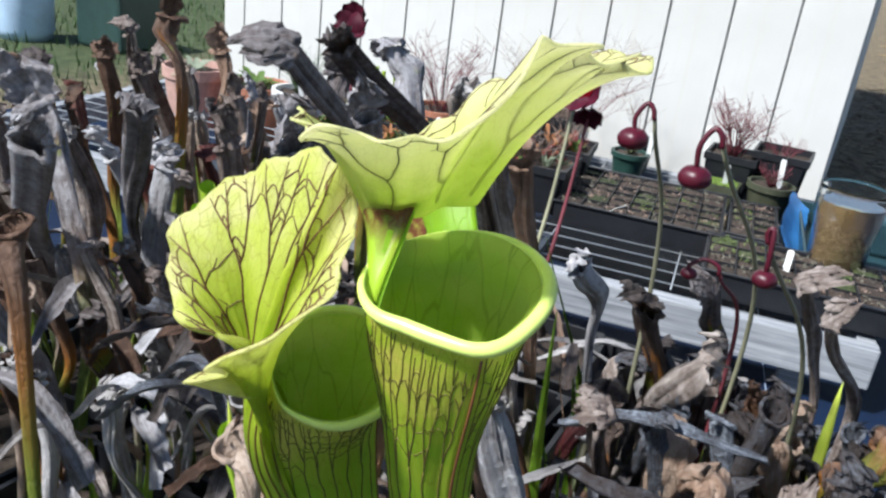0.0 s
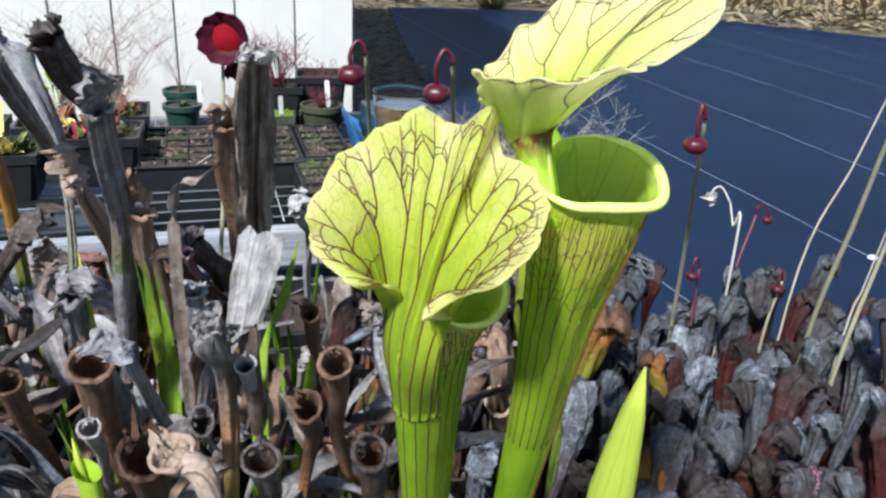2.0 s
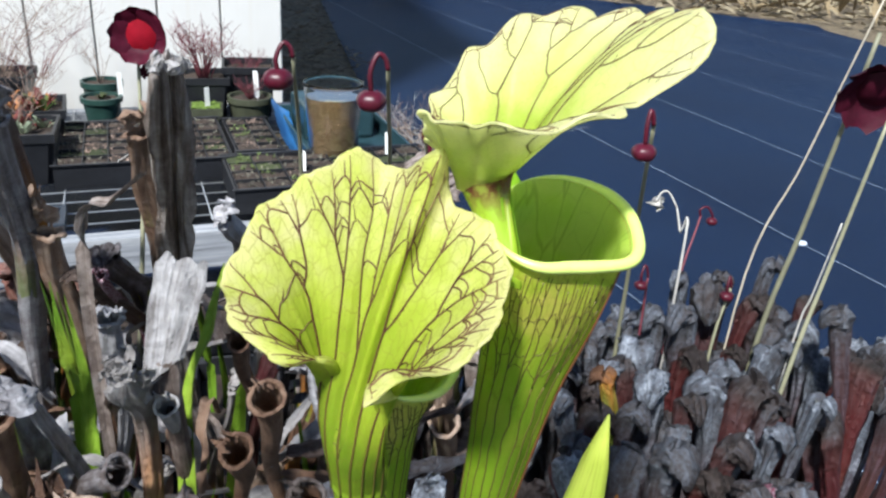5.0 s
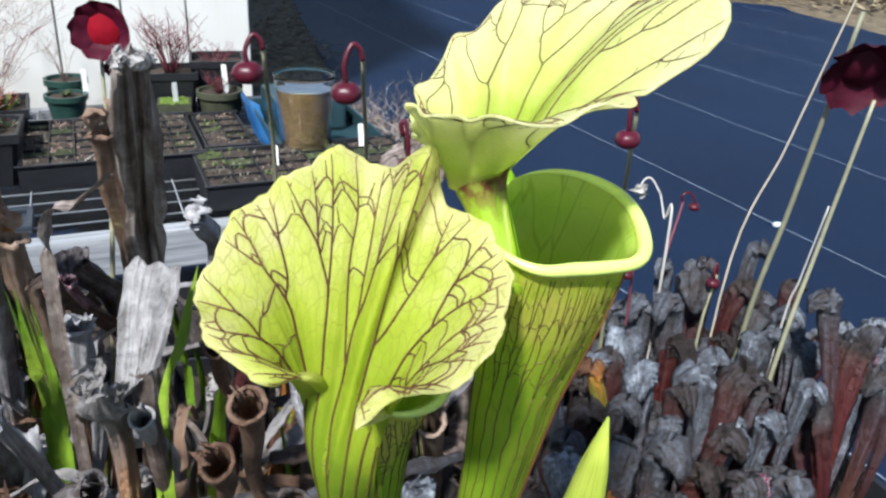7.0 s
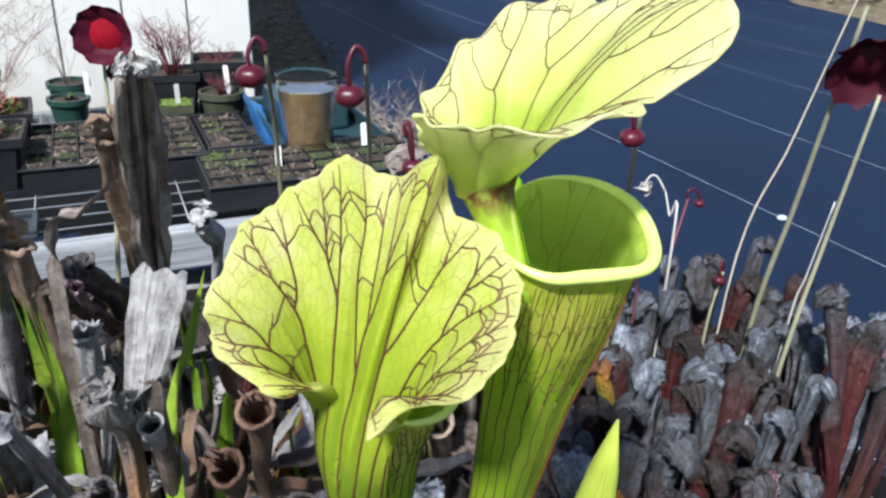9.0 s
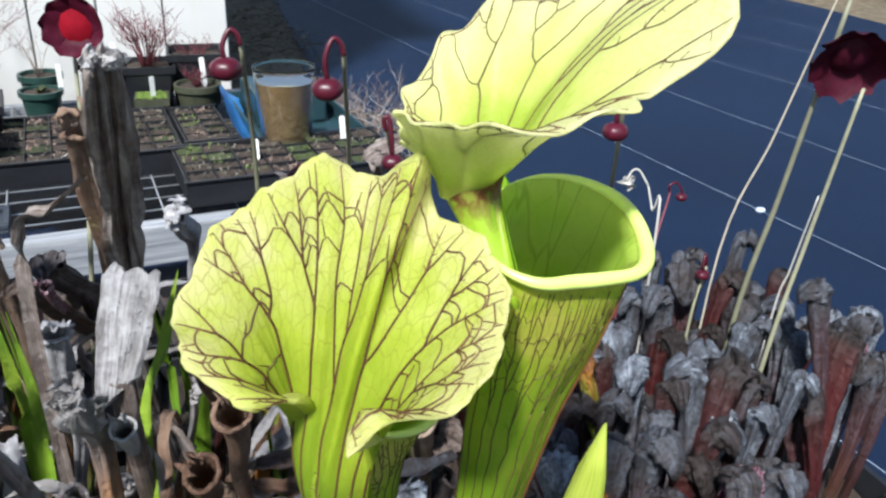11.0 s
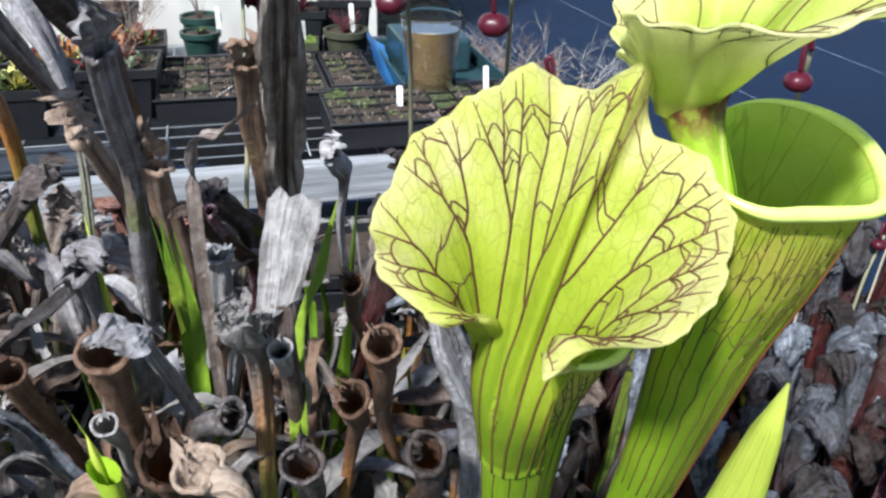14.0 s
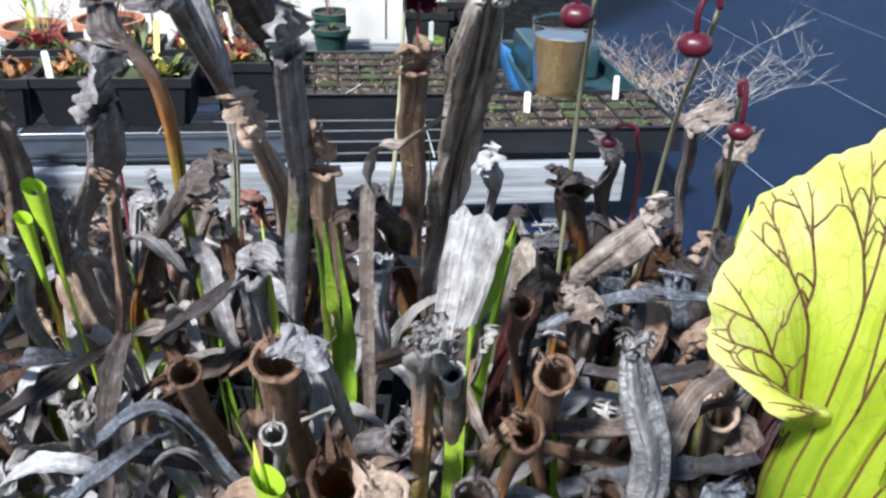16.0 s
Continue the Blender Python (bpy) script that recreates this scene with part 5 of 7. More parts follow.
dead("hooded", (-0.208, 0.628, 0.700), (-0.243, 0.781, 0.380), 0.0096, -40, DEAD_GREY, 0)
dead("hooded", (-0.269, 0.608, 0.740), (-0.297, 0.946, 0.450), 0.0118, -150, DEAD_GREY, 1)
dead("hooded", (-0.255, 0.712, 0.620), (-0.268, 0.893, 0.360), 0.0139, -150, DEAD_BROWN, 2)
dead("hooded", (-0.235, 0.628, 0.750), (-0.274, 0.972, 0.500), 0.0098, -60, DEAD_GREY, 3)
dead("hooded", (-0.201, 0.684, 0.600), (-0.214, 0.811, 0.360), 0.0103, -90, DEAD_BROWN, 1)
dead("hooded", (-0.406, 0.798, 0.600), (-0.486, 0.893, 0.380), 0.0182, -10, DEAD_GREY, 2)
dead("hooded", (-0.311, 0.738, 0.560), (-0.424, 0.861, 0.360), 0.0128, 0, DEAD_GREY, 3)
dead("hooded", (-0.226, 0.568, 0.585), (-0.227, 0.648, 0.360), 0.0124, -30, DEAD_GREY, 0)
dead("hooded", (-0.365, 0.707, 0.560), (-0.383, 0.706, 0.340), 0.0087, -170, DEAD_BROWN, 1)
dead("hooded", (-0.416, 0.650, 0.530), (-0.453, 0.734, 0.340), 0.0091, 180, DEAD_GREY, 2)
dead("hooded", (-0.406, 0.694, 0.550), (-0.447, 0.797, 0.360), 0.0095, 160, DEAD_GREY, 3)
dead("hooded", (-0.134, 0.778, 0.650), (-0.134, 0.897, 0.420), 0.0104, -70, DEAD_BROWN, 1)
dead("hooded", (-0.158, 0.651, 0.540), (-0.165, 0.700, 0.380), 0.0082, -90, DEAD_GREY, 3)
dead("hooded", (-0.000, 0.781, 0.550), (0.016, 0.875, 0.340), 0.0137, -120, DEAD_GREY, 2)
dead("hooded", (0.066, 0.756, 0.530), (-0.001, 0.844, 0.360), 0.0125, 20, DEAD_BARK, 0)
dead("hooded", (-0.170, 0.744, 0.550), (-0.144, 0.869, 0.380), 0.0116, -90, DEAD_GREY, 1)
dead("hooded", (-0.183, 0.712, 0.550), (-0.130, 0.827, 0.380), 0.0080, -120, DEAD_BARK, 2)
dead("hooded", (-0.071, 0.801, 0.560), (-0.057, 0.890, 0.440), 0.0099, -30, DEAD_GREY, 0)
dead("hooded", (0.045, 0.825, 0.560), (0.065, 0.937, 0.420), 0.0092, 150, DEAD_GREY, 1)
dead("hooded", (0.119, 0.859, 0.580), (0.155, 0.972, 0.420), 0.0105, 10, DEAD_BARK, 3)
dead("hooded", (0.146, 0.817, 0.570), (0.196, 0.934, 0.420), 0.0101, 30, DEAD_BARK, 2)
dead("fluff", (-0.116, 0.446, 0.618), (-0.122, 0.522, 0.500), 0.0091, -90, DEAD_PALE, 0)
dead("hooded", (-0.128, 0.493, 0.580), (-0.172, 0.675, 0.400), 0.0045, 60, DEAD_GREY, 1)
dead("hooded", (-0.176, 0.490, 0.580), (-0.167, 0.613, 0.360), 0.0078, -140, DEAD_GREY, 0)
dead("hooded", (-0.165, 0.688, 0.560), (-0.160, 0.836, 0.400), 0.0047, -90, NET_MAT, 0)
dead("hooded", (-0.463, 0.642, 0.653), (-0.710, 0.861, 0.300), 0.0120, -60, DEAD_GREY, 1)
dead("hooded", (-0.496, 0.556, 0.629), (-0.796, 0.785, 0.300), 0.0170, -60, DEAD_GREY, 0)
dead("hooded", (-0.806, 1.022, 0.662), (-0.768, 0.982, 0.533), 0.0166, -20, DEAD_BROWN, 2)
dead("hooded", (-0.452, 0.947, 0.654), (-0.395, 0.926, 0.549), 0.0139, -20, DEAD_GREY, 3)
dead("hooded", (-0.399, 0.987, 0.687), (-0.344, 0.968, 0.589), 0.0159, 160, DEAD_GREY, 1)
dead("hooded", (-0.680, 0.695, 0.601), (-0.608, 0.671, 0.473), 0.0187, -60, DEAD_GREY, 2)
dead("open", (-0.135, 0.400, 0.567), (-0.112, 0.386, 0.513), 0.0100, -60, DEAD_BROWN, 0)
dead("open", (-0.406, 0.467, 0.602), (-0.374, 0.444, 0.519), 0.0125, -60, DEAD_BROWN, 1)

dead("cane", (0.350, 0.641, 0.530), None, 0.0138, -120, DEAD_SLATE, 2)
dead("cane", (0.316, 0.629, 0.520), None, 0.0103, -150, DEAD_SLATE, 3)
dead("cane", (0.401, 0.642, 0.520), None, 0.0098, -60, DEAD_SLATE, 0)
dead("cane", (0.451, 0.697, 0.530), None, 0.0083, -40, DEAD_SLATE, 1)
dead("cane", (0.415, 0.561, 0.550), None, 0.0082, 160, DEAD_PURPLE, 2)
dead("cane", (0.286, 0.542, 0.490), None, 0.0084, -90, DEAD_SLATE, 3)
dead("cane", (0.342, 0.549, 0.490), None, 0.0136, 0, DEAD_SLATE, 0)
dead("cane", (0.242, 0.550, 0.480), None, 0.0087, -60, DEAD_SLATE, 1)
dead("cane", (0.248, 0.494, 0.480), None, 0.0122, -80, DEAD_SLATE, 2)
dead("cane", (0.298, 0.496, 0.480), None, 0.0095, -60, DEAD_SLATE, 3)
dead("cane", (0.346, 0.509, 0.480), None, 0.0078, -90, DEAD_SLATE, 0)
dead("cane", (0.381, 0.515, 0.500), None, 0.0073, -60, DEAD_SLATE, 1)
dead("cane", (0.392, 0.580, 0.510), None, 0.0083, -70, DEAD_SLATE, 2)
dead("cane", (0.301, 0.651, 0.510), None, 0.0090, -150, DEAD_SLATE, 3)
dead("cane", (0.384, 0.679, 0.530), None, 0.0063, -60, DEAD_SLATE, 0)
dead("cane", (0.352, 0.700, 0.520), None, 0.0071, -150, DEAD_SLATE, 1)
dead("cane", (0.382, 0.694, 0.520), None, 0.0065, 30, DEAD_SLATE, 2)
dead("cane", (0.380, 0.591, 0.500), None, 0.0072, 0, DEAD_SLATE, 3)
dead("cane", (0.223, 0.577, 0.500), None, 0.0075, 150, DEAD_BROWN, 0)
dead("cane", (0.333, 0.461, 0.460), None, 0.0098, -90, DEAD_SLATE, 1)
dead("cane", (0.456, 0.555, 0.500), None, 0.0100, 30, DEAD_PURPLE, 2)
dead("cane", (0.492, 0.575, 0.500), None, 0.0089, 0, DEAD_SLATE, 3)
dead("cane", (0.250, 0.600, 0.490), None, 0.0084, 120, DEAD_SLATE, 0)
dead("cane", (0.365, 0.611, 0.490), None, 0.0074, -60, DEAD_PURPLE, 1)
dead("cane", (0.318, 0.603, 0.490), None, 0.0101, -90, DEAD_PURPLE, 2)
dead("cane", (0.299, 0.463, 0.465), None, 0.0093, -90, NET_MAT, 0)
dead("cane", (0.498, 0.587, 0.470), None, 0.0093, 0, NET_MAT, 0)


def paper_leaf(head, foot, top_w, low_w):
    """A flattened, bleached pitcher torn open at the top, on its thin dry stalk."""
    head, foot = Vector(head), Vector(foot)
    b, p = nearest_plant(head.x, head.y)
    up = (head - foot).normalized()
    side = Vector((0.97, -0.22, 0.0))
    side = (side - up * side.dot(up)).normalized()
    out = side.cross(up)
    rows, cols = 22, 17
    verts, uvs = [], []
    for layer in (1, -1):
        for i in range(rows):
            t = i / (rows - 1)
            w = low_w + (top_w - low_w) * min(1.0, t * 1.5) ** 0.8
            for j in range(cols):
                q = j / (cols - 1) * 2 - 1
                torn = 0.12 * noise.noise((q * 2.6, 3.0, 0)) * t ** 4 + 0.16 * q * (1 - t)
                belly = (1 - q * q) * (0.0035 + 0.002 * t) * layer
                crimp = 0.0042 * noise.noise((q * 2.2, t * 1.6, 4)) + 0.0030 * noise.noise((q * 4.5, t * 3, 1)) + 0.0014 * noise.noise((q * 9, t * 4, 6)) + 0.004 * q * q * t
                verts.append(foot + (head - foot) * (t + torn) + side * q * w * (1 + 0.06 * noise.noise((t * 6, q, 2))) + out * (belly + crimp) - p.location)
                uvs.append((0.5 * q, 0.55 + 0.45 * t))
    k = rows * cols
    faces = grid_faces(rows, cols, False) + grid_faces(rows, cols, False, k, True)
    leaf = mesh_object("dead_pitcher", verts, faces, PAPER_MAT, p, uvs)
    stalk = curve_points([Vector((b.x, b.y, 0.14)).lerp(foot, 0.15), Vector((foot.x, foot.y + 0.05, 0.36)), foot + up * 0.01], 14)
    tube("stalk", [q - p.location for q in stalk], [0.004 + 0.003 * i / 13 for i in range(14)], DEAD_BARK, leaf, 9)
    return leaf


paper_leaf((-0.0900, 0.548, 0.634), (-0.1035, 0.504, 0.580), 0.0160, 0.0105)


# green and orange blades among the dead leaves
def blade(top, foot, w, mat=BLADE_MAT):
    foot = Vector(foot)
    base, p = nearest_plant(foot.x, foot.y)
    soil = Vector((base.x + max(-0.08, min(0.08, foot.x - base.x)), base.y + max(-0.08, min(0.08, foot.y - base.y)), 0.13))
    return strip("green_blade", [soil, Vector(foot).lerp(soil, 0.3), Vector(top)], w, mat, p, 0.5, 0.05)


def upright_blade(points, w, mat=BLADE_MAT):
    """A sword-shaped green leaf through the given places, rooted in the nearest pot."""
    low = Vector(points[-1])
    base, p = nearest_plant(low.x, low.y)
    soil = Vector((base.x + max(-0.08, min(0.08, low.x - base.x)), base.y + max(-0.08, min(0.08, low.y - base.y)), 0.13))
    return strip("green_blade", [soil] + [Vector(q) for q in points[::-1]], w, mat, p, 0.35, 0.05, n=34)


upright_blade([(-0.067, 0.575, 0.619), (-0.078, 0.560, 0.579), (-0.097, 0.540, 0.489)], 0.0068)
upright_blade([(-0.196, 0.660, 0.570), (-0.191, 0.655, 0.508), (-0.185, 0.650, 0.416)], 0.0072)
upright_blade([(-0.186, 0.655, 0.560), (-0.178, 0.650, 0.480), (-0.180, 0.640, 0.415)], 0.0072)
# a dry side shoot leaning on the tall rotten stalk
strip("dead_leaf", [(-0.160, 0.615, 0.40), (-0.157, 0.602, 0.626), (-0.135, 0.592, 0.657), (-0.112, 0.580, 0.680)], 0.0052, DEAD_BARK, None, 0.6, 0.25, taper=False)
blade((-0.052, 0.688, 0.565), (-0.075, 0.80, 0.30), 0.0105)
blade((-0.205, 0.671, 0.565), (-0.209, 0.80, 0.30), 0.0105)
blade((-0.195, 0.672, 0.555), (-0.205, 0.815, 0.30), 0.0105)
blade((-0.183, 0.645, 0.55), (-0.186, 0.807, 0.30), 0.0065)
blade((-0.124, 0.85, 0.56), (-0.117, 1.10, 0.30), 0.006)
blade((-0.225, 0.585, 0.60), (-0.235, 0.66, 0.36), 0.005)
blade((-0.35, 0.66, 0.48), (-0.34, 0.70, 0.25), 0.007)
blade((-0.24, 0.53, 0.51), (-0.20, 0.56, 0.36), 0.010)
blade((-0.08, 0.53, 0.47), (-0.10, 0.60, 0.25), 0.008)
for k in range(46):
    x, y = rng.uniform(-0.95, 0.1), rng.uniform(0.5, 1.1)
    blade((x + rng.uniform(-0.06, 0.06), y + rng.uniform(-0.06, 0.04), rng.uniform(0.32, 0.47)), (x, y, 0.28), rng.uniform(0.004, 0.008), rng.choice([BLADE_MAT, BLADE_MAT, DEAD_BROWN]))

# dried leaves lying across the pots
def fallen(a, b, c, w, mat=DEAD_GREY):
    return strip("dead_leaf", [a, b, c], w, mat, None, 0.7, 0.55, taper=False)


fallen((-0.42, 0.545, 0.455), (-0.357, 0.548, 0.50), (-0.345, 0.64, 0.475), 0.0085, DEAD_SLATE)
fallen((-0.33, 0.53, 0.465), (-0.282, 0.527, 0.50), (-0.235, 0.52, 0.45), 0.0085, DEAD_SLATE)
fallen((-0.335, 0.48, 0.455), (-0.294, 0.485, 0.495), (-0.285, 0.54, 0.475), 0.0085, DEAD_SLATE)
fallen((-0.42, 0.60, 0.47), (-0.38, 0.576, 0.50), (-0.345, 0.63, 0.46), 0.0085, DEAD_SLATE)
fallen((-0.03, 0.674, 0.47), (0.039, 0.669, 0.505), (0.13, 0.70, 0.49), 0.009, DEAD_SLATE)
fallen((-0.02, 0.637, 0.46), (0.04, 0.61, 0.475), (0.125, 0.658, 0.46), 0.009, DEAD_SLATE)
fallen((-0.03, 0.569, 0.46), (0.025, 0.56, 0.47), (0.115, 0.623, 0.45), 0.009, DEAD_BARK)
fallen((0.035, 0.54, 0.45), (0.063, 0.564, 0.50), (0.114, 0.61, 0.49), 0.008, DEAD_BARK)
fallen((-0.33, 0.61, 0.50), (-0.325, 0.56, 0.49), (-0.32, 0.515, 0.44), 0.008)
fallen((-0.33, 0.65, 0.46), (-0.29, 0.66, 0.49), (-0.25, 0.70, 0.51), 0.0085, DEAD_SLATE)
fallen((-0.03, 0.52, 0.45), (0.04, 0.53, 0.46), (0.125, 0.58, 0.43), 0.010, DEAD_SLATE)
for k in range(120):
    x, y = rng.uniform(-1.0, 0.15), rng.uniform(0.42, 1.35)
    a = rng.uniform(0, 2 * math.pi)
    l = rng.uniform(0.04, 0.10)
    z = min(rng.uniform(0.24, 0.44) - 0.06 * (y > 1.0), 0.08 + (1.63 - y) * 0.42)
    d = Vector((math.cos(a), math.sin(a), 0)) * l
    c = Vector((x, y, z))
    fallen(c - d + Vector((0, 0, rng.uniform(-0.05, 0.02))), c + Vector((0, 0, 0.02)), c + d + Vector((0, 0, rng.uniform(-0.06, 0.03))), rng.uniform(0.005, 0.012), rng.choice([DEAD_GREY, DEAD_PALE, DEAD_GREY, DEAD_BROWN, DEAD_BARK]))

for k in range(60):
    x, y = rng.uniform(-0.42, 0.06), rng.uniform(0.47, 0.80)
    a = rng.uniform(0, 2 * math.pi)
    c = Vector((x, y, rng.uniform(0.36, 0.47) - 0.10 * max(0.0, 0.56 - y)))
    d = Vector((math.cos(a), math.sin(a), 0)) * rng.uniform(0.03, 0.06)
    fallen(c - d + Vector((0, 0, rng.uniform(-0.06, 0.01))), c + Vector((0, 0, rng.uniform(0.0, 0.025))), c + d + Vector((0, 0, rng.uniform(-0.05, 0.02))), rng.uniform(0.004, 0.010), rng.choice([DEAD_GREY, DEAD_PALE, DEAD_GREY, DEAD_BARK, DEAD_BROWN]))

# the mass of withered pitchers
def crowd(count, xr, yr, zr, kinds, mats, rr, clear):
    made = []
    tries = 0
    while len(made) < count and tries < count * 30:
        tries += 1
        x, y = rng.uniform(*xr), rng.uniform(*yr)
        if any((x - a) ** 2 + (y - b) ** 2 < clear ** 2 for a, b in made):
            continue
        z = rng.uniform(*zr) + 0.04 * noise.noise((x * 5, y * 5, 0))
        if (x + 0.06) / (y - 0.1) > -0.62:
            z = min(z, 0.135 + (1.63 - y) * 0.445 + rng.uniform(-0.07, 0.0))
        lean = Vector((rng.uniform(-0.05, 0.05), rng.uniform(-0.02, 0.08), 0))
        dead(rng.choice(kinds), (x, y, z), (x + lean.x, y + lean.y, z * 0.62), rng.uniform(*rr), rng.uniform(0, 360), rng.choice(mats))
        made.append((x, y))


crowd(34, (-0.50, 0.10), (0.50, 0.74), (0.30, 0.43), ["hooded", "open", "hooded", "fluff"], [DEAD_GREY, DEAD_PALE, DEAD_BROWN, DEAD_PALE], (0.006, 0.011), 0.04)
crowd(52, (-1.05, -0.22), (0.70, 1.15), (0.40, 0.60), ["hooded", "hooded", "hooded", "stub"], [DEAD_GREY, DEAD_BARK, DEAD_BARK, DEAD_RED, DEAD_BROWN], (0.008, 0.015), 0.045)
crowd(44, (-1.10, -0.48), (0.42, 0.75), (0.38, 0.54), ["hooded", "hooded", "stub", "open"], [DEAD_GREY, DEAD_BARK, DEAD_BARK, DEAD_BROWN], (0.008, 0.015), 0.045)
crowd(40, (-1.10, -0.50), (1.12, 1.42), (0.38, 0.54), ["hooded", "hooded", "stub"], [DEAD_BARK, DEAD_BROWN, DEAD_GREY], (0.009, 0.016), 0.05)
crowd(54, (-0.02, 0.40), (0.76, 1.08), (0.37, 0.50), ["hooded", "open", "cane"], [DEAD_PURPLE, DEAD_SLATE, DEAD_SLATE, DEAD_PURPLE], (0.007, 0.013), 0.034)
crowd(34, (-0.02, 0.23), (0.62, 0.92), (0.43, 0.51), ["hooded", "open", "hooded", "cane"], [DEAD_PURPLE, DEAD_SLATE, DEAD_BROWN, DEAD_BARK, DEAD_SLATE], (0.008, 0.014), 0.034)
crowd(16, (0.05, 0.22), (0.48, 0.75), (0.36, 0.46), ["hooded", "cane", "open"], [DEAD_BARK, DEAD_SLATE, DEAD_BROWN], (0.008, 0.013), 0.04)
made = []
tries = 0
while len(made) < 84 and tries < 6000:
    tries += 1
    x, y = rng.uniform(0.17, 0.56), rng.uniform(0.42, 0.74)
    if y > 0.74 - 0.3 * max(0, x - 0.38) or x > 0.28 + 1.9 * (y - 0.45) or any((x - a) ** 2 + (y - b) ** 2 < 0.0255 ** 2 for a, b in made):
        continue
    made.append((x, y))
    dead("cane", (x, y, rng.uniform(0.41, 0.50)), None, rng.uniform(0.0075, 0.0118), rng.uniform(0, 360), rng.choice([DEAD_SLATE, DEAD_SLATE, DEAD_PURPLE, DEAD_PURPLE, DEAD_PURPLE]))

# young green pitchers
for foot, head, r, o in (((-0.20, 0.52, 0.30), (-0.204, 0.474, 0.502), 0.0105, True), ((-0.21, 0.52, 0.30), (-0.212, 0.482, 0.522), 0.008, False),
                         ((-0.43, 0.73, 0.30), (-0.417, 0.668, 0.560), 0.0080, True), ((-0.42, 0.74, 0.30), (-0.405, 0.669, 0.585), 0.0105, True),
                         ((0.17, 0.84, 0.30), (0.169, 0.81, 0.525), 0.006, False), ((-0.215, 0.60, 0.36), (-0.222, 0.582, 0.61), 0.004, False)):
    b, p = nearest_plant(foot[0], foot[1])
    o_ = p.location
    young_pitcher(p, Vector((foot[0], foot[1], 0.13)) - o_, Vector(head) - o_, r, o)


# ---- flower stalks ----
def pod_mesh(name, at, r, parent, down=Vector((0, 0, -1)), squash=0.72):
    prof = []
    for i in range(13):
        a = math.pi * i / 12
        prof.append((max(0.0005, r * math.sin(a) ** 0.85), -r * squash * math.cos(a)))
    v, f = lathe(prof, 20)
    out = []
    for x, y, z in v:
        a = math.atan2(y, x)
        k = 1 + 0.05 * math.cos(5 * a)
        out.append(Vector((x * k, y * k, z)) + at)
    return mesh_object(name, out, f, POD_MAT, parent)


def nodding_stalk(pod, base, r, mid=None, hook=0.022, green=STALK_MAT, thick=0.0022, side=0.010):
    """A flower stalk with its spent flower hanging from a hooked red tip."""
    pod, base = Vector(pod), Vector(base)
    b, p = nearest_plant(base.x, base.y)
    s = new("flower_stalk")
    s.parent = p
    tagged(s, "thin green stalk with a nodding dark red seed pod")
    o = p.location
    soil = Vector((b.x + max(-0.08, min(0.08, base.x - b.x)), b.y + max(-0.08, min(0.08, base.y - b.y)), 0.13))
    top = pod + Vector((side, 0.003, hook))
    low = [soil, base] + ([Vector(mid)] if mid else []) + [top - Vector((-0.002, 0, 0.004))]
    tube("stem", [q - o for q in curve_points(low, 24)], [thick * (1.15 - 0.4 * i / 23) for i in range(24)], green, s, 7)
    arc = [top - Vector((-0.002, 0, 0.006)), top + Vector((0, 0, 0.002)), top + Vector((-side * 0.55, 0, 0.005)), pod + Vector((-0.001, 0, hook * 0.75)), pod + Vector((0, 0, r * 0.6))]
    tube("hook", [q - o for q in curve_points(arc, 16)], [thick * 0.85] * 16, POD_MAT, s, 7)
    pod_ = pod_mesh("seed_pod", pod - o, r, s)
    # withered bracts round the neck of the pod
    bits = []
    for k in range(5):
        a = 2 * math.pi * k / 5 + 0.3
        d = Vector((math.cos(a), math.sin(a), 0))
        q = pod - o + Vector((0, 0, r * 0.55))
        e = Vector((-d.y, d.x, 0))
        bits.append(([q, q + d * r * 0.5 + e * r * 0.2 + Vector((0, 0, r * 0.10)), q + d * r * 0.75 + Vector((0, 0, -r * 0.05)), q + d * r * 0.5 - e * r * 0.2 + Vector((0, 0, r * 0.10))], [(0, 1, 2, 3)]))
    v, f = merged(bits)
    mesh_object("bract_whorl", v, f, UMBRELLA_MAT, s)
    return s


nodding_stalk((-0.024, 0.704, 0.712), (-0.0008, 0.789, 0.573), 0.0116)
nodding_stalk((0.037, 0.629, 0.714), (0.085, 0.82, 0.54), 0.0106, hook=0.027)
nodding_stalk((0.241, 0.605, 0.681), (0.297, 0.70, 0.50), 0.0095, hook=0.026, side=0.004)
nodding_stalk((0.092, 0.671, 0.645), (0.14, 0.80, 0.50), 0.0086, hook=0.030, side=-0.006)
nodding_stalk((0.028, 0.786, 0.590), (0.075, 0.85, 0.50), 0.0070, hook=0.010, side=0.022, green=RED_TWIG)
nodding_stalk((0.415, 0.761, 0.555), (0.375, 0.74, 0.46), 0.0058, hook=0.010, side=-0.014, thick=0.0014, green=RED_TWIG)
nodding_stalk((0.350, 0.62, 0.545), (0.345, 0.62, 0.47), 0.0060, hook=0.012, side=0.003, thick=0.0015)
nodding_stalk((0.272, 0.63, 0.555), (0.285, 0.64, 0.46), 0.0055, hook=0.012, side=0.005, thick=0.0013, green=RED_TWIG)


def bare_stalk(top, base, thick, mat, label):
    top, base = Vector(top), Vector(base)
    b, p = nearest_plant(base.x, base.y)
    s = new("flower_stalk")
    s.parent = p
    tagged(s, label)
    o = p.location
    soil = Vector((b.x + max(-0.08, min(0.08, base.x - b.x)), b.y + max(-0.08, min(0.08, base.y - b.y)), 0.14))
    tube("stem", [q - o for q in curve_points([soil, base, base.lerp(top, 0.5) + Vector((0.002, 0.003, 0)), top], 20)], [thick * (1.2 - 0.5 * i / 19) for i in range(20)], mat, s, 7)
    return s, o


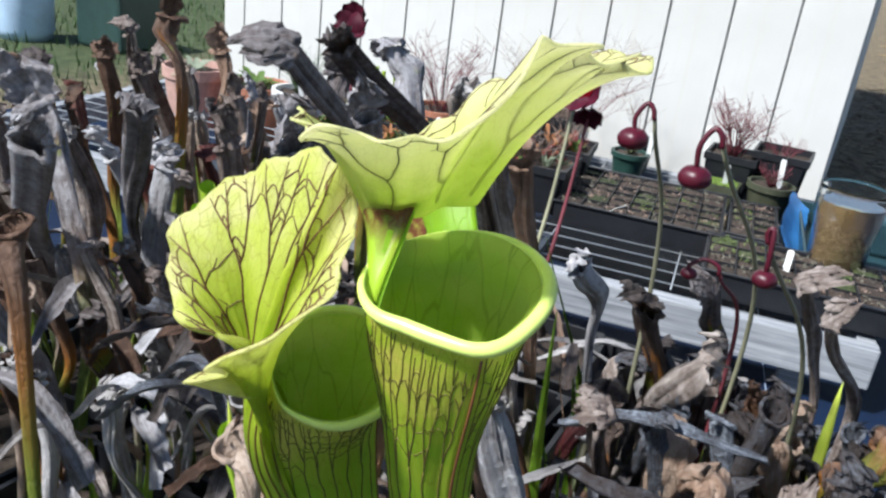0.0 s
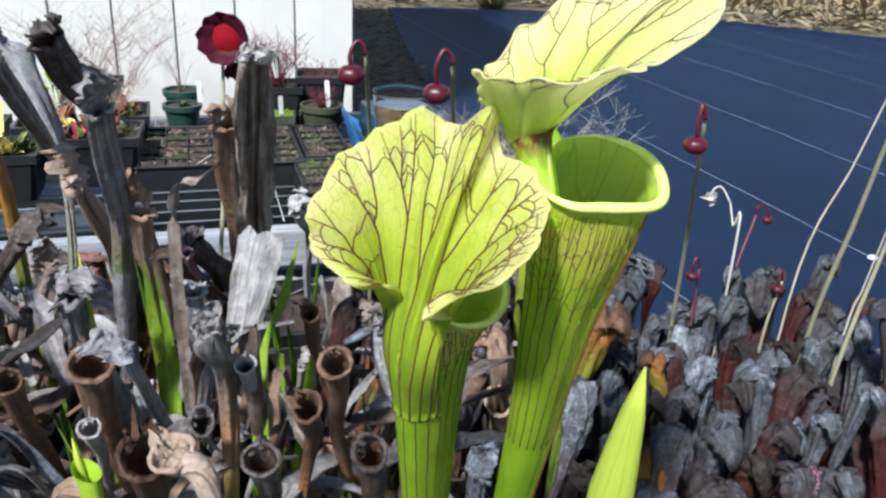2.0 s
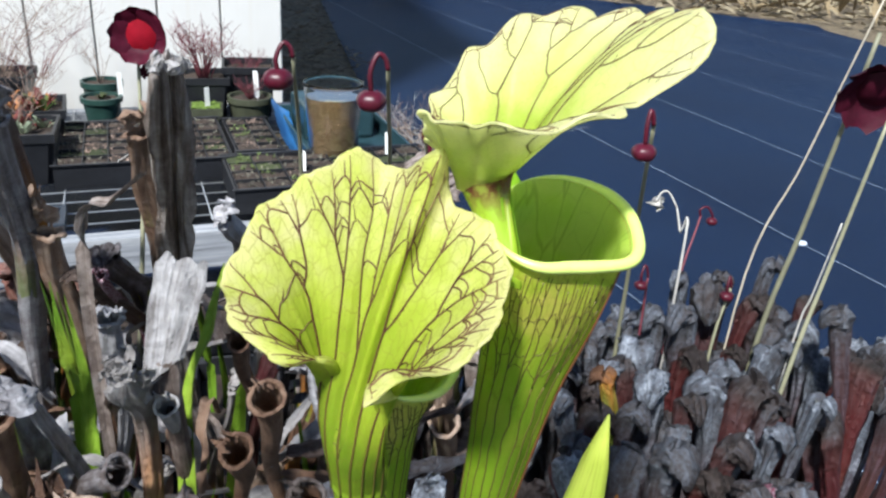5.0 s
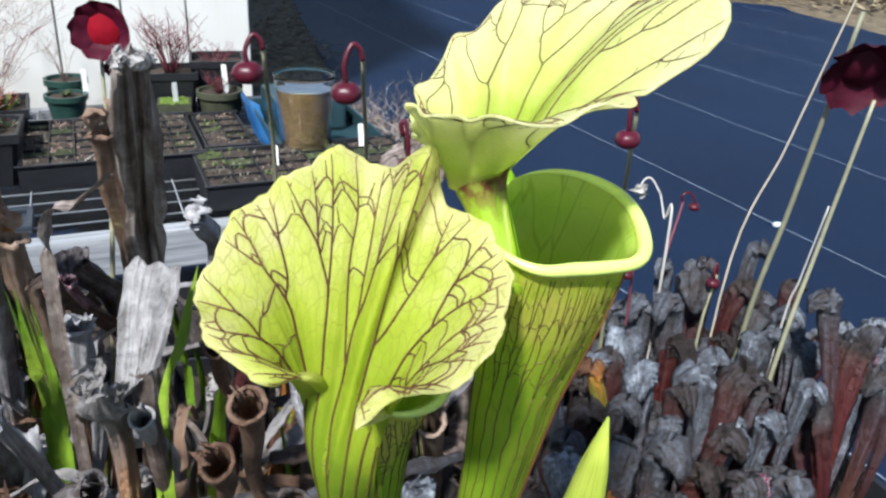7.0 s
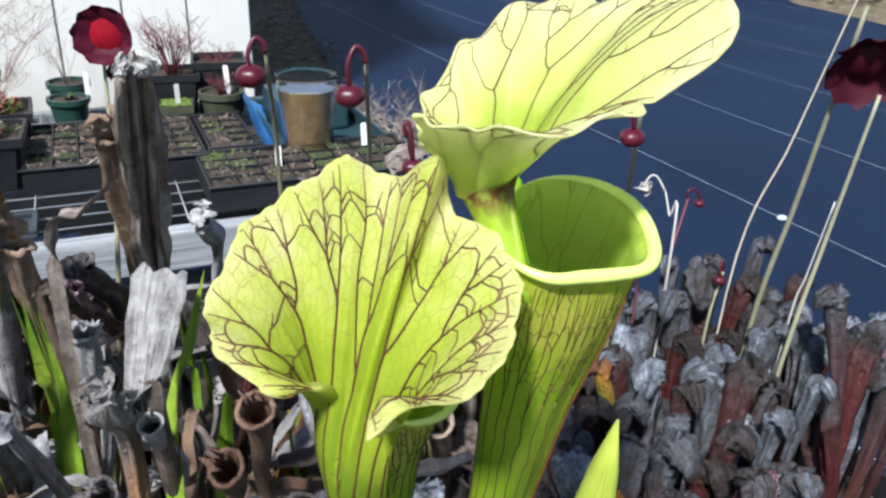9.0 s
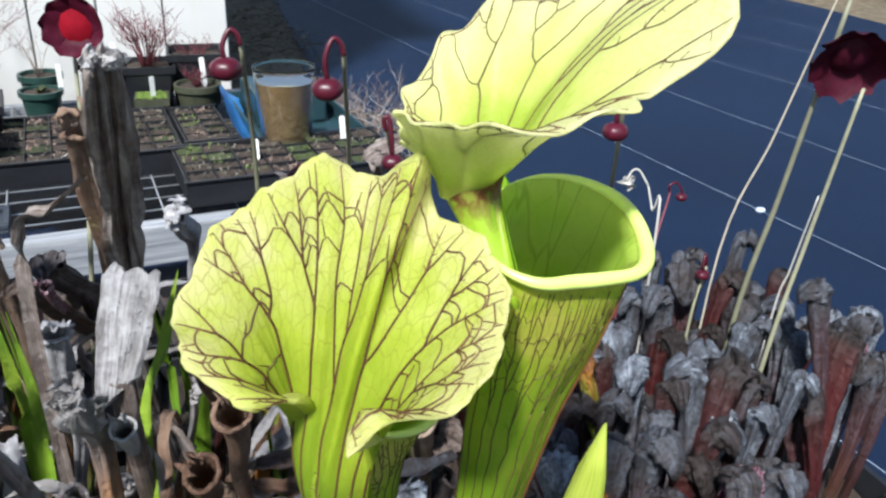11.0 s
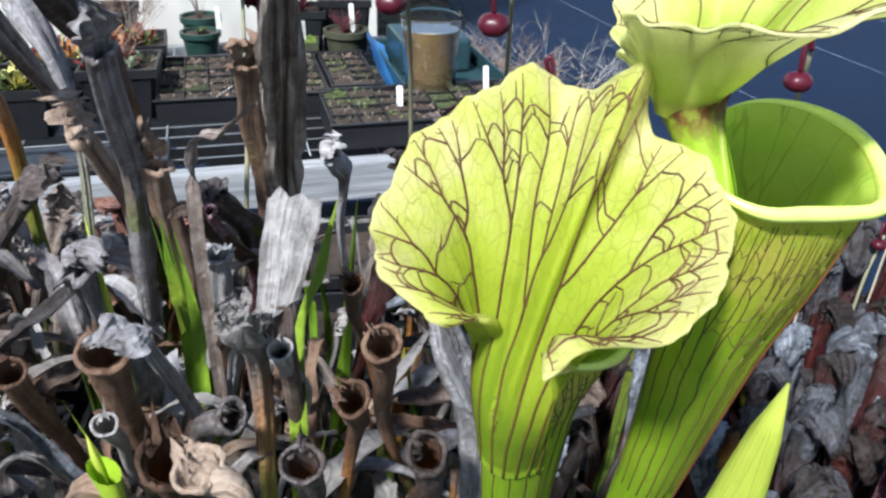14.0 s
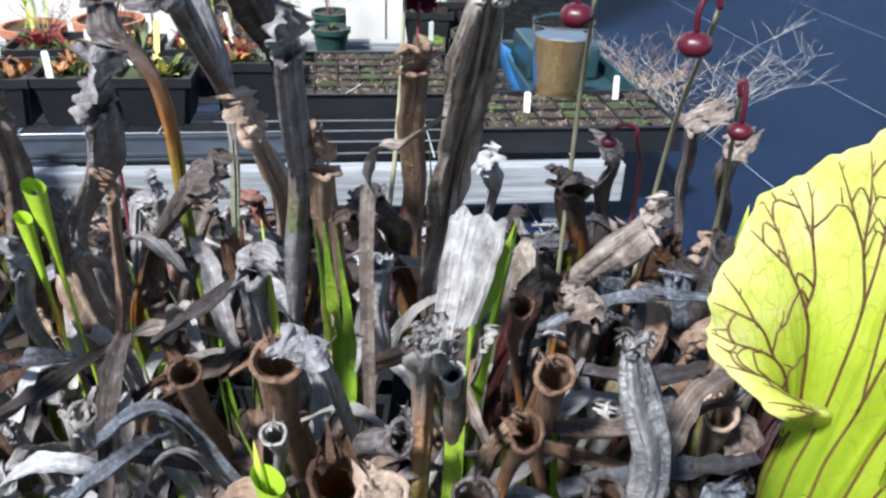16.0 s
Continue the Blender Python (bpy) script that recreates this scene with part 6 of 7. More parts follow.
def open_flower(s, o, at, facing, r, disc_mat=UMBRELLA_MAT):
    """A spent pitcher flower: five dark drooping sepals round a red umbrella."""
    facing = Vector(facing).normalized()
    a = facing.orthogonal().normalized()
    b = facing.cross(a)
    at = Vector(at) - o
    verts = [at + facing * r * 0.22]
    faces = []
    rings, segs = 5, 20
    for i in range(1, rings + 1):
        for j in range(segs):
            w = 2 * math.pi * j / segs
            q = i / rings
            rr = r * 0.62 * q * (1 + 0.04 * math.cos(5 * w))
            verts.append(at + facing * r * (0.22 - 0.22 * q * q) + (a * math.cos(w) + b * math.sin(w)) * rr)
    for j in range(segs):
        faces.append((0, 1 + j, 1 + (j + 1) % segs))
    faces += grid_faces(rings, segs, True, 1, True)
    mesh_object("umbrella", verts, faces, disc_mat, s)
    for k in range(5):
        w0 = 2 * math.pi * (k + 0.5) / 5
        d = a * math.cos(w0) + b * math.sin(w0)
        e = facing.cross(d)
        pv = []
        n, m = 8, 7
        for i in range(n):
            q = i / (n - 1)
            for j in range(m):
                u = j / (m - 1) * 2 - 1
                wd = r * 0.66 * math.sin(math.pi * (0.18 + 0.72 * q)) ** 0.7
                pv.append(at + d * r * (0.25 + 0.80 * q) + e * u * wd + facing * (r * (-0.10 + 0.16 * math.sin(q * 2.6) + 0.42 * q * q) + 0.22 * r * u * u * q - 0.15 * r * (k % 2) + 0.12 * r * noise.noise((q * 3, u * 2, k * 3.3))))
        mesh_object("sepal", pv + [p - facing * 0.001 for p in pv], grid_faces(n, m, False) + grid_faces(n, m, False, n * m, True), PETAL_MAT, s)


s, o = bare_stalk((-0.154, 0.962, 0.672), (-0.1655, 0.930, 0.46), 0.0026, STALK_MAT, "green stalk with an open dark red flower")
open_flower(s, o, (-0.149, 0.957, 0.698), (-0.15, -0.85, 0.15), 0.0265)
s, o = bare_stalk((-0.140, 0.975, 0.66), (-0.150, 0.935, 0.46), 0.0026, RED_TWIG, "reddish stalk with a withered dark red flower")
open_flower(s, o, (-0.140, 0.972, 0.665), (0.2, -0.6, -0.6), 0.016, PETAL_MAT)
s, o = bare_stalk((0.408, 0.591, 0.775), (0.3815, 0.610, 0.473), 0.0024, STALK_MAT, "tall green stalk with a dark red flower")
open_flower(s, o, (0.412, 0.582, 0.735), (-0.4, -0.8, -0.5), 0.028, PETAL_MAT)
bare_stalk((0.423, 0.612, 0.80), (0.393, 0.662, 0.52), 0.0010, STALK_PALE, "thin pale dry flower stalk")
bare_stalk((0.401, 0.552, 0.72), (0.383, 0.565, 0.478), 0.0019, STALK_MAT, "leaning green flower stalk")
bare_stalk((0.394, 0.561, 0.636), (0.394, 0.58, 0.50), 0.0009, PALE_STEM, "short bleached dry stalk")
s, o = bare_stalk((0.3226, 0.6793, 0.6048), (0.3245, 0.6593, 0.5646), 0.0012, PALE_STEM, "curled pale stalk with a dry pale flower head")
tube("hook", [q - o for q in curve_points([Vector((0.3226, 0.6793, 0.6048)), Vector((0.3166, 0.6868, 0.6167)), Vector((0.3104, 0.6886, 0.6165)), Vector((0.3044, 0.6863, 0.6082))], 12)], [0.0009] * 12, PALE_STEM, s, 6)
curl_v, curl_f = merged([hood_grid(Vector((0.3044, 0.6863, 0.6082)) - o, Vector((math.cos(k * 2.1), math.sin(k * 2.1), -0.6)).normalized(), Vector((0, -0.6, 0.8)), 0.004, 0.014, 0.005, 2.5, 3.0 + k, 6, 8)[:2] for k in range(4)])
mesh_object("dry_head", curl_v, curl_f, PALE_STEM, s)
s, o = bare_stalk((-0.50, 1.05, 0.70), (-0.49, 1.02, 0.45), 0.0026, RED_TWIG, "reddish stalk with a dark red flower")
open_flower(s, o, (-0.50, 1.05, 0.70), (-0.2, -0.8, 0.2), 0.026, PETAL_MAT)


# ---- bench things ----
def tray(u, v, lu, lv, z=0.172, height=0.055, cells=(6, 4), turn=0.0, label="black plastic plug tray of small soil-filled cells with seedlings"):
    """A black tray of square cells, each with its own block of soil and moss."""
    t = thing("seed_tray", (0, 0, 0), label, "seed tray", "seed trays")
    t.matrix_world = bench_pose(u, v, z, turn)
    bm = bmesh.new()
    box(bm, (0, 0, 0), (lu, lv, 0.004))
    for lo, hi in (((0, 0, 0.0045), (lu, 0.004, height)), ((0, lv - 0.004, 0.0045), (lu, lv, height)), ((0, 0.0045, 0.0045), (0.004, lv - 0.0045, height)), ((lu - 0.004, 0.0045, 0.0045), (lu, lv - 0.0045, height))):
        box(bm, lo, hi)
    for lo, hi in (((-0.006, -0.006, height + 0.0005), (lu + 0.006, 0.004, height + 0.004)), ((-0.006, lv - 0.004, height + 0.0005), (lu + 0.006, lv + 0.006, height + 0.004))):
        box(bm, lo, hi, 0.0012)
    part("shell", bm, BLACK_PLASTIC, t)
    cu, cv = (lu - 0.014) / cells[0], (lv - 0.014) / cells[1]
    hw = 0.0010
    for i in range(cells[0] + 1):
        x = 0.007 + i * cu
        bm = bmesh.new()
        box(bm, (x - hw, 0.007, 0.006), (x + hw, lv - 0.007, height + 0.003))
        part("cell_wall", bm, BLACK_PLASTIC, t)
    for j in range(cells[1] + 1):
        y = 0.007 + j * cv
        bm = bmesh.new()
        box(bm, (0.0075, y - hw, 0.006), (lu - 0.0075, y + hw, height + 0.0022))
        part("cell_wall", bm, BLACK_PLASTIC, t)
    for i in range(cells[0]):
        for j in range(cells[1]):
            n = 7
            verts = []
            sd_ = rng.uniform(0, 90)
            zc = height - rng.uniform(0.001, 0.008)
            for a in range(n):
                for b in range(n):
                    x, y = a / (n - 1), b / (n - 1)
                    mound = 0.006 * math.sin(math.pi * x) * math.sin(math.pi * y)
                    verts.append((0.007 + (i + x) * cu, 0.007 + (j + y) * cv, zc + mound + 0.004 * noise.noise((x * 4 + sd_, y * 4, sd_))))
            mesh_object("soil", verts, grid_faces(n, n, False, flip=True), SOIL_MAT if rng.random() < 0.8 else MOSS_MAT, t)
            # seedlings, grit and bits of dead leaf on the soil
            leaves, grit = [], []
            for _ in range(rng.randint(5, 12)):
                c = Vector((0.007 + (i + rng.uniform(0.1, 0.9)) * cu, 0.007 + (j + rng.uniform(0.1, 0.9)) * cv, zc + 0.003))
                for _ in range(rng.randint(2, 5)):
                    a = rng.uniform(0, 2 * math.pi)
                    d = Vector((math.cos(a), math.sin(a), 0))
                    e = Vector((-d.y, d.x, 0))
                    l = rng.uniform(0.004, 0.010)
                    h = Vector((0, 0, rng.uniform(0.2, 1.2) * l))
                    leaves.append(([c, c + d * l * 0.5 + e * 0.0016 + h * 0.6, c + d * l + h, c + d * l * 0.5 - e * 0.0016 + h * 0.6], [(0, 1, 2, 3)]))
            v_, f_ = merged(leaves)
            tagged(mesh_object("sprout", v_, f_, rng.choice([SEEDLING_MAT, GRIT_MAT, GRIT_MAT, DRY_TWIG]), t), kind="stuff")
    return t


long_tray = thing("drip_tray", bench_point(-0.62, 0.048, 0.166), "long shallow dark grey plastic tray on the bench", "tray")
long_tray.rotation_euler = (0, 0, BENCH)
bm = bmesh.new()
box(bm, (0, 0, 0), (0.98, 0.11, 0.010), 0.003)
for lo, hi in (((0, 0, 0.0105), (0.98, 0.012, 0.020)), ((0, 0.098, 0.0105), (0.98, 0.11, 0.020)), ((0, 0.0125, 0.0105), (0.012, 0.0975, 0.020)), ((0.968, 0.0125, 0.0105), (0.98, 0.0975, 0.020))):
    box(bm, lo, hi, 0.002)
part("body", bm, simple("slate_plastic", (0.035, 0.045, 0.06), 0.4, 0.4, 30, 0.15, 0.0006), long_tray)
tray(0.70, 0.055, 0.50, 0.25, cells=(8, 4))
tray(0.33, 0.29, 0.40, 0.36, cells=(7, 6))
tray(0.74, 0.33, 0.12, 0.30, cells=(2, 5))
tray(0.17, 0.34, 0.15, 0.40, cells=(2, 6))


def round_pot(at, r, h, mat, label, soil_mat=SOIL_MAT, lip=0.005, group="plant pots", wide=0.78):
    t = thing("plant_pot", at, label, "plant pot", group)
    prof = [(r * wide, 0.0), (r * (wide + 0.9 * (1 - wide)), h * 0.82), (r + lip, h * 0.83), (r + lip, h), (r - 0.003, h), (r * wide - 0.003, 0.008)]
    v, f = lathe(prof, 36)
    mesh_object("pot", v, f, mat, t, smooth=False)
    soil_mesh(r * 0.95, r * 0.95, h * 0.90, t, soil_mat, at[0] * 9, 0.006, 12, True)
    return t


def twigs(parent, at, n, spread, height, mat, thick=0.0012, forks=3, name="bush"):
    """A tangle of thin branching stems."""
    bits = []
    for _ in range(n):
        a = rng.uniform(0, 2 * math.pi)
        p = Vector(at) + Vector((math.cos(a), math.sin(a), 0)) * spread * 0.25 * rng.random()
        d = Vector((math.cos(a) * spread, math.sin(a) * spread, height * rng.uniform(0.6, 1.1)))
        pts = [p, p + d * 0.35 + Vector((0, 0, 0.1 * height)), p + d * 0.7 + Vector((rng.uniform(-1, 1), rng.uniform(-1, 1), 0)) * spread * 0.2, p + d + Vector((rng.uniform(-1, 1), rng.uniform(-1, 1), 0)) * spread * 0.3]
        line = curve_points(pts, 9)
        bits.append(tube_data(line, [thick * (1 - 0.085 * i) for i in range(9)], 5)[:2])
        for _ in range(forks):
            k = rng.randint(3, 7)
            b = Vector((rng.uniform(-1, 1), rng.uniform(-1, 1), rng.uniform(0.2, 1.0))).normalized() * height * rng.uniform(0.15, 0.35)
            q = line[k]
            bits.append(tube_data([q, q + b * 0.5 + Vector((0, 0, 0.003)), q + b], [thick * 0.6, thick * 0.5, thick * 0.25], 4)[:2])
    v, f = merged(bits)
    return mesh_object(name, v, f, mat, parent)


def rosette(parent, at, n, size, mats, rise=0.8, name="leaf_tuft"):
    """A tuft of small pointed, cupped leaves."""
    bits = []
    for _ in range(n):
        a = rng.uniform(0, 2 * math.pi)
        d = Vector((math.cos(a), math.sin(a), 0))
        e = Vector((-d.y, d.x, 0))
        l = size * rng.uniform(0.6, 1.2)
        c = Vector(at) + d * size * 0.3 * rng.random()
        h = Vector((0, 0, l * rise * rng.uniform(0.3, 1.3)))
        w = l * rng.uniform(0.12, 0.22)
        pts = []
        for s in (0.0, 0.35, 0.7, 1.0):
            m = c + d * l * s * 0.8 + h * math.sin(s * 1.5)
            ww = w * math.sin(math.pi * (0.12 + 0.80 * s))
            pts += [m - e * ww + Vector((0, 0, ww * 0.4)), m, m + e * ww + Vector((0, 0, ww * 0.4))]
        bits.append((pts, grid_faces(4, 3, False)))
    v, f = merged(bits)
    return mesh_object(name, v, f, mats, parent)


def plant_tag(at, turn, lean, w=0.014, h=0.085, mat=TAG_MAT, bury=0.035, writing=True):
    t = thing("plant_tag", at, "white plastic plant tag pushed into the soil" if mat is TAG_MAT else "yellowed plastic plant tag pushed into the soil", "plant tag", "plant tags")
    t.rotation_euler = (radians(lean), radians(rng.uniform(-6, 6)), radians(turn))
    bm = bmesh.new()
    vs = [(-w / 2, -bury + 0.01), (0, -bury), (w / 2, -bury + 0.01), (w / 2, h - bury - 0.003), (w / 2 - 0.003, h - bury), (-w / 2 + 0.003, h - bury), (-w / 2, h - bury - 0.003)]
    face = bm.faces.new([bm.verts.new((x, 0, z)) for x, z in vs])
    r = bmesh.ops.extrude_face_region(bm, geom=[face])
    bmesh.ops.translate(bm, verts=[g for g in r["geom"] if isinstance(g, bmesh.types.BMVert)], vec=(0, 0.0009, 0))
    bmesh.ops.recalc_face_normals(bm, faces=bm.faces)
    part("blade", bm, mat, t)
    return t


# round pots along the back of the bench
green_pot = round_pot((-0.44, 2.50, 0.17), 0.052, 0.085, GREEN_PLASTIC, "dark green round plastic pot of moss")
rosette(green_pot, (0, 0, 0.078), 30, 0.02, MOSS_MAT, 0.6, "moss")
green_pot2 = round_pot((-0.455, 2.63, 0.17), 0.055, 0.10, GREEN_PLASTIC, "dark green round pot with thin dry stems")
twigs(green_pot2, (0, 0, 0.09), 10, 0.06, 0.14, DRY_TWIG, 0.0008)
purple_pot = thing("plant_pot", (-0.16, 2.60, 0.17), "black square pot with a bushy red-purple twiggy plant", "plant pot", "plant pots")
square_pot_mesh("pot", 0.07, 0.13, parent=purple_pot)
soil_mesh(0.064, 0.064, 0.115, purple_pot)
twigs(purple_pot, (0, 0, 0.11), 44, 0.075, 0.17, RED_TWIG, 0.0013, 5)
moss_pot = thing("plant_pot", (-0.155, 2.47, 0.17), "small square pot filled with bright green moss", "plant pot", "plant pots")
square_pot_mesh("pot", 0.042, 0.065, parent=moss_pot, mat=OLIVE_PLASTIC)
soil_mesh(0.040, 0.040, 0.066, moss_pot, simple("bright_moss", (0.10, 0.16, 0.02), 0.8, 0.4, 300, 0.6, 0.003), 2.0, 0.01)
tag_pot = round_pot((-0.03, 2.47, 0.17), 0.060, 0.095, OLIVE_PLASTIC, "brownish round plastic pot with red-brown growth")
twigs(tag_pot, (0, 0, 0.085), 30, 0.035, 0.06, RED_TWIG, 0.0011, 3)
black_pot = thing("plant_pot", (-0.03, 2.64, 0.17), "large black square plant pot", "plant pot", "plant pots")
square_pot_mesh("pot", 0.075, 0.155, parent=black_pot)
soil_mesh(0.069, 0.069, 0.135, black_pot)
twigs(black_pot, (0, 0, 0.12), 22, 0.05, 0.07, RED_TWIG, 0.0012, 3)

# large black square pots of mixed plants farther along
for k, (x, y, h, label, mats) in enumerate((
        (-0.56, 2.06, 0.125, "black square pot of orange and red dried rosettes", (ORANGE_LEAF, RED_LEAF, DEAD_PALE)),
        (-0.76, 1.95, 0.115, "black square pot of small green and yellow plants", (SEEDLING_MAT, TAG_YELLOW, MOSS_MAT)),
        (-0.93, 1.93, 0.115, "black square pot of low green rosettes", (SEEDLING_MAT, SEEDLING_MAT, ORANGE_LEAF)),
        (-1.10, 1.90, 0.115, "black square pot with dry stems", (DEAD_PALE, ORANGE_LEAF, SEEDLING_MAT)),
        (-0.70, 2.16, 0.125, "black square pot of red and yellow pitchers", (RED_LEAF, ORANGE_LEAF, TAG_YELLOW)),
        (-0.90, 2.13, 0.12, "black square pot of green moss and rosettes", (SEEDLING_MAT, MOSS_MAT, ORANGE_LEAF)),
        (-0.58, 2.28, 0.12, "black square pot of orange dried leaves", (ORANGE_LEAF, DEAD_PALE, RED_LEAF)),
        (-1.08, 2.12, 0.12, "black square pot of red twiggy growth", (RED_LEAF, RED_LEAF, DEAD_PALE)))):
    p = thing("plant_pot", (x, y, 0.17), label, "plant pot", "plant pots")
    p.rotation_euler = (0, 0, BENCH + rng.uniform(-0.05, 0.05))
    square_pot_mesh("pot", 0.083, h, parent=p)
    soil_mesh(0.076, 0.076, h - 0.015, p, MOSS_MAT if k in (1, 2, 5) else SOIL_MAT)
    for i in range(11):
        at = (rng.uniform(-0.06, 0.06), rng.uniform(-0.06, 0.06), h - 0.016)
        rosette(p, at, 12, rng.uniform(0.022, 0.045), rng.choice(mats), 0.9, "rosette")
    if k in (0, 4, 6, 7):
        twigs(p, (0, 0, h - 0.01), 16, 0.07, 0.12, RED_TWIG if k == 7 else DRY_TWIG, 0.0009, 3)
    if k == 4:
        for q in range(4):
            a = Vector((rng.uniform(-0.05, 0.05), rng.uniform(-0.05, 0.05), h - 0.02))
            young_pitcher(p, a, a + Vector((rng.uniform(-0.02, 0.02), 0, rng.uniform(0.10, 0.17))), 0.008, True)

# tall dry stems against the shed
stems_pot = thing("plant_pot", (-0.72, 2.60, 0.17), "black pot of fine dry reddish stems", "plant pot", "plant pots")
square_pot_mesh("pot", 0.08, 0.13, parent=stems_pot)
soil_mesh(0.072, 0.072, 0.115, stems_pot)
twigs(stems_pot, (0, 0, 0.11), 46, 0.22, 0.26, DRY_TWIG, 0.0008, 5)
twigs(stems_pot, (0.1, 0, 0.11), 30, 0.20, 0.20, RED_TWIG, 0.0007, 4)

# white bowl and terracotta pots
white_pot = round_pot((-1.36, 2.10, 0.16), 0.082, 0.15, WHITE_PLASTIC, "round white plastic pot of fine grass", lip=0.007)
twigs(white_pot, (0, 0, 0.13), 80, 0.07, 0.15, GRASS_MAT, 0.0009, 0, "grass")
tc1 = round_pot((-1.80, 2.12, 0.10), 0.10, 0.20, TERRACOTTA_PALE, "weathered pale terracotta pot")
tc2 = round_pot((-1.58, 2.16, 0.10), 0.10, 0.18, TERRACOTTA, "reddish terracotta pot with dry pale leaves", lip=0.01)
rosette(tc2, (0, 0, 0.165), 40, 0.07, DEAD_PALE, 0.5)
rosette(tc1, (0, 0, 0.18), 30, 0.06, DEAD_PALE, 0.5)
tc3 = round_pot((-1.20, 2.30, 0.16), 0.075, 0.12, TERRACOTTA, "orange terracotta pot of yellow-green pitchers", lip=0.008)
for q in range(9):
    a = Vector((rng.uniform(-0.05, 0.05), rng.uniform(-0.05, 0.05), 0.10))
    young_pitcher(tc3, a, a + Vector((rng.uniform(-0.03, 0.03), rng.uniform(-0.02, 0.02), rng.uniform(0.08, 0.16))), 0.009, True)
tc4 = round_pot((-1.02, 2.36, 0.16), 0.085, 0.13, TERRACOTTA, "terracotta pot of dry red stems", lip=0.008)
twigs(tc4, (0, 0, 0.11), 40, 0.12, 0.22, RED_TWIG, 0.0012, 4)

# tags
for x, y, z, turn, lean, mat in ((0.298, 2.012, 0.235, 10, -8, TAG_MAT), (0.079, 1.905, 0.222, -10, -10, TAG_MAT), (-0.39, 2.52, 0.27, 5, 5, TAG_MAT), (-0.012, 2.46, 0.29, -8, 4, TAG_MAT),
                                 (-0.97, 1.87, 0.285, 25, -20, TAG_MAT), (-0.94, 2.02, 0.30, 10, 8, TAG_MAT), (-0.84, 2.0, 0.30, -8, -5, TAG_MAT), (-0.80, 2.08, 0.31, 10, -15, TAG_YELLOW),
                                 (-0.64, 2.15, 0.32, -20, 12, TAG_MAT), (-0.70, 2.2, 0.32, 14, 0, TAG_MAT), (-0.15, 2.455, 0.245, 20, 10, TAG_MAT), (-0.25, 2.64, 0.30, 0, 0, TAG_MAT),
                                 (-0.335, 1.985, 0.23, 60, 55, TAG_MAT), (-1.12, 1.95, 0.285, 0, -4, TAG_MAT), (-1.30, 2.02, 0.30, 20, 10, TAG_MAT), (-1.15, 2.2, 0.30, -20, 6, TAG_YELLOW)):
    plant_tag((x, y, z), turn, lean, mat=mat)

# tub of brown water in its tray
GLASSY, gnt, gb = material("clear_plastic")
gb.inputs["Transmission Weight"].default_value = 1.0
gb.inputs["Roughness"].default_value = 0.12
gb.inputs["IOR"].default_value = 1.2
gb.inputs["Base Color"].default_value = (0.95, 0.97, 0.97, 1)
wire(gnt, ramp(gnt, noise_at(gnt, coords(gnt), 60, 4), [(0.4, (0.0,) * 3), (0.75, (0.08,) * 3)]), gb.inputs["Roughness"])
WATER, wnt, wb = material("brown_water")
wire(wnt, ramp(wnt, noise_at(wnt, coords(wnt, "Object", (1, 1, 3)), 18, 4), [(0.3, (0.055, 0.036, 0.017)), (0.7, (0.11, 0.073, 0.036))]), wb.inputs["Base Color"])
wb.inputs["Roughness"].default_value = 0.03
wb.inputs["Specular IOR Level"].default_value = 1.0
wb.inputs["IOR"].default_value = 1.9
wb.inputs["Coat Weight"].default_value = 1.0
tub = thing("water_tub", (0.168, 2.075, 0.185), "clear plastic tub of brown water standing in a dark tray", "tub")
TR, TH = 0.0745, 0.212
v, f = lathe([(TR * 0.80, 0.0), (TR * 0.97, TH - 0.012), (TR * 0.995, TH - 0.008), (TR, TH), (TR - 0.002, TH), (TR * 0.97 - 0.002, TH - 0.012), (TR * 0.80 - 0.002, 0.003)], 48)
mesh_object("wall", v, f, GLASSY, tub).visible_shadow = False
v, f = lathe([(0.0001, 0.004), (TR * 0.80 - 0.0026, 0.004), (TR * 0.945 - 0.0026, TH - 0.034), (0.0001, TH - 0.034)], 48)
mesh_object("water", v, f, WATER, tub, smooth=False)
sub = thing("tub_tray", (0.195, 2.33, 0.172), "shallow dark teal plastic tray under the tub", "tray")
sub.rotation_euler = (0, 0, BENCH)
bm = bmesh.new()
box(bm, (-0.125, -0.33, 0.0), (0.155, 0.22, 0.006))
for lo, hi in (((-0.125, -0.33, 0.0065), (-0.117, 0.22, 0.05)), ((0.147, -0.33, 0.0065), (0.155, 0.22, 0.05)), ((-0.1165, -0.33, 0.0065), (0.1465, -0.322, 0.05)), ((-0.1165, 0.212, 0.0065), (0.1465, 0.22, 0.05))):
    box(bm, lo, hi, 0.002)
part("shell", bm, TEAL_PLASTIC, sub)
bm = bmesh.new()
box(bm, (-0.085, -0.02, 0.0075), (0.115, 0.19, 0.10), 0.01)
part("block", bm, TEAL_PLASTIC, sub)
blue = thing("blue_strip", (0.066, 2.29, 0.232), "torn bright blue plastic sheet hanging over the tray edge", "plastic sheet")
vv = []
for i in range(14):
    for j in range(6):
        q, w = i / 13, j / 5
        vv.append((-0.03 + 0.055 * w - 0.01 * q + 0.004 * noise.noise((q * 6, w * 3, 0)), -0.20 + 0.40 * q, 0.03 * (1 - w) ** 2 - 0.02 * w + 0.008 * noise.noise((q * 5, w * 2, 4)) - 0.035 * (1 - q) * w))
mesh_object("sheet", vv + [(x + 0.001, y, z - 0.0012) for x, y, z in vv], grid_faces(14, 6, False) + grid_faces(14, 6, False, 84, True), BLUE_PLASTIC, blue)

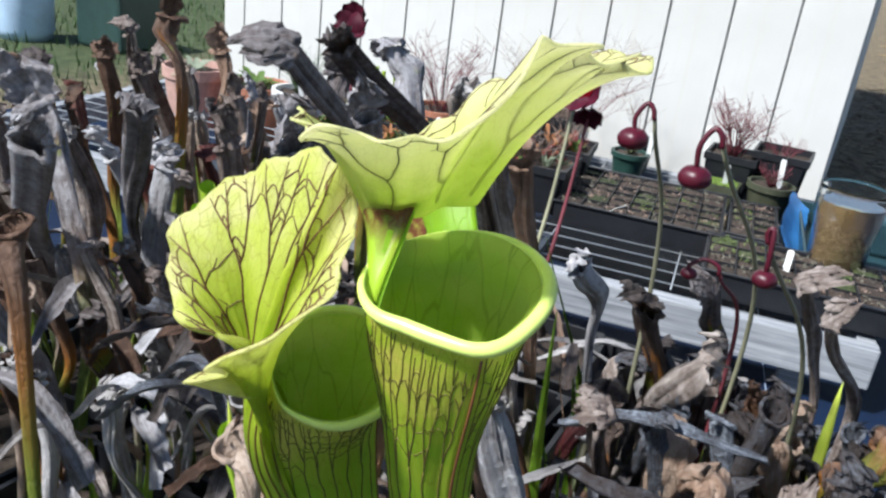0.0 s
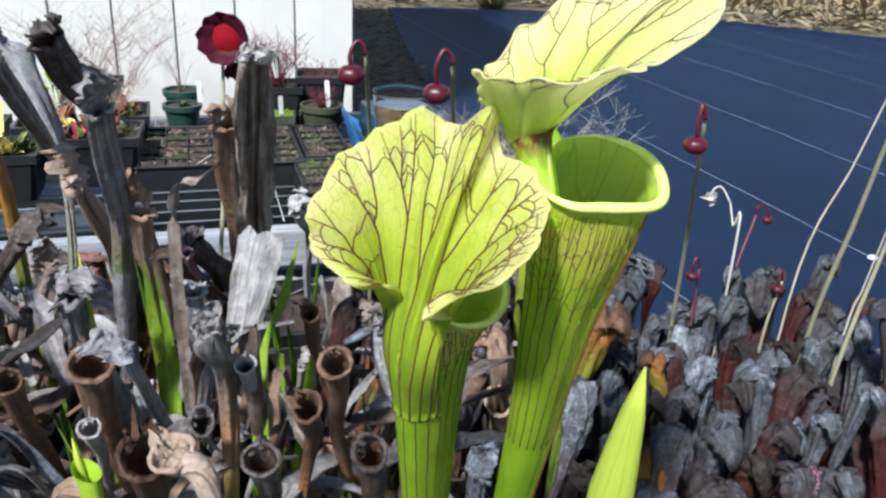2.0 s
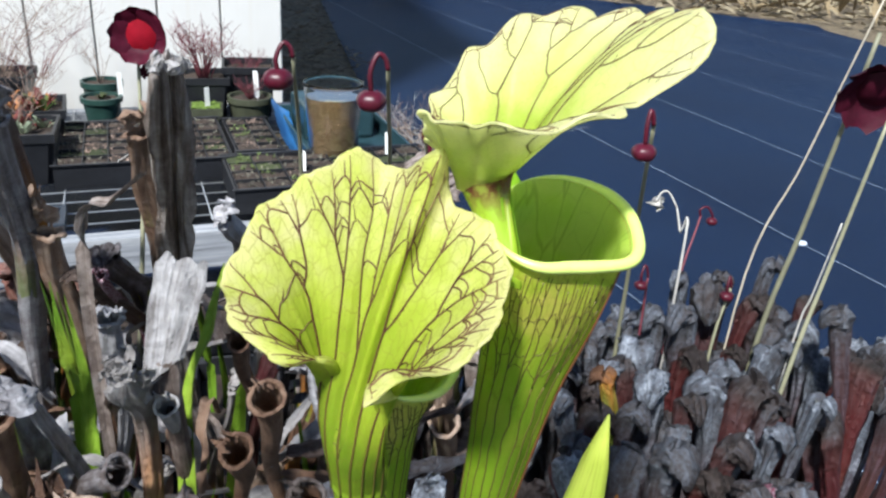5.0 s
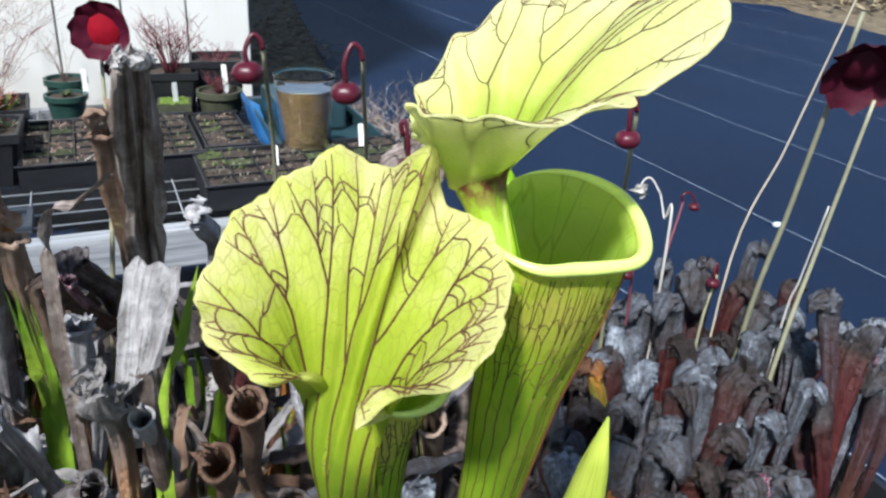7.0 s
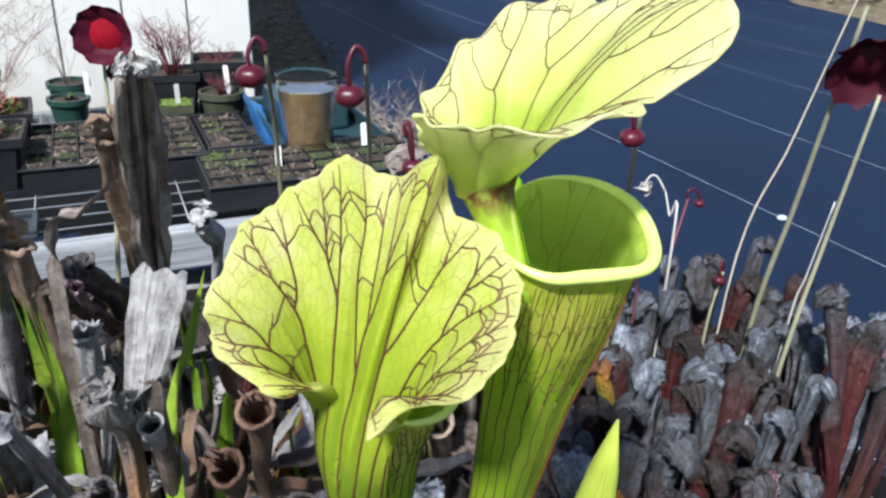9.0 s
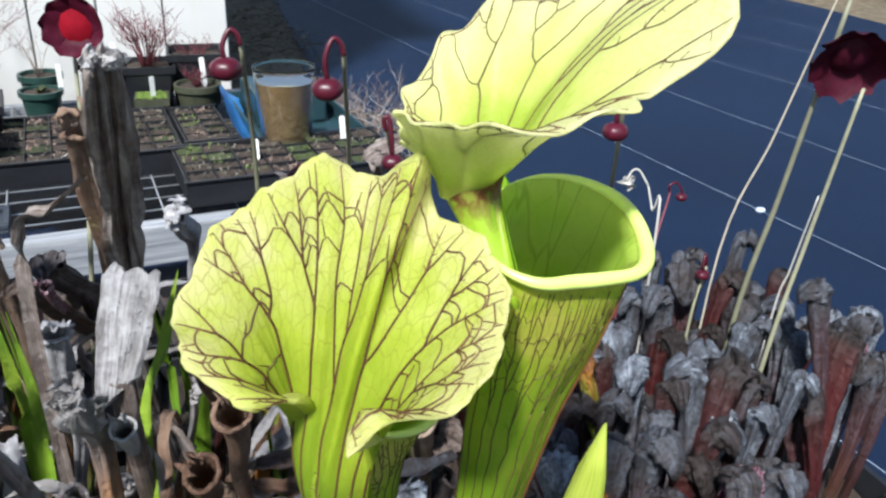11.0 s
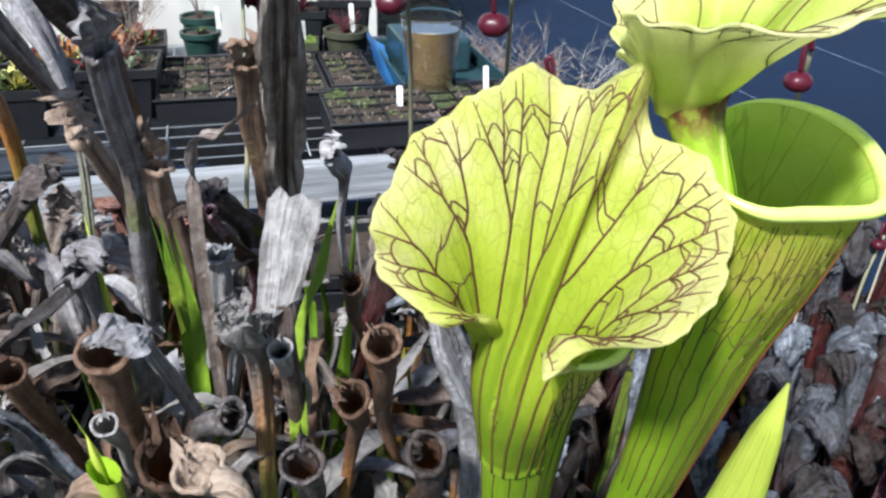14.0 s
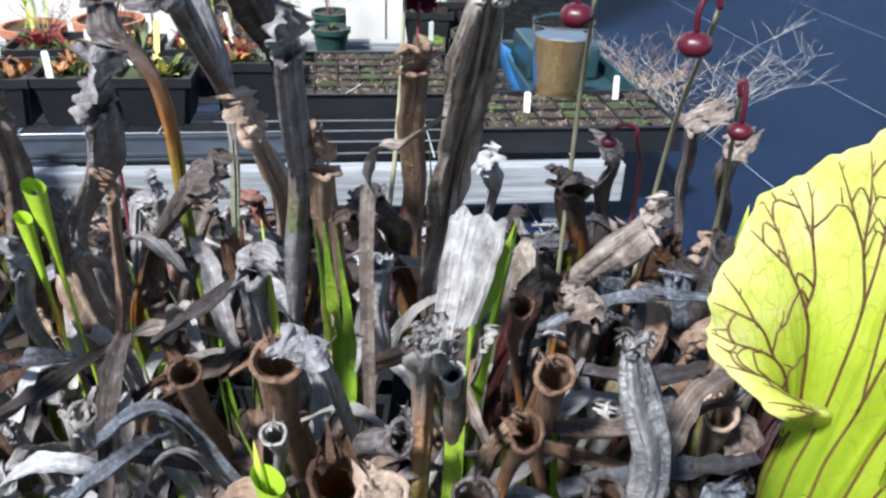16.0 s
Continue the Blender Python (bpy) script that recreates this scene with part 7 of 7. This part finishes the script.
# a dry weed and debris beside the bench
weed = thing("dry_weed", (0.60, 2.36, 0.012), "bleached dry weed with fine spreading stems", "weed")
twigs(weed, (0, 0, 0), 26, 0.26, 0.30, PALE_STEM, 0.0008, 6, "tangle")
weed2 = thing("dry_weed", (0.52, 2.72, 0.012), "low brown dry weed beside the bench", "weed")
twigs(weed2, (0, 0, 0), 40, 0.16, 0.16, DRY_TWIG, 0.0011, 5, "tangle")


def litter(name, count, xr, yr, size, mat, label, z=0.016, rise=0.4, inside=None):
    """Many scraps of dry leaf and straw on the ground."""
    bits = []
    while len(bits) < count:
        x, y = rng.uniform(*xr), rng.uniform(*yr)
        if inside and not inside(x, y):
            continue
        a = rng.uniform(0, 2 * math.pi)
        d = Vector((math.cos(a), math.sin(a), rng.uniform(-0.1, rise)))
        e = Vector((-d.y, d.x, 0)) * rng.uniform(0.06, 0.16)
        l = size * rng.uniform(0.5, 1.5)
        c = Vector((x, y, z + rng.uniform(0, 0.3) * size))
        bits.append(([c - e * l * 0.3, c + d * l * 0.5 - e * l + Vector((0, 0, 0.1 * l)), c + d * l, c + d * l * 0.5 + e * l + Vector((0, 0, 0.05 * l))], [(0, 1, 2, 3)]))
    v, f = merged(bits)
    ob = mesh_object(name, v, f, mat, None, smooth=False)
    return tagged(ob, label, "litter", kind="stuff")


litter("leaf_litter", 1500, (0.10, 0.95), (2.4, 6.9), 0.05, simple("litter_brown", (0.24, 0.18, 0.125), 0.9, 0.6, 20), "dark brown leaf litter along the shed wall",
       inside=lambda x, y: x < 0.50 + 0.12 * noise.noise((y * 1.3, 0, 0)) + (0.25 if y < 2.9 else 0))
litter("straw_litter", 5000, (-1.0, 9.0), (4.5, 13.5), 0.16, STRAW_MAT, "dry straw-coloured grass scraps on the ground beyond the fabric",
       inside=lambda x, y: y > 7.0 - 0.55 * max(0, x - 2.4) ** 1.25 + 0.05 and x > 0.4)
litter("dry_grass", 3000, (-1.0, 9.0), (4.5, 13.5), 0.22, simple("dry_grass_brown", (0.24, 0.18, 0.10), 0.85, 0.5, 20), "standing dry brown grass beyond the fabric", rise=1.6,
       inside=lambda x, y: y > 7.05 - 0.55 * max(0, x - 2.4) ** 1.25 + 0.1 and x > 0.4)
tuft = thing("grass_tuft", (1.45, 7.0, 0.02), "green and brown grass tuft at the fabric edge", "grass tuft")
twigs(tuft, (0, 0, 0), 120, 0.35, 0.35, simple("tuft_green", (0.10, 0.12, 0.03), 0.8, 0.5, 20), 0.004, 1, "tuft")

bits = []
while len(bits) < 9000:
    x, y = rng.uniform(-9, -2.55), rng.uniform(1.0, 9.0)
    a = rng.uniform(0, 2 * math.pi)
    l = rng.uniform(0.03, 0.08)
    c = Vector((x, y, 0.0))
    d = Vector((math.cos(a) * 0.3, math.sin(a) * 0.3, 1)) * l
    e = Vector((-math.sin(a), math.cos(a), 0)) * 0.006
    bits.append(([c - e, c + e, c + d], [(0, 1, 2)]))
v, f = merged(bits)
tagged(mesh_object("lawn_grass", v, f, GRASS_MAT, smooth=False), "short dark green lawn grass", "grass", kind="stuff")
bucket = thing("water_butt", (-3.75, 2.95, 0.0), "pale blue plastic barrel on the lawn", "barrel")
v, f = lathe([(0.12, 0.0), (0.14, 0.05), (0.145, 0.25), (0.14, 0.45), (0.12, 0.5), (0.11, 0.5), (0.11, 0.47)], 28)
mesh_object("body", v, f, simple("pale_blue_plastic", (0.45, 0.60, 0.78), 0.5, 0.2, 12), bucket)
crate = thing("dark_crate", (-3.35, 3.2, 0.0), "dark green plastic crate on the lawn", "crate")
bm = bmesh.new()
box(bm, (-0.16, -0.14, 0.002), (0.16, 0.14, 0.30), 0.02)
part("body", bm, simple("crate_green", (0.02, 0.05, 0.045), 0.5, 0.3, 20), crate)

# a specular glint on the fabric, modelled as a small pale solid
pebble = thing("pebble", (1.427, 1.832, 0.013), "small pale bluish bead standing for a glint on the fabric", "pebble")
v, f = lathe([(0.0005, -0.006), (0.010, -0.004), (0.013, 0.002), (0.009, 0.007), (0.0005, 0.009)], 14)
mesh_object("stone", [Vector((x * 1.2, y * 0.9, z)) for x, y, z in v], f, simple("pale_glint", (0.55, 0.62, 0.70), 0.5, 0.25, 90, 0.2), pebble)
